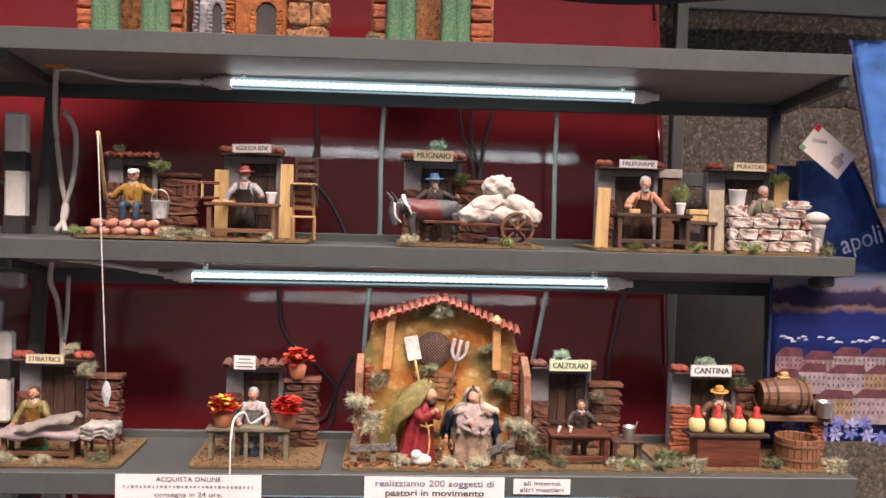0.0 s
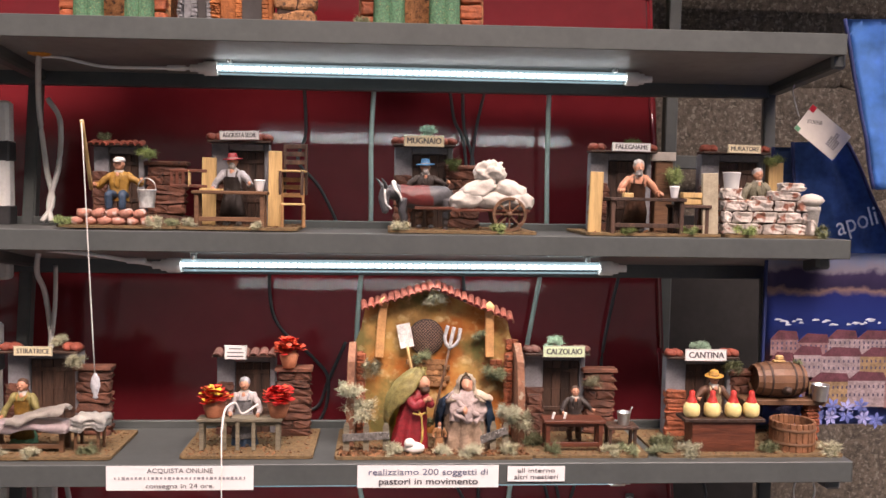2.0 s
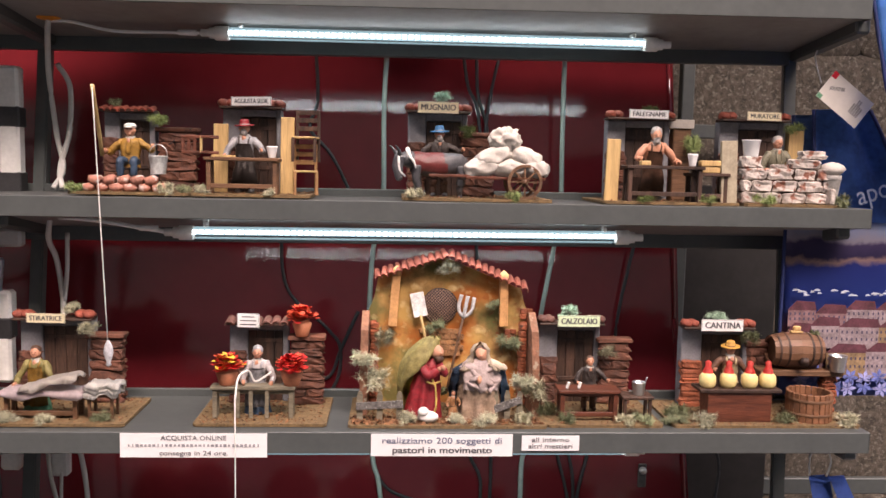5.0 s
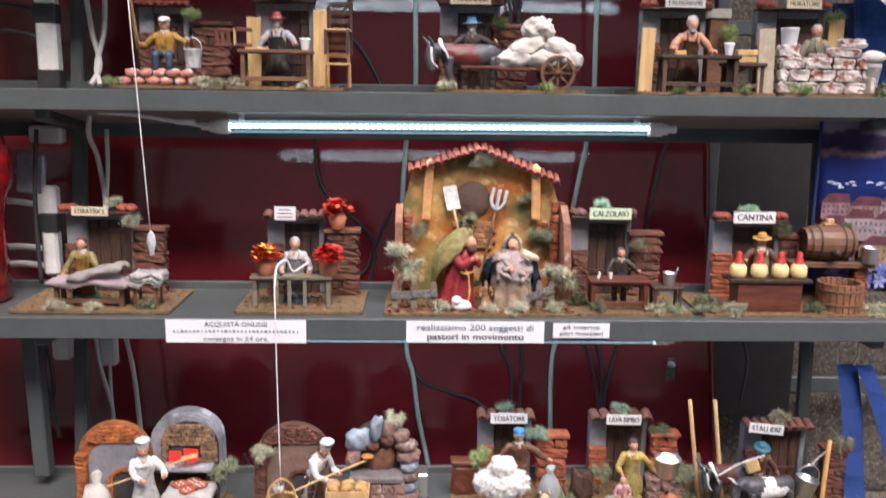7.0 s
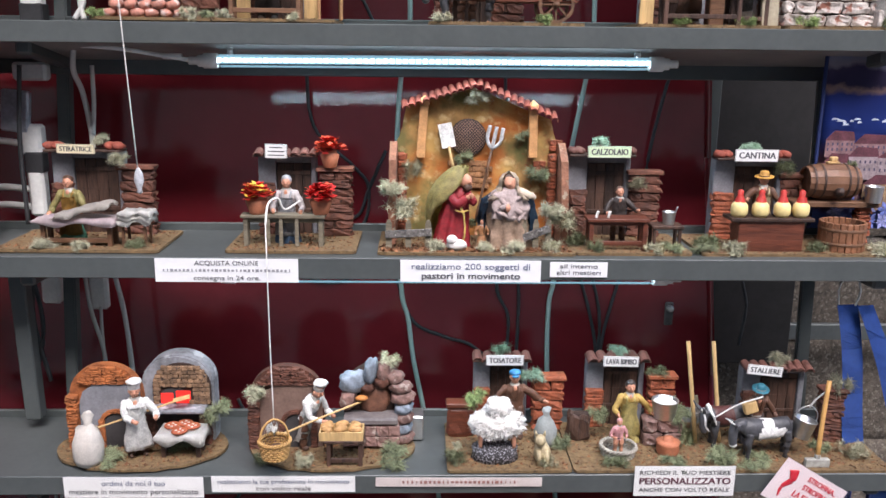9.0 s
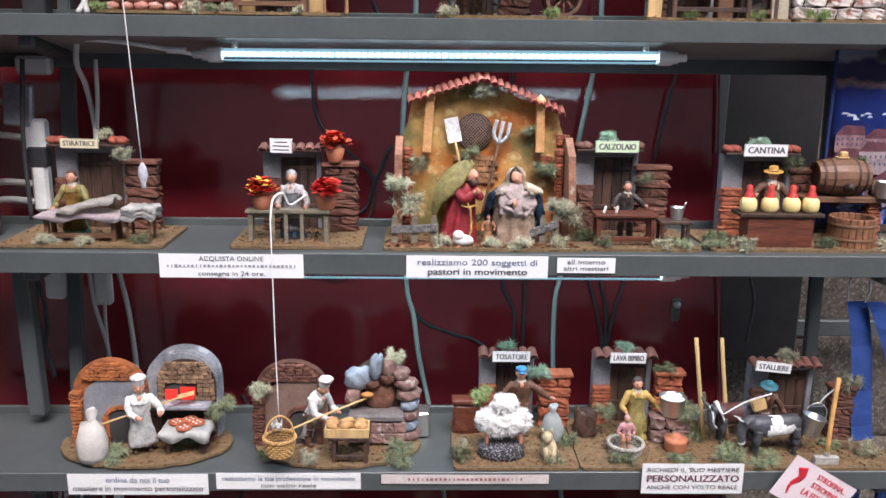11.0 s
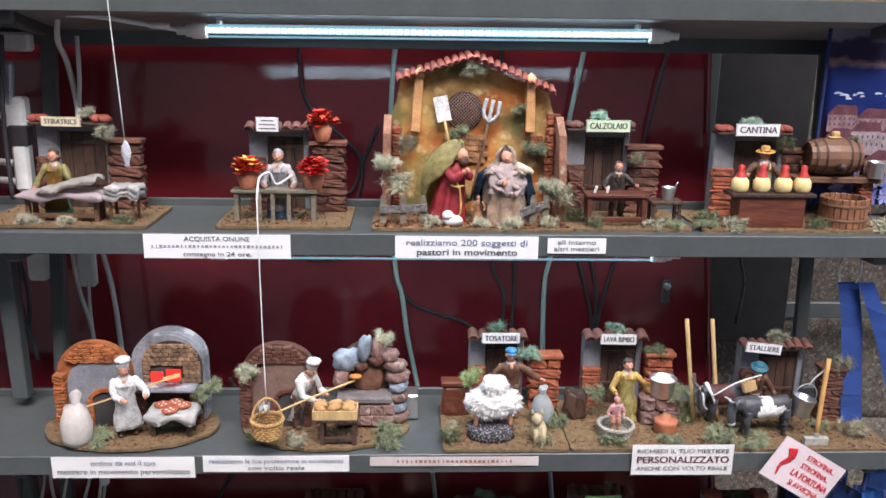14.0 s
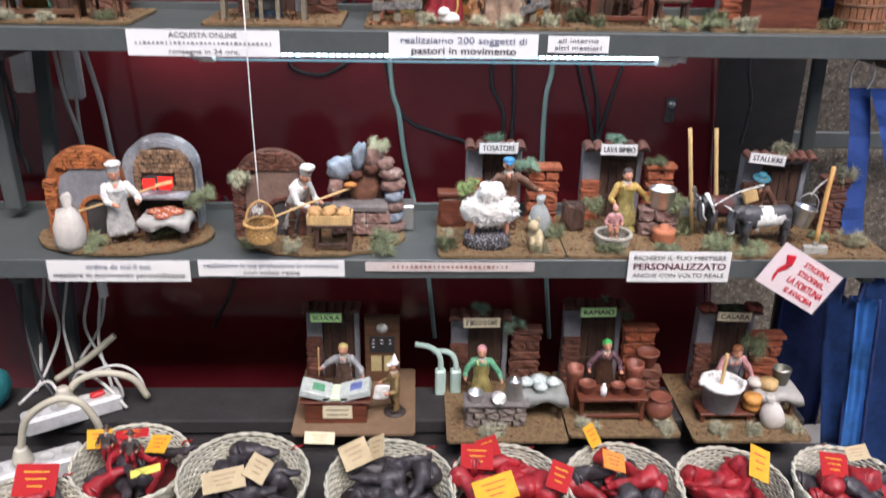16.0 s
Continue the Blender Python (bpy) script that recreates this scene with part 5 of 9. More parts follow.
bottom = plate(-0.405, -0.143, 0.030, 0.225, Z3, strewn=320)
house(-0.300, 0.190, bottom, 0.125, 0.172, "", (0.046, 0.030, -0.016, 0.185, WHITE_CARD, 1.0), TILE_BROWN, roof="tiles", n=7, lines=((0.008, 0.026), (0.0, 0.034), (-0.008, 0.034)), label="miniature flower shop front with brown tiled eave")
pillar(-0.196, 0.180, bottom, 0.070, 0.150, n=8)
figure(-0.290, 0.110, bottom, 0.140, "flower seller figurine with grey cap and pale shawl", tint("pale_shawl_paint", (0.42, 0.38, 0.37)), NAVY, GREY_C, "scarf", apron=GREY_C, skirt=True, cloak=None, arms=((-0.16, -0.28, 0.52), (0.22, -0.22, 0.50)))
table(-0.293, 0.080, bottom, 0.170, 0.035, 0.066, WOOD_GREY, label="miniature weathered grey wooden stall table", stretcher=False, apron_h=0.010)
for ox in (-0.030, -0.004, 0.028):
    bm = bmesh.new()
    box(bm, (0, 0, 0.030), (0.008, 0.004, 0.058), 0.0008)
    tagged(part("stall_slat", bm, WOOD_GREY, at=pose(-0.293 + ox, 0.066, bottom)), "weathered grey slat in front of the stall", "slat", "stall slats")
FLOWER = [tint("red_petal", (0.50, 0.015, 0.01), 0.7), tint("orange_red_petal", (0.55, 0.06, 0.02), 0.7), tint("yellow_petal", (0.70, 0.42, 0.05), 0.7)]


def flowers(x, y, z, r, n, mix, label):
    bm = bmesh.new()
    for _ in range(n):
        a, e = random.uniform(0, 6.28), random.uniform(0.0, 1.5)
        c = Vector((math.cos(a) * math.cos(e), math.sin(a) * math.cos(e), math.sin(e) * 0.9)) * r * random.uniform(0.55, 1.0)
        m_ = random.choices((0, 1, 2), mix)[0]
        for p in range(5):
            b = p * 1.256 + random.random()
            d = Vector((math.cos(b), math.sin(b) * 0.8, random.uniform(-0.2, 0.8))).normalized() * r * 0.48
            s = d.cross(Vector((0, 0, 1))).normalized() * r * 0.28
            v = [bm.verts.new(q) for q in (c, c + d * 0.6 + s, c + d, c + d * 0.6 - s)]
            bm.faces.new(v).material_index = m_
    return tagged(part("flower_posy", bm, FLOWER, at=pose(x, y, z)), label, "flowers", "flower bunches")


POTS = [(0, 0), (0.60, 0), (0.66, 0.05), (0.98, 0.72), (0.72, 0.84), (0.68, 0.9), (0.86, 1.0), (0.6, 0.98), (0, 0.9)]
for px, pyy, pz, kind in ((-0.346, 0.080, bottom + 0.066, (5, 1, 1)), (-0.217, 0.080, bottom + 0.066, (6, 1, 0)), (-0.206, 0.165, bottom + 0.150, (2, 5, 0))):
    pot(px, pyy, pz, 0.024 if pz < 1.2 else 0.021, 0.038, TERRA, "terracotta pot with paper flowers", "miniature_pot", POTS)
    flowers(px, pyy, pz + 0.034, 0.030, 46, kind, "bunch of red paper flowers in a pot" if kind[0] > 3 else "bunch of red and yellow paper flowers in a pot")
bm = bmesh.new()
tube(bm, [(-0.255, 0.060, 1.205), (-0.285, 0.050, 1.188), (-0.297, 0.040, 1.212), (-0.312, 0.015, 1.205), (-0.313, -0.015, 1.17)], 0.0022, 8, 0, 6)
tube(bm, [(-0.313, -0.016, 1.172), (-0.306, -0.050, 0.95), (-0.298, -0.082, 0.789)], 0.0012, 6, 0, 3)
tagged(part("basket_string", bm, CLOTH_W), "white string lowered from the flower seller to the basket", "string")

# nativity grotto
bottom = plate(-0.100, 0.300, 0.022, 0.225, Z3, strewn=420)
grotto = thing("nativity_stable", 0.098, 0.19, bottom, "arched painted cork nativity stable with tiled roof", "nativity stable")
grotto.matrix_basis = pose(0.098, 0.19, bottom) @ Matrix.Diagonal((0.925, 1, 0.965, 1))
GROTTO = mat("painted_ochre_plaster", (0.36, 0.20, 0.065), 0.8, 0, 0.45, 22, 0.5, spots=0.42, spot_color=(0.36, 0.115, 0.02))
gn, gl = GROTTO.node_tree.nodes, GROTTO.node_tree.links
gb = gn["Principled BSDF"]
gsrc = gb.inputs["Base Color"].links[0].from_socket
for gs, thr, gc in ((13.0, 0.47, (0.56, 0.34, 0.10)), (9.0, 0.46, (0.46, 0.13, 0.018)), (14.0, 0.50, (0.10, 0.11, 0.03)), (32.0, 0.57, (0.74, 0.56, 0.28)), (48.0, 0.60, (0.26, 0.055, 0.018))):
    gt, gm, gx, gg = gn.new("ShaderNodeTexNoise"), gn.new("ShaderNodeMapRange"), gn.new("ShaderNodeMixRGB"), gn.new("ShaderNodeNewGeometry")
    gt.inputs["Scale"].default_value, gt.inputs["Detail"].default_value = gs, 9
    gm.inputs["From Min"].default_value, gm.inputs["From Max"].default_value, gm.inputs["To Max"].default_value = thr, thr + 0.16, 0.85
    gx.inputs[2].default_value = (*gc, 1)
    gl.new(gg.outputs["Position"], gt.inputs["Vector"])
    gl.new(gt.outputs[0], gm.inputs[0])
    gl.new(gm.outputs[0], gx.inputs[0])
    gl.new(gsrc, gx.inputs[1])
    gsrc = gx.outputs[0]
gl.new(gsrc, gb.inputs["Base Color"])
bm = bmesh.new()
prism(bm, [(-0.175, 0.0), (0.200, 0.0), (0.200, 0.20), (0.185, 0.235), (0.180, 0.262), (0.0, 0.330), (-0.155, 0.290), (-0.165, 0.24), (-0.182, 0.20)], 0.0, 0.014)
part("back_wall", bm, GROTTO, grotto, "ochre, orange and green mottled paint")
for s, x0 in ((-1, -0.160), (1, 0.178)):
    bm = bmesh.new()
    outline = [(0, 0), (0, 0.20), (-0.03, 0.215), (-0.075, 0.18), (-0.095, 0.10), (-0.10, 0.0)]
    a = [bm.verts.new((x0 + s * (0.014 - 0.10 * yy * 0.25), yy, zz)) for yy, zz in outline]
    b = [bm.verts.new((x0 + s * (0.030 - 0.10 * yy * 0.25), yy, zz)) for yy, zz in outline]
    bm.faces.new(a), bm.faces.new(b[::-1])
    for i in range(len(a)):
        bm.faces.new((a[i], b[i], b[(i + 1) % len(a)], a[(i + 1) % len(a)]))
    bmesh.ops.recalc_face_normals(bm, faces=bm.faces[:])
    part("side_wall", bm, mat("worn_terracotta", (0.24, 0.105, 0.06), 0.85, 0, 0.4, 60, 0.6, spots=0.12, spot_color=(0.30, 0.24, 0.17)), grotto)
    for q in range(24):
        piece("brick", stones(BRICK), grotto, pose(x0 + s * (0.008 - 0.006 * (q % 2)), -0.012 - 0.018 * (q % 2), 0.012 + (q // 2) * 0.0155, 0, 0, s * 20) @ Matrix.Diagonal((0.016, 0.016, 0.013, 1)))
bm = bmesh.new()
lathe(bm, [(0, 0), (0.040, 0), (0.042, 0.003), (0, 0.004)], 24, pose(-0.012, -0.002, 0.222, 90, 0, 0), 0)
part("grille_backing", bm, DARK_VOID, grotto)
bm = bmesh.new()
for i in range(-7, 8):
    ln = math.sqrt(max(0.0, 1 - (i / 7.6) ** 2)) * 0.040
    for a_ in (45, -45):
        o = Vector((math.cos(radians(a_ + 90)), 0, math.sin(radians(a_ + 90)))) * i * 0.0053
        d = Vector((math.cos(radians(a_)), 0, math.sin(radians(a_)))) * ln
        tube(bm, [Vector((-0.012, -0.008, 0.222)) + o - d, Vector((-0.012, -0.008, 0.222)) + o + d], 0.0006, 4, 0, 1)
part("round_grille", bm, tint("dull_wire", (0.34, 0.21, 0.16), 0.5), grotto)
GROTTO_BRICK = mat("ochre_painted_brick", (0.30, 0.145, 0.062), 0.8, 0, 0.4, 100, 0.6, spots=0.1, spot_color=(0.07, 0.04, 0.02), rand=0.25)
for q in range(30):
    r_, c_ = divmod(q, 6)
    piece("brick", stones(GROTTO_BRICK), grotto, pose(-0.05 + c_ * 0.016 + (0.008 if r_ % 2 else 0), -0.003, 0.115 + r_ * 0.0125) @ Matrix.Diagonal((0.0155, 0.008, 0.0115, 1)))
for bx, bz, n_ in ((0.148, 0.14, 6), (0.185, 0.20, 4)):
    for q in range(n_):
        piece("brick", stones(BRICK), grotto, pose(bx + (q % 2) * 0.014, -0.003, bz + (q // 2) * 0.0125) @ Matrix.Diagonal((0.0145, 0.008, 0.0115, 1)))
for bx, bz, hh, ang in ((-0.122, 0.178, 0.115, 4), (0.137, 0.180, 0.105, -1)):
    bm = bmesh.new()
    box(bm, (0, 0, hh / 2), (0.020, 0.016, hh), 0.0015)
    lathe(bm, [(0.011, hh), (0.013, hh + 0.010), (0, hh + 0.022)], 6)
    part("beam_post", bm, mat("orange_pine", (0.62, 0.32, 0.13), 0.55, 0, 0.2, 70, 0.3), grotto, at=pose(bx, -0.014, bz, 0, ang, 0))
for (xa, za), (xb, zb), n_ in (((-0.165, 0.285), (0.005, 0.336), 11), ((0.005, 0.336), (0.192, 0.262), 12)):
    ang = math.degrees(math.atan2(zb - za, xb - xa))
    for i in range(n_):
        t = (i + 0.5) / n_
        piece("roof_tile", tile_mesh(TILE), grotto, pose(xa + (xb - xa) * t, -0.008, za + (zb - za) * t + 0.003, 14, -ang + random.uniform(-6, 6), random.uniform(-5, 5)) @ Matrix.Diagonal((0.0175, 0.055, 0.017, 1)))
for args in ((-0.128, -0.02, 0.135, 0.034, 1), (0.142, -0.02, 0.130, 0.032, 0), (0.010, -0.01, 0.290, 0.030, 1), (-0.155, -0.10, 0.065, 0.040, 1), (-0.165, -0.105, 0.11, 0.030, 1), (0.175, -0.11, 0.045, 0.036, 1), (0.160, -0.12, 0.07, 0.03, 1), (-0.02, -0.01, 0.165, 0.024, 0), (0.11, -0.01, 0.215, 0.022, 0), (-0.075, -0.145, 0.0, 0.026, 1), (0.075, -0.15, 0.0, 0.028, 1), (0.02, -0.15, 0.0, 0.022, 1), (0.155, -0.145, 0.0, 0.026, 1), (-0.01, -0.04, 0.03, 0.02, 0)):
    moss(0.098 + args[0], 0.19 + args[1], bottom + args[2], args[3], args[4])
chips("brown_moss_crumbs", [(-0.095, 0.03), (0.29, 0.03), (0.29, 0.08), (-0.095, 0.08)], bottom, 900, "reddish brown moss crumbs in front of the stable", GRAVEL, 0.006)
MAUVE = mat("mauve_cloth", (0.38, 0.30, 0.28), 0.85, 0, 0.3, 60, 0.5)
TAUPE = mat("taupe_cloth", (0.28, 0.19, 0.13), 0.85, 0, 0.35, 60, 0.6)
CREAM_CLOTH = mat("cream_cloth", (0.50, 0.41, 0.31), 0.85, 0, 0.25, 60, 0.5)


def leaning_figure(x, y, z):
    """A robed figurine that leans forward under a hooded cloak, one mesh."""
    bm = bmesh.new()
    full = 2 * math.pi
    shell(bm, [(0.010, 0.126, 0.020), (0.024, 0.112, 0.014), (0.027, 0.085, 0.006), (0.030, 0.045, 0.0), (0.036, 0.0, -0.002)], 0, full, 40, Matrix(), 1, 1, 0.8, 0.16, 8, 18, 1.0)
    blob(bm, (0.027, -0.010, 0.137), (0.0115, 0.0125, 0.0145), 3, 0.06, 5, 0)
    tube(bm, [(0.031, -0.021, 0.140), (0.033, -0.024, 0.136)], 0.0020, 6, 0, 2, 0.0025)
    blob(bm, (0.029, -0.016, 0.125), (0.0085, 0.008, 0.0095), 2, 0.35, 7, 3)
    blob(bm, (0.022, -0.002, 0.143), (0.0125, 0.012, 0.012), 2, 0.25, 7, 3)
    for pts in ([(-0.004, -0.016, 0.106), (0.008, -0.034, 0.094), (0.026, -0.034, 0.106)], [(0.030, -0.010, 0.108), (0.040, -0.026, 0.098), (0.032, -0.036, 0.110)]):
        tube(bm, pts, 0.0105, 10, 1, 5, 0.007)
        blob(bm, Vector(pts[-1]) + Vector((0.003, -0.004, 0.003)), (0.005, 0.005, 0.006), 2, 0.1, 5, 0)
    tube(bm, [(0.012, -0.030, 0.095), (0.022, -0.033, 0.070), (0.024, -0.036, 0.035), (0.018, -0.036, 0.012)], 0.0022, 6, 4, 6)
    tube(bm, [(0.004, -0.030, 0.082), (0.018, -0.033, 0.078), (0.032, -0.024, 0.080)], 0.0022, 6, 4, 5)
    rows_ = ((0.004, 0.166, 0.020, 350), (0.017, 0.162, 0.016, 345), (0.027, 0.148, 0.006, 318), (0.034, 0.130, -0.003, 296), (0.038, 0.108, -0.011, 272), (0.039, 0.082, -0.015, 242), (0.037, 0.054, -0.016, 222), (0.035, 0.026, -0.014, 210), (0.032, 0.006, -0.012, 205))
    ts = np.linspace(0, len(rows_) - 1, 26)
    grid = []
    for t in ts:
        r, zz, cx, a1 = [float(np.interp(t, range(len(rows_)), [q[k] for q in rows_])) for k in range(4)]
        grid.append([bm.verts.new((cx + r * (1 + 0.07 * math.sin(6 * a + 0.5 * t)) * math.cos(a), 0.006 + 0.85 * r * math.sin(a), zz + 0.003 * math.sin(5 * a))) for a in np.linspace(radians(20), radians(a1), 26)])
    faces = []
    for p, q in zip(grid, grid[1:]):
        for k in range(25):
            f = bm.faces.new((p[k], q[k], q[k + 1], p[k + 1]))
            f.material_index, f.smooth = 2, True
            faces.append(f)
    bmesh.ops.solidify(bm, geom=faces, thickness=0.0022)
    for v in bm.verts:
        v.co += 0.0022 * noise.noise_vector(v.co * 60) + 0.001 * noise.noise_vector(v.co * 150)
    ob = part("figurine", bm, [SKIN, RED_C, OLIVE_C, HAIR_C, tint("gold_cord_paint", (0.50, 0.33, 0.09))], at=pose(x, y, z))
    return tagged(ob, "bearded figurine in red robe under an olive hooded cloak", "figurine", "craft figurines")


def veiled_figure(x, y, z):
    """A kneeling figurine wrapped in a veil, a creased robe and a mantle, one mesh."""
    bm = bmesh.new()
    full = 2 * math.pi
    shell(bm, [(0.030, 0.100), (0.037, 0.080), (0.041, 0.055), (0.045, 0.025), (0.050, 0.0)], 0, full, 44, Matrix(), 2, 1, 0.78, 0.17, 9, 18, 2.0)
    shell(bm, [(0.014, 0.126), (0.030, 0.118), (0.040, 0.100), (0.042, 0.082), (0.036, 0.062)], 0, full, 40, pose(0, -0.006, 0), 1, 1, 0.78, 0.24, 7, 18, 4.0)
    for pts in ([(-0.028, -0.018, 0.112), (-0.006, -0.034, 0.094), (0.026, -0.032, 0.074)], [(0.028, -0.016, 0.110), (0.008, -0.034, 0.100), (-0.018, -0.036, 0.084)], [(-0.036, -0.012, 0.098), (-0.016, -0.035, 0.076), (0.012, -0.037, 0.064)], [(0.038, -0.010, 0.096), (0.032, -0.026, 0.078), (0.018, -0.036, 0.060)]):
        tube(bm, pts, 0.0065, 8, 1, 5, 0.004)
    blob(bm, (-0.004, -0.040, 0.088), (0.006, 0.005, 0.007), 2, 0.1, 5, 0)
    shell(bm, [(0.034, 0.112), (0.050, 0.098), (0.056, 0.075), (0.054, 0.045), (0.050, 0.014)], radians(-38), radians(218), 34, pose(0, 0.004, 0), 3, 1.04, 0.75, 0.14, 8, 16, 1.5, 0.0025)
    blob(bm, (0.001, -0.014, 0.134), (0.0115, 0.0125, 0.0145), 3, 0.05, 5, 0)
    tube(bm, [(0.0, -0.0265, 0.136), (0.0, -0.029, 0.132)], 0.0018, 6, 0, 2, 0.0024)
    blob(bm, (0.001, -0.008, 0.141), (0.0135, 0.0125, 0.012), 2, 0.15, 6, 4)
    shell(bm, [(0.003, 0.156), (0.014, 0.152), (0.0195, 0.140), (0.0215, 0.126), (0.030, 0.114), (0.043, 0.102)], radians(-52), radians(232), 32, pose(0, -0.004, 0), 5, 1, 0.95, 0.11, 6, 16, 3.0, 0.002)
    tube(bm, [(0.022, -0.014, 0.116), (0.038, -0.020, 0.112), (0.052, -0.012, 0.104)], 0.010, 8, 5, 5, 0.006)
    for v in bm.verts:
        v.co += 0.0042 * noise.noise_vector(v.co * 75) + 0.0018 * noise.noise_vector(v.co * 150)
    ob = part("figurine", bm, [SKIN, MAUVE, TAUPE, NAVY, HAIR_C, CREAM_CLOTH], at=pose(x, y, z))
    return tagged(ob, "kneeling figurine in cream veil, taupe robe and dark blue mantle", "figurine", "craft figurines")


leaning_figure(0.052, 0.086, bottom)
veiled_figure(0.166, 0.088, bottom)
figure(0.112, 0.070, bottom, 0.060, "small kneeling figurine in brown", tint("tan_paint", (0.30, 0.14, 0.06)), tint("tan_paint", (0.30, 0.14, 0.06)), None, "none", hair=HAIR_C, skirt=True)
bm = bmesh.new()
blob(bm, (0, 0, 0.012), (0.022, 0.014, 0.012), 2, 0.15, 8)
blob(bm, (-0.010, -0.006, 0.024), (0.012, 0.010, 0.010), 2, 0.1, 6)
tagged(part("animal_figurine", bm, FLEECE, at=pose(0.060, 0.045, bottom)), "small white lying lamb figurine", "animal figurine", "animal figurines")


def fence(x, y, z, w, h, rz, ry=0.0):
    ob = thing("miniature_fence", x, y, z, "miniature weathered grey wooden fence piece", "fence", "miniature fences")
    ob.matrix_basis = pose(x, y, z, 0, 0, rz)
    for i in range(3):
        bm = bmesh.new()
        xx = (i - 1) * w * 0.42
        prism(bm, [(xx - 0.006, 0), (xx + 0.006, 0), (xx + 0.006, h * 0.85), (xx + 0.003, h), (xx - 0.003, h), (xx - 0.006, h * 0.85)], 0, 0.004)
        part("picket", bm, WOOD_GREY, ob)
    bm = bmesh.new()
    box(bm, (0, -0.003, h * 0.55), (w, 0.004, h * 0.26), 0.0008, (0, ry, 0))
    part("rail", bm, mat("grey_board", (0.13, 0.12, 0.11), 0.8, 0, 0.6, 200, 0.6, spots=0.2, spot_color=(0.34, 0.33, 0.31)), ob)


fence(-0.038, 0.055, bottom, 0.095, 0.060, 0, -3), fence(0.222, 0.060, bottom, 0.060, 0.062, -6, -22)
shovel = thing("miniature_shovel", 0.062, 0.150, bottom + 0.115, "miniature white baker's shovel leaning on the stable wall", "shovel")
shovel.matrix_basis = pose(0.065, 0.155, bottom + 0.105, -8, -12, 0)
bm = bmesh.new()
box(bm, (0, 0, 0.118), (0.030, 0.003, 0.052), 0.001)
part("blade", bm, WHITE_C, shovel)
bm = bmesh.new()
tube(bm, [(0, 0, 0.0), (0, 0, 0.05), (0, 0, 0.095)], 0.0028, 8, 0, 2)
part("handle", bm, WOOD_PALE, shovel)
fork = thing("miniature_pitchfork", 0.105, 0.145, bottom + 0.03, "miniature grey pitchfork with wooden handle leaning on the wall", "pitchfork")
fork.matrix_basis = pose(0.102, 0.150, bottom + 0.03, -6, 12, 0)
bm = bmesh.new()
tube(bm, [(0, 0, 0), (0, 0, 0.08), (0, 0, 0.165)], 0.003, 8, 0, 2)
part("handle", bm, WOOD_BROWN, fork)
bm = bmesh.new()
tube(bm, [(-0.014, 0, 0.215), (-0.014, 0, 0.185), (0, 0, 0.170), (0.014, 0, 0.185), (0.014, 0, 0.215)], 0.0042, 6, 0, 5)
tube(bm, [(0, 0, 0.165), (0, 0, 0.19), (0, 0, 0.215)], 0.0042, 6, 0, 2)
part("tines", bm, tint("pale_tine_paint", (0.46, 0.46, 0.46)), fork)

bottom = plate(0.300, 0.540, 0.030, 0.220, Z3, strewn=260)
house(0.375, 0.195, bottom, 0.135, 0.178, "CALZOLAIO", (0.092, 0.025, 0.010, 0.190, PALE_GREEN_CARD, 0), TILE_BROWN, label="miniature cobbler's house front with dark plank door")
pillar(0.473, 0.195, bottom, 0.068, 0.148, n=7), pillar(0.322, 0.160, bottom, 0.032, 0.095, n=5, cap=False)
figure(0.405, 0.125, bottom + 0.004, 0.118, "small cobbler figurine in dark jacket", DARK_C, BROWN_C, None, "none", hair=HAIR_C, arms=((-0.24, -0.2, 0.55), (0.30, -0.2, 0.60)))
table(0.390, 0.075, bottom, 0.128, 0.05, 0.066, WOOD_RED, label="miniature red-brown cobbler's bench", apron_h=0.008)
table(0.495, 0.085, bottom, 0.066, 0.045, 0.050, DOOR, label="miniature small dark stool", stretcher=False)
pail(0.500, 0.082, bottom + 0.050, 0.014, 0.026, ALU, "miniature tin mug with stirring spoon", handle=False)
rod(0.505, 0.082, bottom + 0.055, 0.516, 0.078, bottom + 0.088, 0.0015, ALU, "miniature_spoon", "tiny metal spoon standing in the mug", "spoon")
for ox in (-0.045, -0.020):
    rod(0.390 + ox, 0.065, bottom + 0.066, 0.392 + ox * 0.95, 0.065, bottom + 0.080, 0.003, CLOTH_W, "miniature_candle", "tiny white candle stub on the bench", "candle")
moss(0.345, 0.045, bottom, 0.024, 0), moss(0.460, 0.045, bottom, 0.026, 1, 0.8), moss(0.505, 0.050, bottom, 0.028, 0, 0.9), moss(0.452, 0.165, bottom + 0.110, 0.024, 1, 1.2), moss(0.375, 0.19, bottom + 0.198, 0.024, 2), moss(0.31, 0.10, bottom, 0.03, 0)

bottom = plate(0.560, 0.955, 0.030, 0.220, Z3, strewn=420)
house(0.695, 0.175, bottom, 0.150, 0.176, "CANTINA", (0.092, 0.026, -0.003, 0.188, WHITE_CARD, 0), TILE, brick=BRICK, label="miniature wine cellar front with dark door")
pillar(0.795, 0.190, bottom, 0.060, 0.145, n=6)
figure(0.708, 0.125, bottom + 0.012, 0.142, "innkeeper figurine with straw hat and brown jacket", BROWN_C, DARK_C, STRAW_C, "brim", apron=tint("buff_shirt_paint", (0.42, 0.34, 0.2)), hair=HAIR_C, arms=((-0.28, -0.15, 0.62), (0.30, -0.15, 0.50)))
counter = thing("miniature_counter", 0.705, 0.075, bottom, "miniature red-brown wooden wine counter", "counter")
bm = bmesh.new()
box(bm, (0, 0, 0.032), (0.135, 0.045, 0.064), 0.001)
part("front", bm, WOOD_RED, counter)
bm = bmesh.new()
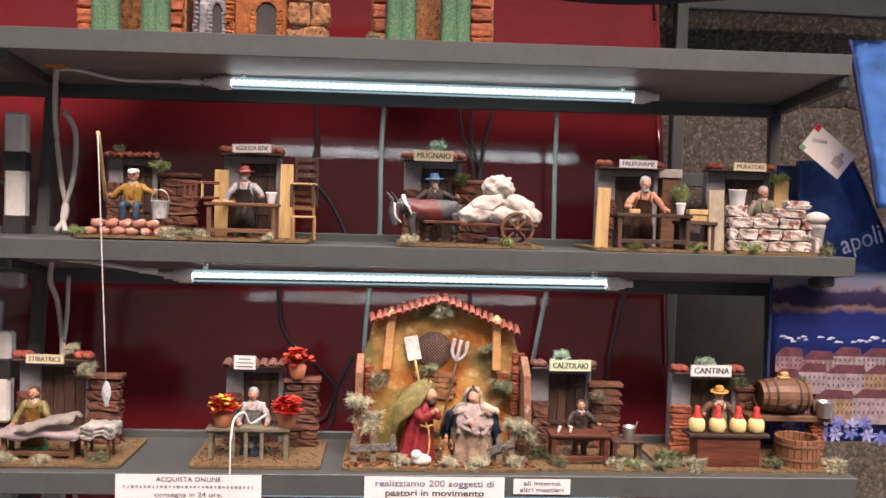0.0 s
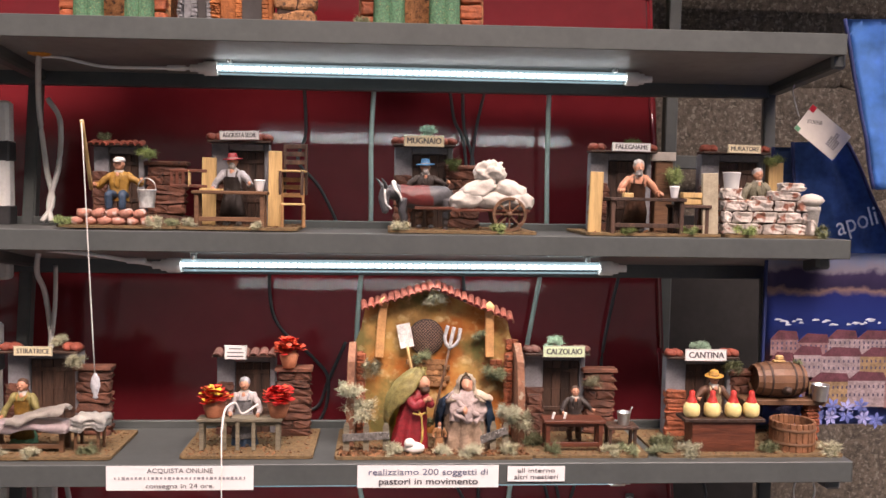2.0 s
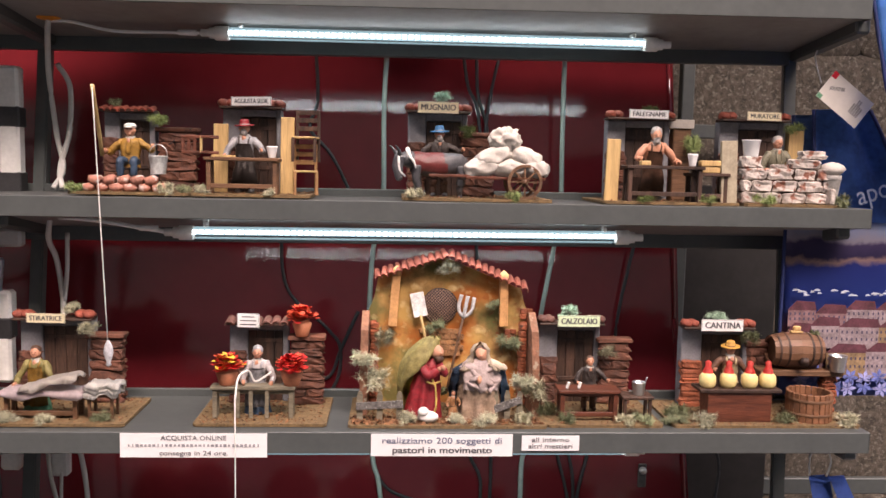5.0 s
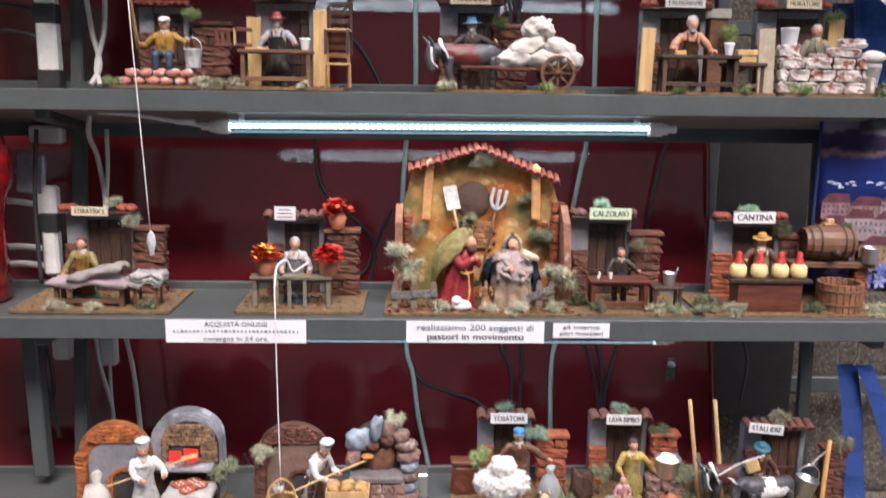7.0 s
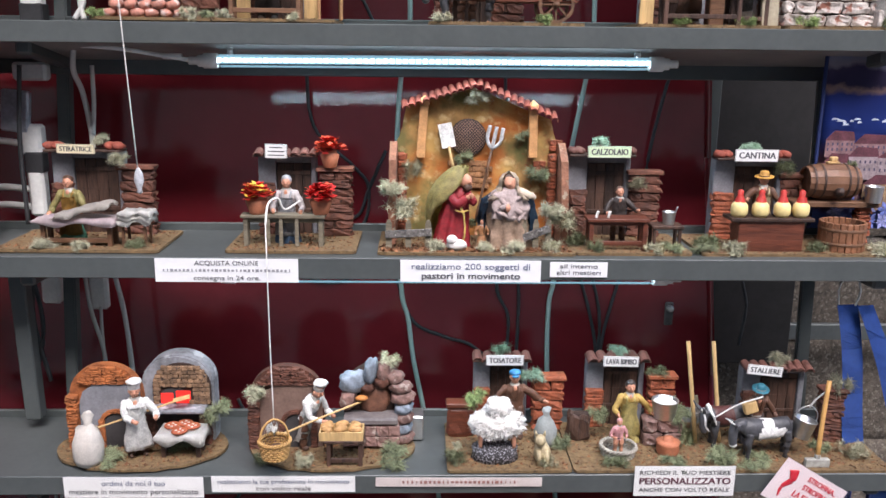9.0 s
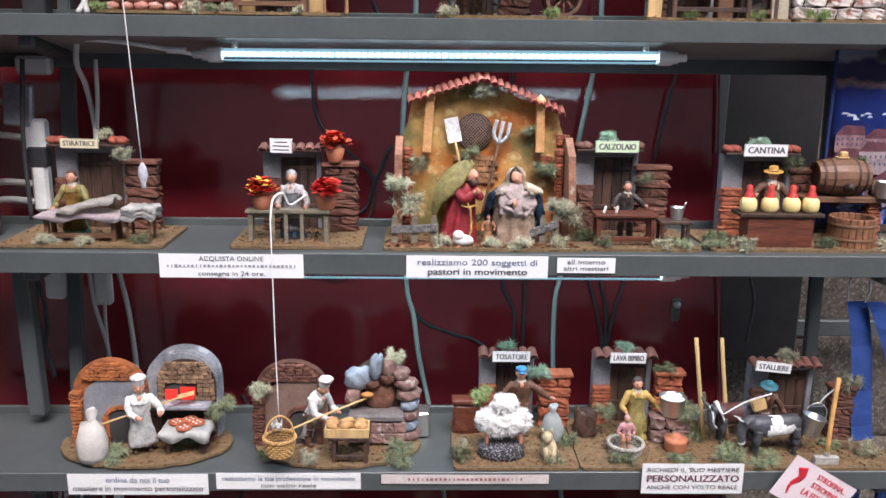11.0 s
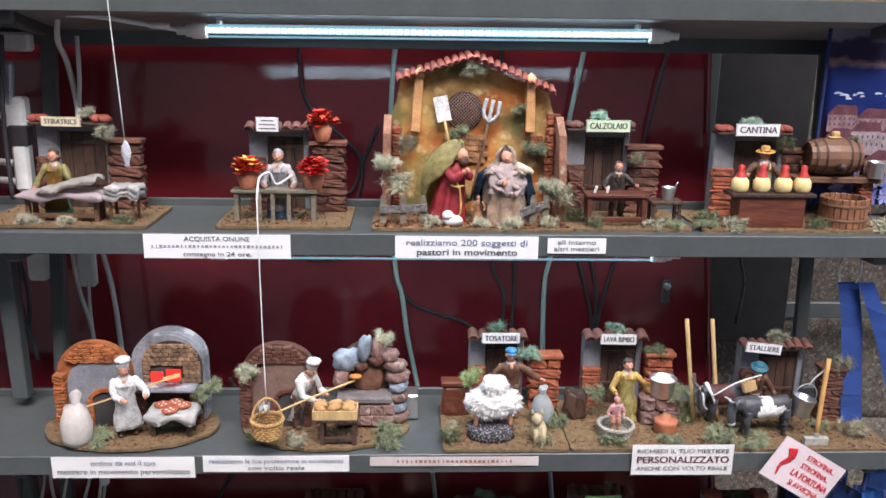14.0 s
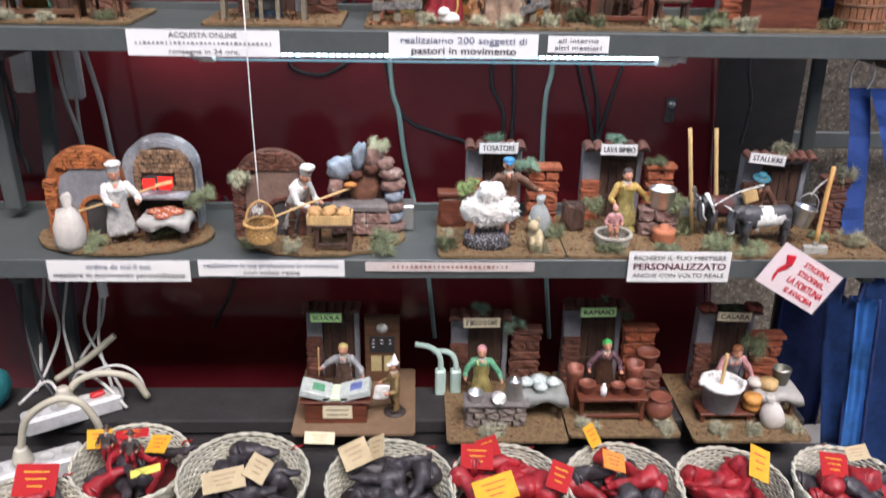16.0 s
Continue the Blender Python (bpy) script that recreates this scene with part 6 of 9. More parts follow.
box(bm, (0, 0, 0.067), (0.172, 0.056, 0.007), 0.001)
part("top", bm, DOOR, counter)
STRAWY = mat("pale_yellow_enamel", (0.78, 0.62, 0.27), 0.35, 0, 0.08, 60, 0.08)
for bx in (0.640, 0.684, 0.729, 0.768):
    flask = thing("wine_flask", bx, 0.068, bottom + 0.0706, "round pale yellow wine flask with red stopper", "flask", "wine flasks")
    bm = bmesh.new()
    lathe(bm, [(0, 0), (0.012, 0), (0.0165, 0.006), (0.0172, 0.014), (0.0165, 0.024), (0.011, 0.031), (0, 0.032)], 16)
    part("flask_body", bm, STRAWY, flask)
    bm = bmesh.new()
    lathe(bm, [(0.0115, 0.030), (0.009, 0.038), (0.006, 0.044), (0.0065, 0.053), (0.003, 0.056), (0, 0.056)], 12)
    part("stopper", bm, tint("red_wax", (0.45, 0.03, 0.02), 0.45), flask)
bm = bmesh.new()
box(bm, (0, 0, 0.0), (0.185, 0.06, 0.012), 0.0015, jitter=0.0004)
tagged(part("cellar_shelf", bm, WOOD_BROWN, at=pose(0.868, 0.150, bottom + 0.087)), "thick brown wooden shelf carrying the barrel", "shelf")
for px in (0.955 - 0.018, 0.792):
    pillar(px, 0.145, bottom, 0.032, 0.081, n=5, cap=False, material=BRICK)
barrel = thing("miniature_barrel", 0.862, 0.150, bottom + 0.094, "miniature brown wooden wine barrel with tap", "barrel")
for k in range(16):
    bm = bmesh.new()
    a0, a1 = 2 * math.pi * k / 16, 2 * math.pi * (k + 0.96) / 16
    prof = [(-0.055, 0.031), (-0.03, 0.037), (0, 0.0395), (0.03, 0.037), (0.055, 0.031)]
    rows_ = [[bm.verts.new((xx, rr * q * math.sin(a_), 0.0395 + rr * q * math.cos(a_))) for a_, q in ((a0, 1), (a1, 1), (a1, 0.86), (a0, 0.86))] for xx, rr in prof]
    for r0, r1 in zip(rows_, rows_[1:]):
        for j in range(4):
            bm.faces.new((r0[j], r0[(j + 1) % 4], r1[(j + 1) % 4], r1[j]))
    bm.faces.new(rows_[0]), bm.faces.new(rows_[-1][::-1])
    bmesh.ops.recalc_face_normals(bm, faces=bm.faces[:])
    part("stave", bm, mat("barrel_wood", (0.17, 0.082, 0.044), 0.55, 0, 0.2, 70, 0.3, rand=0.12), barrel)
for xx in (-0.048, 0.045):
    bm = bmesh.new()
    lathe(bm, [(0, xx), (0.030, xx), (0.030, xx + 0.003), (0, xx + 0.003)], 18, pose(0, 0, 0.0395, 0, 90, 0))
    part("barrel_head", bm, WOOD_BROWN, barrel)
for xx, rr in ((-0.044, 0.0348), (-0.026, 0.0382), (0.026, 0.0382), (0.044, 0.0348)):
    bm = bmesh.new()
    lathe(bm, [(rr, -0.0025), (rr + 0.0012, 0), (rr, 0.0025)], 28, pose(xx, 0, 0.0395, 0, 90, 0))
    part("hoop", bm, DOOR, barrel)
bm = bmesh.new()
lathe(bm, [(0, 0), (0.009, 0), (0.010, 0.010), (0.006, 0.02), (0, 0.02)], 10, pose(0.002, -0.036, 0.018, 60, 0, 0))
part("tap", bm, DOOR, barrel)
bm = bmesh.new()
box(bm, (0, 0, 0.006), (0.026, 0.02, 0.004), 0.001), box(bm, (0.002, 0, 0.013), (0.016, 0.014, 0.010), 0.002)
tagged(part("wood_offcut", bm, WOOD_PALE, at=pose(0.862, 0.15, bottom + 0.094 + 0.074)), "small wood block and cork on top of the barrel", "wood piece")
pail(0.945, 0.120, bottom + 0.093, 0.0185, 0.034, ALU, "miniature shiny tin mug", handle=False)
tub = thing("wooden_tub", 0.868, 0.085, bottom, "brown wooden grape tub of upright staves with hoops", "tub")
for k in range(22):
    a_ = 2 * math.pi * k / 22
    bm = bmesh.new()
    box(bm, (0, 0, 0.030), (0.0115, 0.006, 0.060), 0.0012, jitter=0.0005)
    part("stave", bm, mat("tub_wood", (0.20, 0.085, 0.040), 0.6, 0, 0.3, 80, 0.4, rand=0.2), tub, at=pose(0.043 * math.cos(a_), 0.043 * math.sin(a_), 0, 0, 0, math.degrees(a_) + 90))
for zz in (0.016, 0.045):
    bm = bmesh.new()
    lathe(bm, [(0.0455, zz - 0.004), (0.0485, zz), (0.0455, zz + 0.004)], 26)
    part("hoop", bm, WOOD_BROWN, tub)
bm = bmesh.new()
lathe(bm, [(0, 0.04), (0.040, 0.04), (0.040, 0.0), (0, 0.0)], 20)
part("inside", bm, DARK_VOID, tub)
moss(0.585, 0.090, bottom, 0.032, 0), moss(0.625, 0.045, bottom, 0.030, 1, 0.9), moss(0.568, 0.05, bottom, 0.026, 0, 0.9), moss(0.800, 0.050, bottom, 0.024, 0), moss(0.930, 0.050, bottom, 0.030, 1, 0.9), moss(0.695, 0.175, bottom + 0.196, 0.026, 2, 0.7), moss(0.762, 0.150, bottom + 0.150, 0.028, 0), moss(0.905, 0.15, bottom + 0.165, 0.014, 0)

# ================= fourth shelf (pizza oven, baker, shearer, child washing, stable) =================
Z4 = 0.6725
OVEN_STONE = mat("grey_oven_stone", (0.20, 0.205, 0.22), 0.7, 0, 0.4, 40, 0.5, spots=0.25, spot_color=(0.42, 0.43, 0.45))
OVEN_BRICK = mat("scorched_yellow_brick", (0.21, 0.125, 0.070), 0.8, 0, 0.45, 120, 0.6, spots=0.15, spot_color=(0.05, 0.035, 0.03), rand=0.35)
EMBER = glow("red_ember", (0.80, 0.020, 0.012), 0.55)


def arch(cx, w, h, n=18, base=0.0):
    """Outline of an arch of width w and height h over a base line, in x and z."""
    r = w / 2
    return [(cx - r, base), (cx + r, base)] + [(cx + r * math.cos(a), h - r * 0.86 + r * 0.86 * math.sin(a)) for a in np.linspace(0, math.pi, n)]


bottom = plate(-0.775, -0.420, -0.066, 0.150, Z4, round_=1, strewn=520, label="oval cork base plate strewn with brown chips, on the shelf")
oven = thing("pizza_oven", -0.524, 0.060, bottom, "miniature domed brick pizza oven with glowing mouth", "oven")
bm = bmesh.new()
prism(bm, arch(0, 0.150, 0.196), 0.0, 0.05)
bmesh.ops.bevel(bm, geom=bm.edges[:], offset=0.004, segments=2, affect="EDGES", clamp_overlap=True)
part("dome", bm, OVEN_STONE, oven, "sooty grey stone dome")
bm = bmesh.new()
prism(bm, arch(0.010, 0.122, 0.180, base=0.085), -0.004, 0.0)
part("front_face", bm, MORTAR, oven)
for r_ in range(9):
    zz = 0.090 + r_ * 0.0095
    half = 0.059 * math.sqrt(max(0.05, 1 - max(0, (zz - 0.126) / 0.056) ** 2))
    x = 0.010 - half
    while x < 0.010 + half - 0.004:
        ww = min(random.uniform(0.010, 0.016), 0.010 + half - x)
        if not (abs(x + ww / 2 + 0.006) < 0.034 and zz < 0.122):
            piece("brick", stones(OVEN_BRICK), oven, pose(x + ww / 2, -0.006, zz + 0.004) @ Matrix.Diagonal((ww * 0.90, 0.008, 0.0082, 1)))
        x += ww
bm = bmesh.new()
prism(bm, arch(-0.006, 0.064, 0.126, base=0.090), -0.0055, -0.0042)
part("mouth", bm, DARK_VOID, oven, "dark oven mouth")
for sx, ww, hh in ((-0.021, 0.026, 0.022), (0.013, 0.030, 0.027)):
    bm = bmesh.new()
    box(bm, (sx, -0.0062, 0.091 + hh / 2), (ww, 0.002, hh), 0.0008, jitter=0.001)
    part("ember_pane", bm, EMBER, oven, "glowing red ember")
bm = bmesh.new()
box(bm, (0, -0.014, 0.084), (0.125, 0.050, 0.010), 0.003)
part("hearth_slab", bm, OVEN_STONE, oven)
for sx in (-1, 1):
    for q in range(5):
        piece("brick", stones(BRICK_DARK), oven, pose(sx * 0.058, -0.006, 0.008 + q * 0.015) @ Matrix.Diagonal((0.022, 0.03, 0.0145, 1)))
bm = bmesh.new()
box(bm, (0, -0.002, 0.04), (0.10, 0.003, 0.078))
part("wood_store", bm, DARK_VOID, oven)


def ruin(xc, y, z, w, h, plaster, edge, label):
    """A rounded broken wall: plaster face, courses of thin brick along the crown and the open edge, and a dark doorway."""
    ob = thing("miniature_wall_arch", xc, y, z, label, "wall", "arched wall pieces")
    top = [(-w / 2, 0), (w / 2, 0)] + [(w / 2 * math.cos(a), h * 0.56 + h * 0.44 * math.sin(a) ** 0.8) for a in np.linspace(0.05, math.pi - 0.05, 18)]
    bm = bmesh.new()
    prism(bm, top, 0.006, 0.026)
    part("core", bm, edge, ob)
    bm = bmesh.new()
    prism(bm, [(-w * 0.36, 0.0), (w * 0.48, 0.0), (w * 0.48, h * 0.78), (w * 0.10, h * 0.79), (-w * 0.16, h * 0.76), (-w * 0.30, h * 0.68), (-w * 0.36, h * 0.54)], 0.0, 0.008)
    part("plaster_face", bm, plaster, ob)
    bm = bmesh.new()
    prism(bm, arch(w * 0.16, w * 0.36, h * 0.42), -0.003, 0.0)
    part("doorway", bm, DARK_VOID, ob, "dark doorway")
    for r_ in range(5):
        zz = h * (0.795 + 0.042 * r_)
        lim = 0.46 * w * math.sqrt(max(0.03, 1 - ((zz - h * 0.56) / (h * 0.44)) ** 2))
        xx = -lim + random.uniform(0, 0.006)
        while xx < min(lim, w * 0.45) - 0.004:
            ww = min(random.uniform(0.012, 0.026), lim - xx)
            piece("brick", stones(edge), ob, pose(xx + ww / 2, 0.003, zz, 0, random.uniform(-7, 7) - 40 * (xx / w) * 0.3, 0) @ Matrix.Diagonal((ww * 0.93, 0.014, h * 0.036, 1)))
            xx += ww
    for q in range(15):
        piece("brick", stones(edge), ob, pose(-w * 0.44 + random.uniform(-0.0015, 0.0015), 0.004, h * (0.022 + q * 0.043), 0, random.uniform(-8, 8), 0) @ Matrix.Diagonal((w * 0.15, 0.034, h * 0.040, 1)))
    for sx in (-0.06, 0.37):
        for q in range(9):
            piece("brick", stones(edge), ob, pose(w * sx, -0.003, h * (0.02 + q * 0.038), 0, random.uniform(-6, 6), 0) @ Matrix.Diagonal((0.013, 0.009, h * 0.034, 1)))
    for q in range(6):
        a = math.pi * (q + 0.5) / 6
        piece("brick", stones(edge), ob, pose(w * 0.16 - w * 0.20 * math.cos(a), -0.003, h * (0.35 + 0.10 * math.sin(a)), 0, -60 + 24 * q, 0) @ Matrix.Diagonal((0.016, 0.009, h * 0.045, 1)))
    return ob


ORANGE = mat("orange_brick_crumble", (0.32, 0.10, 0.028), 0.85, 0, 0.4, 90, 0.7, rand=0.2)
ruin(-0.668, 0.035, bottom, 0.150, 0.182, PLASTER, ORANGE, "rounded miniature wall with grey plaster and orange brick edge")
figure(-0.594, 0.000, bottom, 0.158, "pizza maker figurine in white apron and chef's hat", WHITE_C, BROWN_C, WHITE_C, "chef", apron=WHITE_C, hair=HAIR_C, turn=20, arms=((-0.02, -0.24, 0.56), (0.24, -0.16, 0.56)))
peel = thing("bread_peel", -0.62, -0.02, bottom + 0.082, "pale wooden bread peel reaching into the oven", "peel")
bm = bmesh.new()
tube(bm, [(-0.055, -0.012, -0.012), (0.03, 0.02, 0.008), (0.10, 0.045, 0.026)], 0.0022, 8, 0, 3)
part("handle", bm, WOOD_PALE, peel)
bm = bmesh.new()
box(bm, (0.112, 0.049, 0.030), (0.034, 0.02, 0.002), 0.0006, (0, -10, 15))
part("blade", bm, WOOD_PALE, peel)
table(-0.503, 0.005, bottom, 0.088, 0.05, 0.052, DOOR, label="miniature dark table with a white cloth", stretcher=False)
drape(-0.503, 0.003, bottom + 0.0555, 0.112, 0.072, 0.018, CLOTH_W, "white tablecloth on the pizza table", amp=0.002)
for ox, oy in ((-0.022, 0.008), (0.020, 0.006), (0.0, -0.018), (0.002, 0.020)):
    pz = thing("pizza", -0.503 + ox, 0.003 + oy, bottom + 0.058, "tiny red pizza with white cheese on the cloth", "pizza", "tiny pizzas")
    bm = bmesh.new()
    lathe(bm, [(0, 0), (0.015, 0), (0.0165, 0.002), (0.015, 0.0042), (0.013, 0.003), (0, 0.003)], 16)
    part("crust", bm, tint("pizza_crust", (0.36, 0.09, 0.035), 0.6), pz)
    for q in range(4):
        bm = bmesh.new()
        blob(bm, (0.007 * math.cos(q * 1.6), 0.007 * math.sin(q * 1.6), 0.0034), (0.003, 0.003, 0.0014), 1)
        part("cheese", bm, WHITE_C, pz)
sack(-0.681, -0.040, bottom, 0.030, 0.112, SACK, "large white tied flour sack", (0, 3, 0))
moss(-0.640, -0.040, bottom, 0.032, 0), moss(-0.440, 0.040, bottom + 0.070, 0.034, 0), moss(-0.52, 0.03, bottom, 0.03, 0, 0.6)

bottom = plate(-0.372, -0.022, -0.066, 0.150, Z4, round_=1, strewn=520, label="oval cork base plate strewn with brown chips, on the shelf")
BROWN_PLASTER = mat("brown_plaster", (0.17, 0.105, 0.08), 0.9, 0, 0.2, 60, 0.3)
ruin(-0.292, 0.035, bottom, 0.155, 0.180, BROWN_PLASTER, BRICK_DARK, "rounded miniature wall with brown plaster and dark brick edge")
hearth = thing("stone_oven", -0.108, 0.065, bottom, "miniature stone bread oven with arched mouth", "oven")
bm = bmesh.new()
prism(bm, arch(0, 0.125, 0.165), 0.0, 0.045)
part("core", bm, MORTAR, hearth)
BLUESTONE = mat("blue_grey_stone", (0.17, 0.20, 0.235), 0.75, 0, 0.35, 60, 0.5, rand=0.2)
PURPLESTONE = mat("purple_brown_stone", (0.20, 0.115, 0.095), 0.75, 0, 0.4, 70, 0.6, spots=0.2, spot_color=(0.36, 0.29, 0.25), rand=0.2)
for sx, sz, w_, h_, m_ in ((-0.045, 0.140, 0.052, 0.042, BLUESTONE), (-0.008, 0.165, 0.026, 0.050, BLUESTONE), (0.020, 0.165, 0.026, 0.040, PURPLESTONE), (0.042, 0.150, 0.036, 0.024, PURPLESTONE), (0.055, 0.128, 0.044, 0.024, PURPLESTONE), (0.060, 0.104, 0.046, 0.024, PURPLESTONE), (0.062, 0.080, 0.036, 0.022, BLUESTONE), (0.060, 0.057, 0.040, 0.022, PURPLESTONE), (0.058, 0.034, 0.040, 0.022, BLUESTONE), (0.060, 0.012, 0.044, 0.022, PURPLESTONE), (-0.056, 0.100, 0.030, 0.040, PURPLESTONE), (0.016, 0.140, 0.032, 0.022, BRICK_DARK), (-0.015, 0.128, 0.030, 0.018, BRICK_DARK)):
    bm = bmesh.new()
    blob(bm, (0, 0, 0), (w_ * 0.53, 0.019, h_ * 0.54), 3, 0.30, 5, 0, 3.2)
    part("stone", bm, m_, hearth, at=pose(sx, -0.006, sz, 0, random.uniform(-14, 14), 0))
bm = bmesh.new()
blob(bm, (0.0, 0.006, 0.098), (0.034, 0.020, 0.036), 3, 0.12, 5, 0, 2.6)
part("mouth", bm, tint("dull_red_clay", (0.17, 0.075, 0.045)), hearth, "domed reddish oven mouth")
bm = bmesh.new()
box(bm, (-0.008, -0.020, 0.064), (0.115, 0.055, 0.014), 0.003, jitter=0.001)
part("hearth_slab", bm, mat("grey_slab", (0.15, 0.13, 0.125), 0.8, 0, 0.3, 60, 0.4), hearth)
for q in range(10):
    piece("stone", stones(PURPLESTONE), hearth, pose(-0.055 + (q % 5) * 0.024, -0.035, 0.018 + (q // 5) * 0.024) @ Matrix.Diagonal((0.024, 0.02, 0.023, 1)))
figure(-0.250, 0.035, bottom, 0.158, "baker figurine bending forward in white smock and cap", WHITE_C, BROWN_C, WHITE_C, "chef", apron=WHITE_C, hair=HAIR_C, turn=55, bend=24, arms=((-0.02, -0.30, 0.60), (0.2, -0.26, 0.56)))
peel = thing("bread_peel", -0.24, -0.01, bottom + 0.075, "pale wooden peel carrying a loaf into the oven", "peel")
bm = bmesh.new()
tube(bm, [(-0.075, -0.035, -0.020), (0.02, 0.01, 0.006), (0.105, 0.05, 0.026)], 0.0024, 8, 0, 3)
part("handle", bm, WOOD_PALE, peel)
bm = bmesh.new()
blob(bm, (0.105, 0.05, 0.034), (0.014, 0.009, 0.006), 2, 0.1, 5)
part("loaf", bm, tint("orange_crust", (0.50, 0.20, 0.05)), peel, "small orange loaf")
table(-0.164, -0.030, bottom, 0.080, 0.055, 0.058, DOOR, label="miniature dark baker's table")
tray = thing("bread_tray", -0.170, -0.034, bottom + 0.0582, "pale wooden tray full of bread loaves", "tray")
bm = bmesh.new()
for c_, s_ in (((0, -0.021, 0.009), (0.088, 0.003, 0.018)), ((0, 0.021, 0.009), (0.088, 0.003, 0.018)), ((-0.0425, 0, 0.009), (0.003, 0.039, 0.018)), ((0.0425, 0, 0.009), (0.003, 0.039, 0.018)), ((0, 0, 0.001), (0.082, 0.039, 0.002))):
    box(bm, c_, s_)
part("box", bm, WOOD_PALE, tray)
for q in range(9):
    bm = bmesh.new()
    blob(bm, (0, 0, 0), (0.015, 0.009, 0.008), 2, 0.12, 5)
    part("loaf", bm, tint("bread_crust", (0.42, 0.23, 0.085), 0.7), tray, at=pose(-0.03 + (q % 3) * 0.029, -0.010 + (q // 3) * 0.011, 0.019 + 0.002 * (q % 2), 0, 0, random.uniform(-60, 60)))
hb = woven(-0.298, -0.082, bottom + 0.036, 0.030, 0.036, STRAW_W, "small straw basket hanging on a string, with bread inside", "hanging_basket", 7, 16, 1.3, True, 0.0016)
bm = bmesh.new()
lathe(bm, [(0, 0), (0.012, 0), (0.016, 0.008), (0.012, 0.014), (0, 0.015)], 12)
tagged(part("small_jar", bm, BROWN_C, at=pose(-0.294, -0.088, bottom + 0.050)), "small brown jar inside the hanging basket", "jar")
drape(-0.303, -0.080, bottom + 0.100, 0.024, 0.02, 0.006, CLOTH_W, "white rag tied at the basket handle", 10, 10, 0.01)
moss(-0.068, -0.035, bottom, 0.040, 0, 1.0), moss(-0.352, 0.028, bottom + 0.115, 0.030, 1), moss(-0.080, 0.055, bottom + 0.175, 0.028, 1), moss(-0.248, -0.050, bottom, 0.026, 1), moss(-0.335, -0.035, bottom, 0.022, 0)
motor = thing("small_motor_box", -0.022, 0.100, Z4 + 0.0005, "small steel motor box behind the stone oven", "motor box")
bm = bmesh.new()
box(bm, (0, 0, 0.028), (0.036, 0.05, 0.056), 0.003)
part("housing", bm, ALU, motor)

bottom = plate(0.044, 0.298, -0.070, 0.155, Z4, strewn=520)
house(0.168, 0.145, bottom, 0.120, 0.160, "TOSATORE", (0.082, 0.024, 0.004, 0.170, WHITE_CARD, 0), TILE_BROWN, roof="tiles", n=6, brick=BRICK, label="miniature shearer's house front with brown tiled eave")
pillar(0.272, 0.130, bottom, 0.068, 0.128, n=5, material=BRICK)
pillar(0.080, 0.095, bottom, 0.062, 0.080, n=1, material=WOOD_RED, label="miniature low plastered wall end")
figure(0.192, 0.080, bottom, 0.158, "shearer figurine in brown coat and blue cap", BROWN_C, BROWN_C, BLUE_C, "cap", hair=HAIR_C, arms=((-0.22, -0.2, 0.62), (0.42, -0.12, 0.58)))
stump = thing("tree_stump", 0.144, -0.012, bottom, "dark wood stump speckled white under the sheep", "stump")
bm = bmesh.new()
lathe(bm, [(0, 0), (0.050, 0), (0.046, 0.014), (0.048, 0.026), (0, 0.027)], 18, None, 0, 1, 0.7)
part("stump_body", bm, mat("speckled_stump", (0.035, 0.032, 0.034), 0.8, 0, 0.4, 260, 0.8, spots=0.48, spot_color=(0.34, 0.33, 0.36)), stump)
bm = bmesh.new()
blob(bm, (0, 0, 0.050), (0.055, 0.029, 0.031), 4, 0.34, 15, 0)
blob(bm, (0.002, -0.006, 0.086), (0.026, 0.020, 0.021), 4, 0.34, 13, 0)
for v in bm.verts:
    v.co += 0.0030 * noise.noise_vector(v.co * 130) + 0.0014 * noise.noise_vector(v.co * 330)
for sx in (-0.032, 0.034):
    for sy in (-0.010, 0.010):
        tube(bm, [(sx, sy, 0.03), (sx * 1.05, sy, 0.014), (sx * 1.05, sy, 0.0)], 0.005, 6, 1, 2, 0.004)
for i_ in range(3200):
    a_, e_ = random.uniform(0, 6.28), math.asin(random.uniform(-0.95, 1))
    d = Vector((math.cos(a_) * math.cos(e_), math.sin(a_) * math.cos(e_), math.sin(e_)))
    low = i_ % 10 < 8
    p = Vector((d.x * 0.050, d.y * 0.025, 0.050 + d.z * 0.027)) if low else Vector((0.002 + d.x * 0.022, -0.006 + d.y * 0.016, 0.086 + d.z * 0.018))
    ln = random.uniform(0.006, 0.012) * (1.3 + 0.9 * noise.noise(p * 70))
    w_ = d.orthogonal().normalized()
    w_.rotate(Euler((random.uniform(0, 6.28), 0, 0)))
    side = w_ * random.uniform(0.0004, 0.0008)
    q = p + d * ln * 0.55 + w_ * 0.002
    r_ = p + d * ln * 0.75 + Vector((random.uniform(-1, 1), random.uniform(-1, 1), random.uniform(-1, 0.6))) * 0.004
    vs = [bm.verts.new(k_) for k_ in (p - side, p + side, q + side, q - side, r_)]
    bm.faces.new((vs[0], vs[1], vs[2], vs[3])), bm.faces.new((vs[3], vs[2], vs[4]))
for sx in (-0.014, 0.016):
    blob(bm, (sx, -0.006, 0.100), (0.009, 0.008, 0.010), 2, 0.3, 8, 0)
tagged(part("animal_figurine", bm, [FLEECE, SKIN], at=pose(0.147, -0.010, bottom + 0.026)), "fluffy white woollen sheep figurine on a stump", "animal figurine", "animal figurines")
bm = bmesh.new()
blob(bm, (0, 0, 0.022), (0.018, 0.016, 0.024), 2, 0.15, 6)
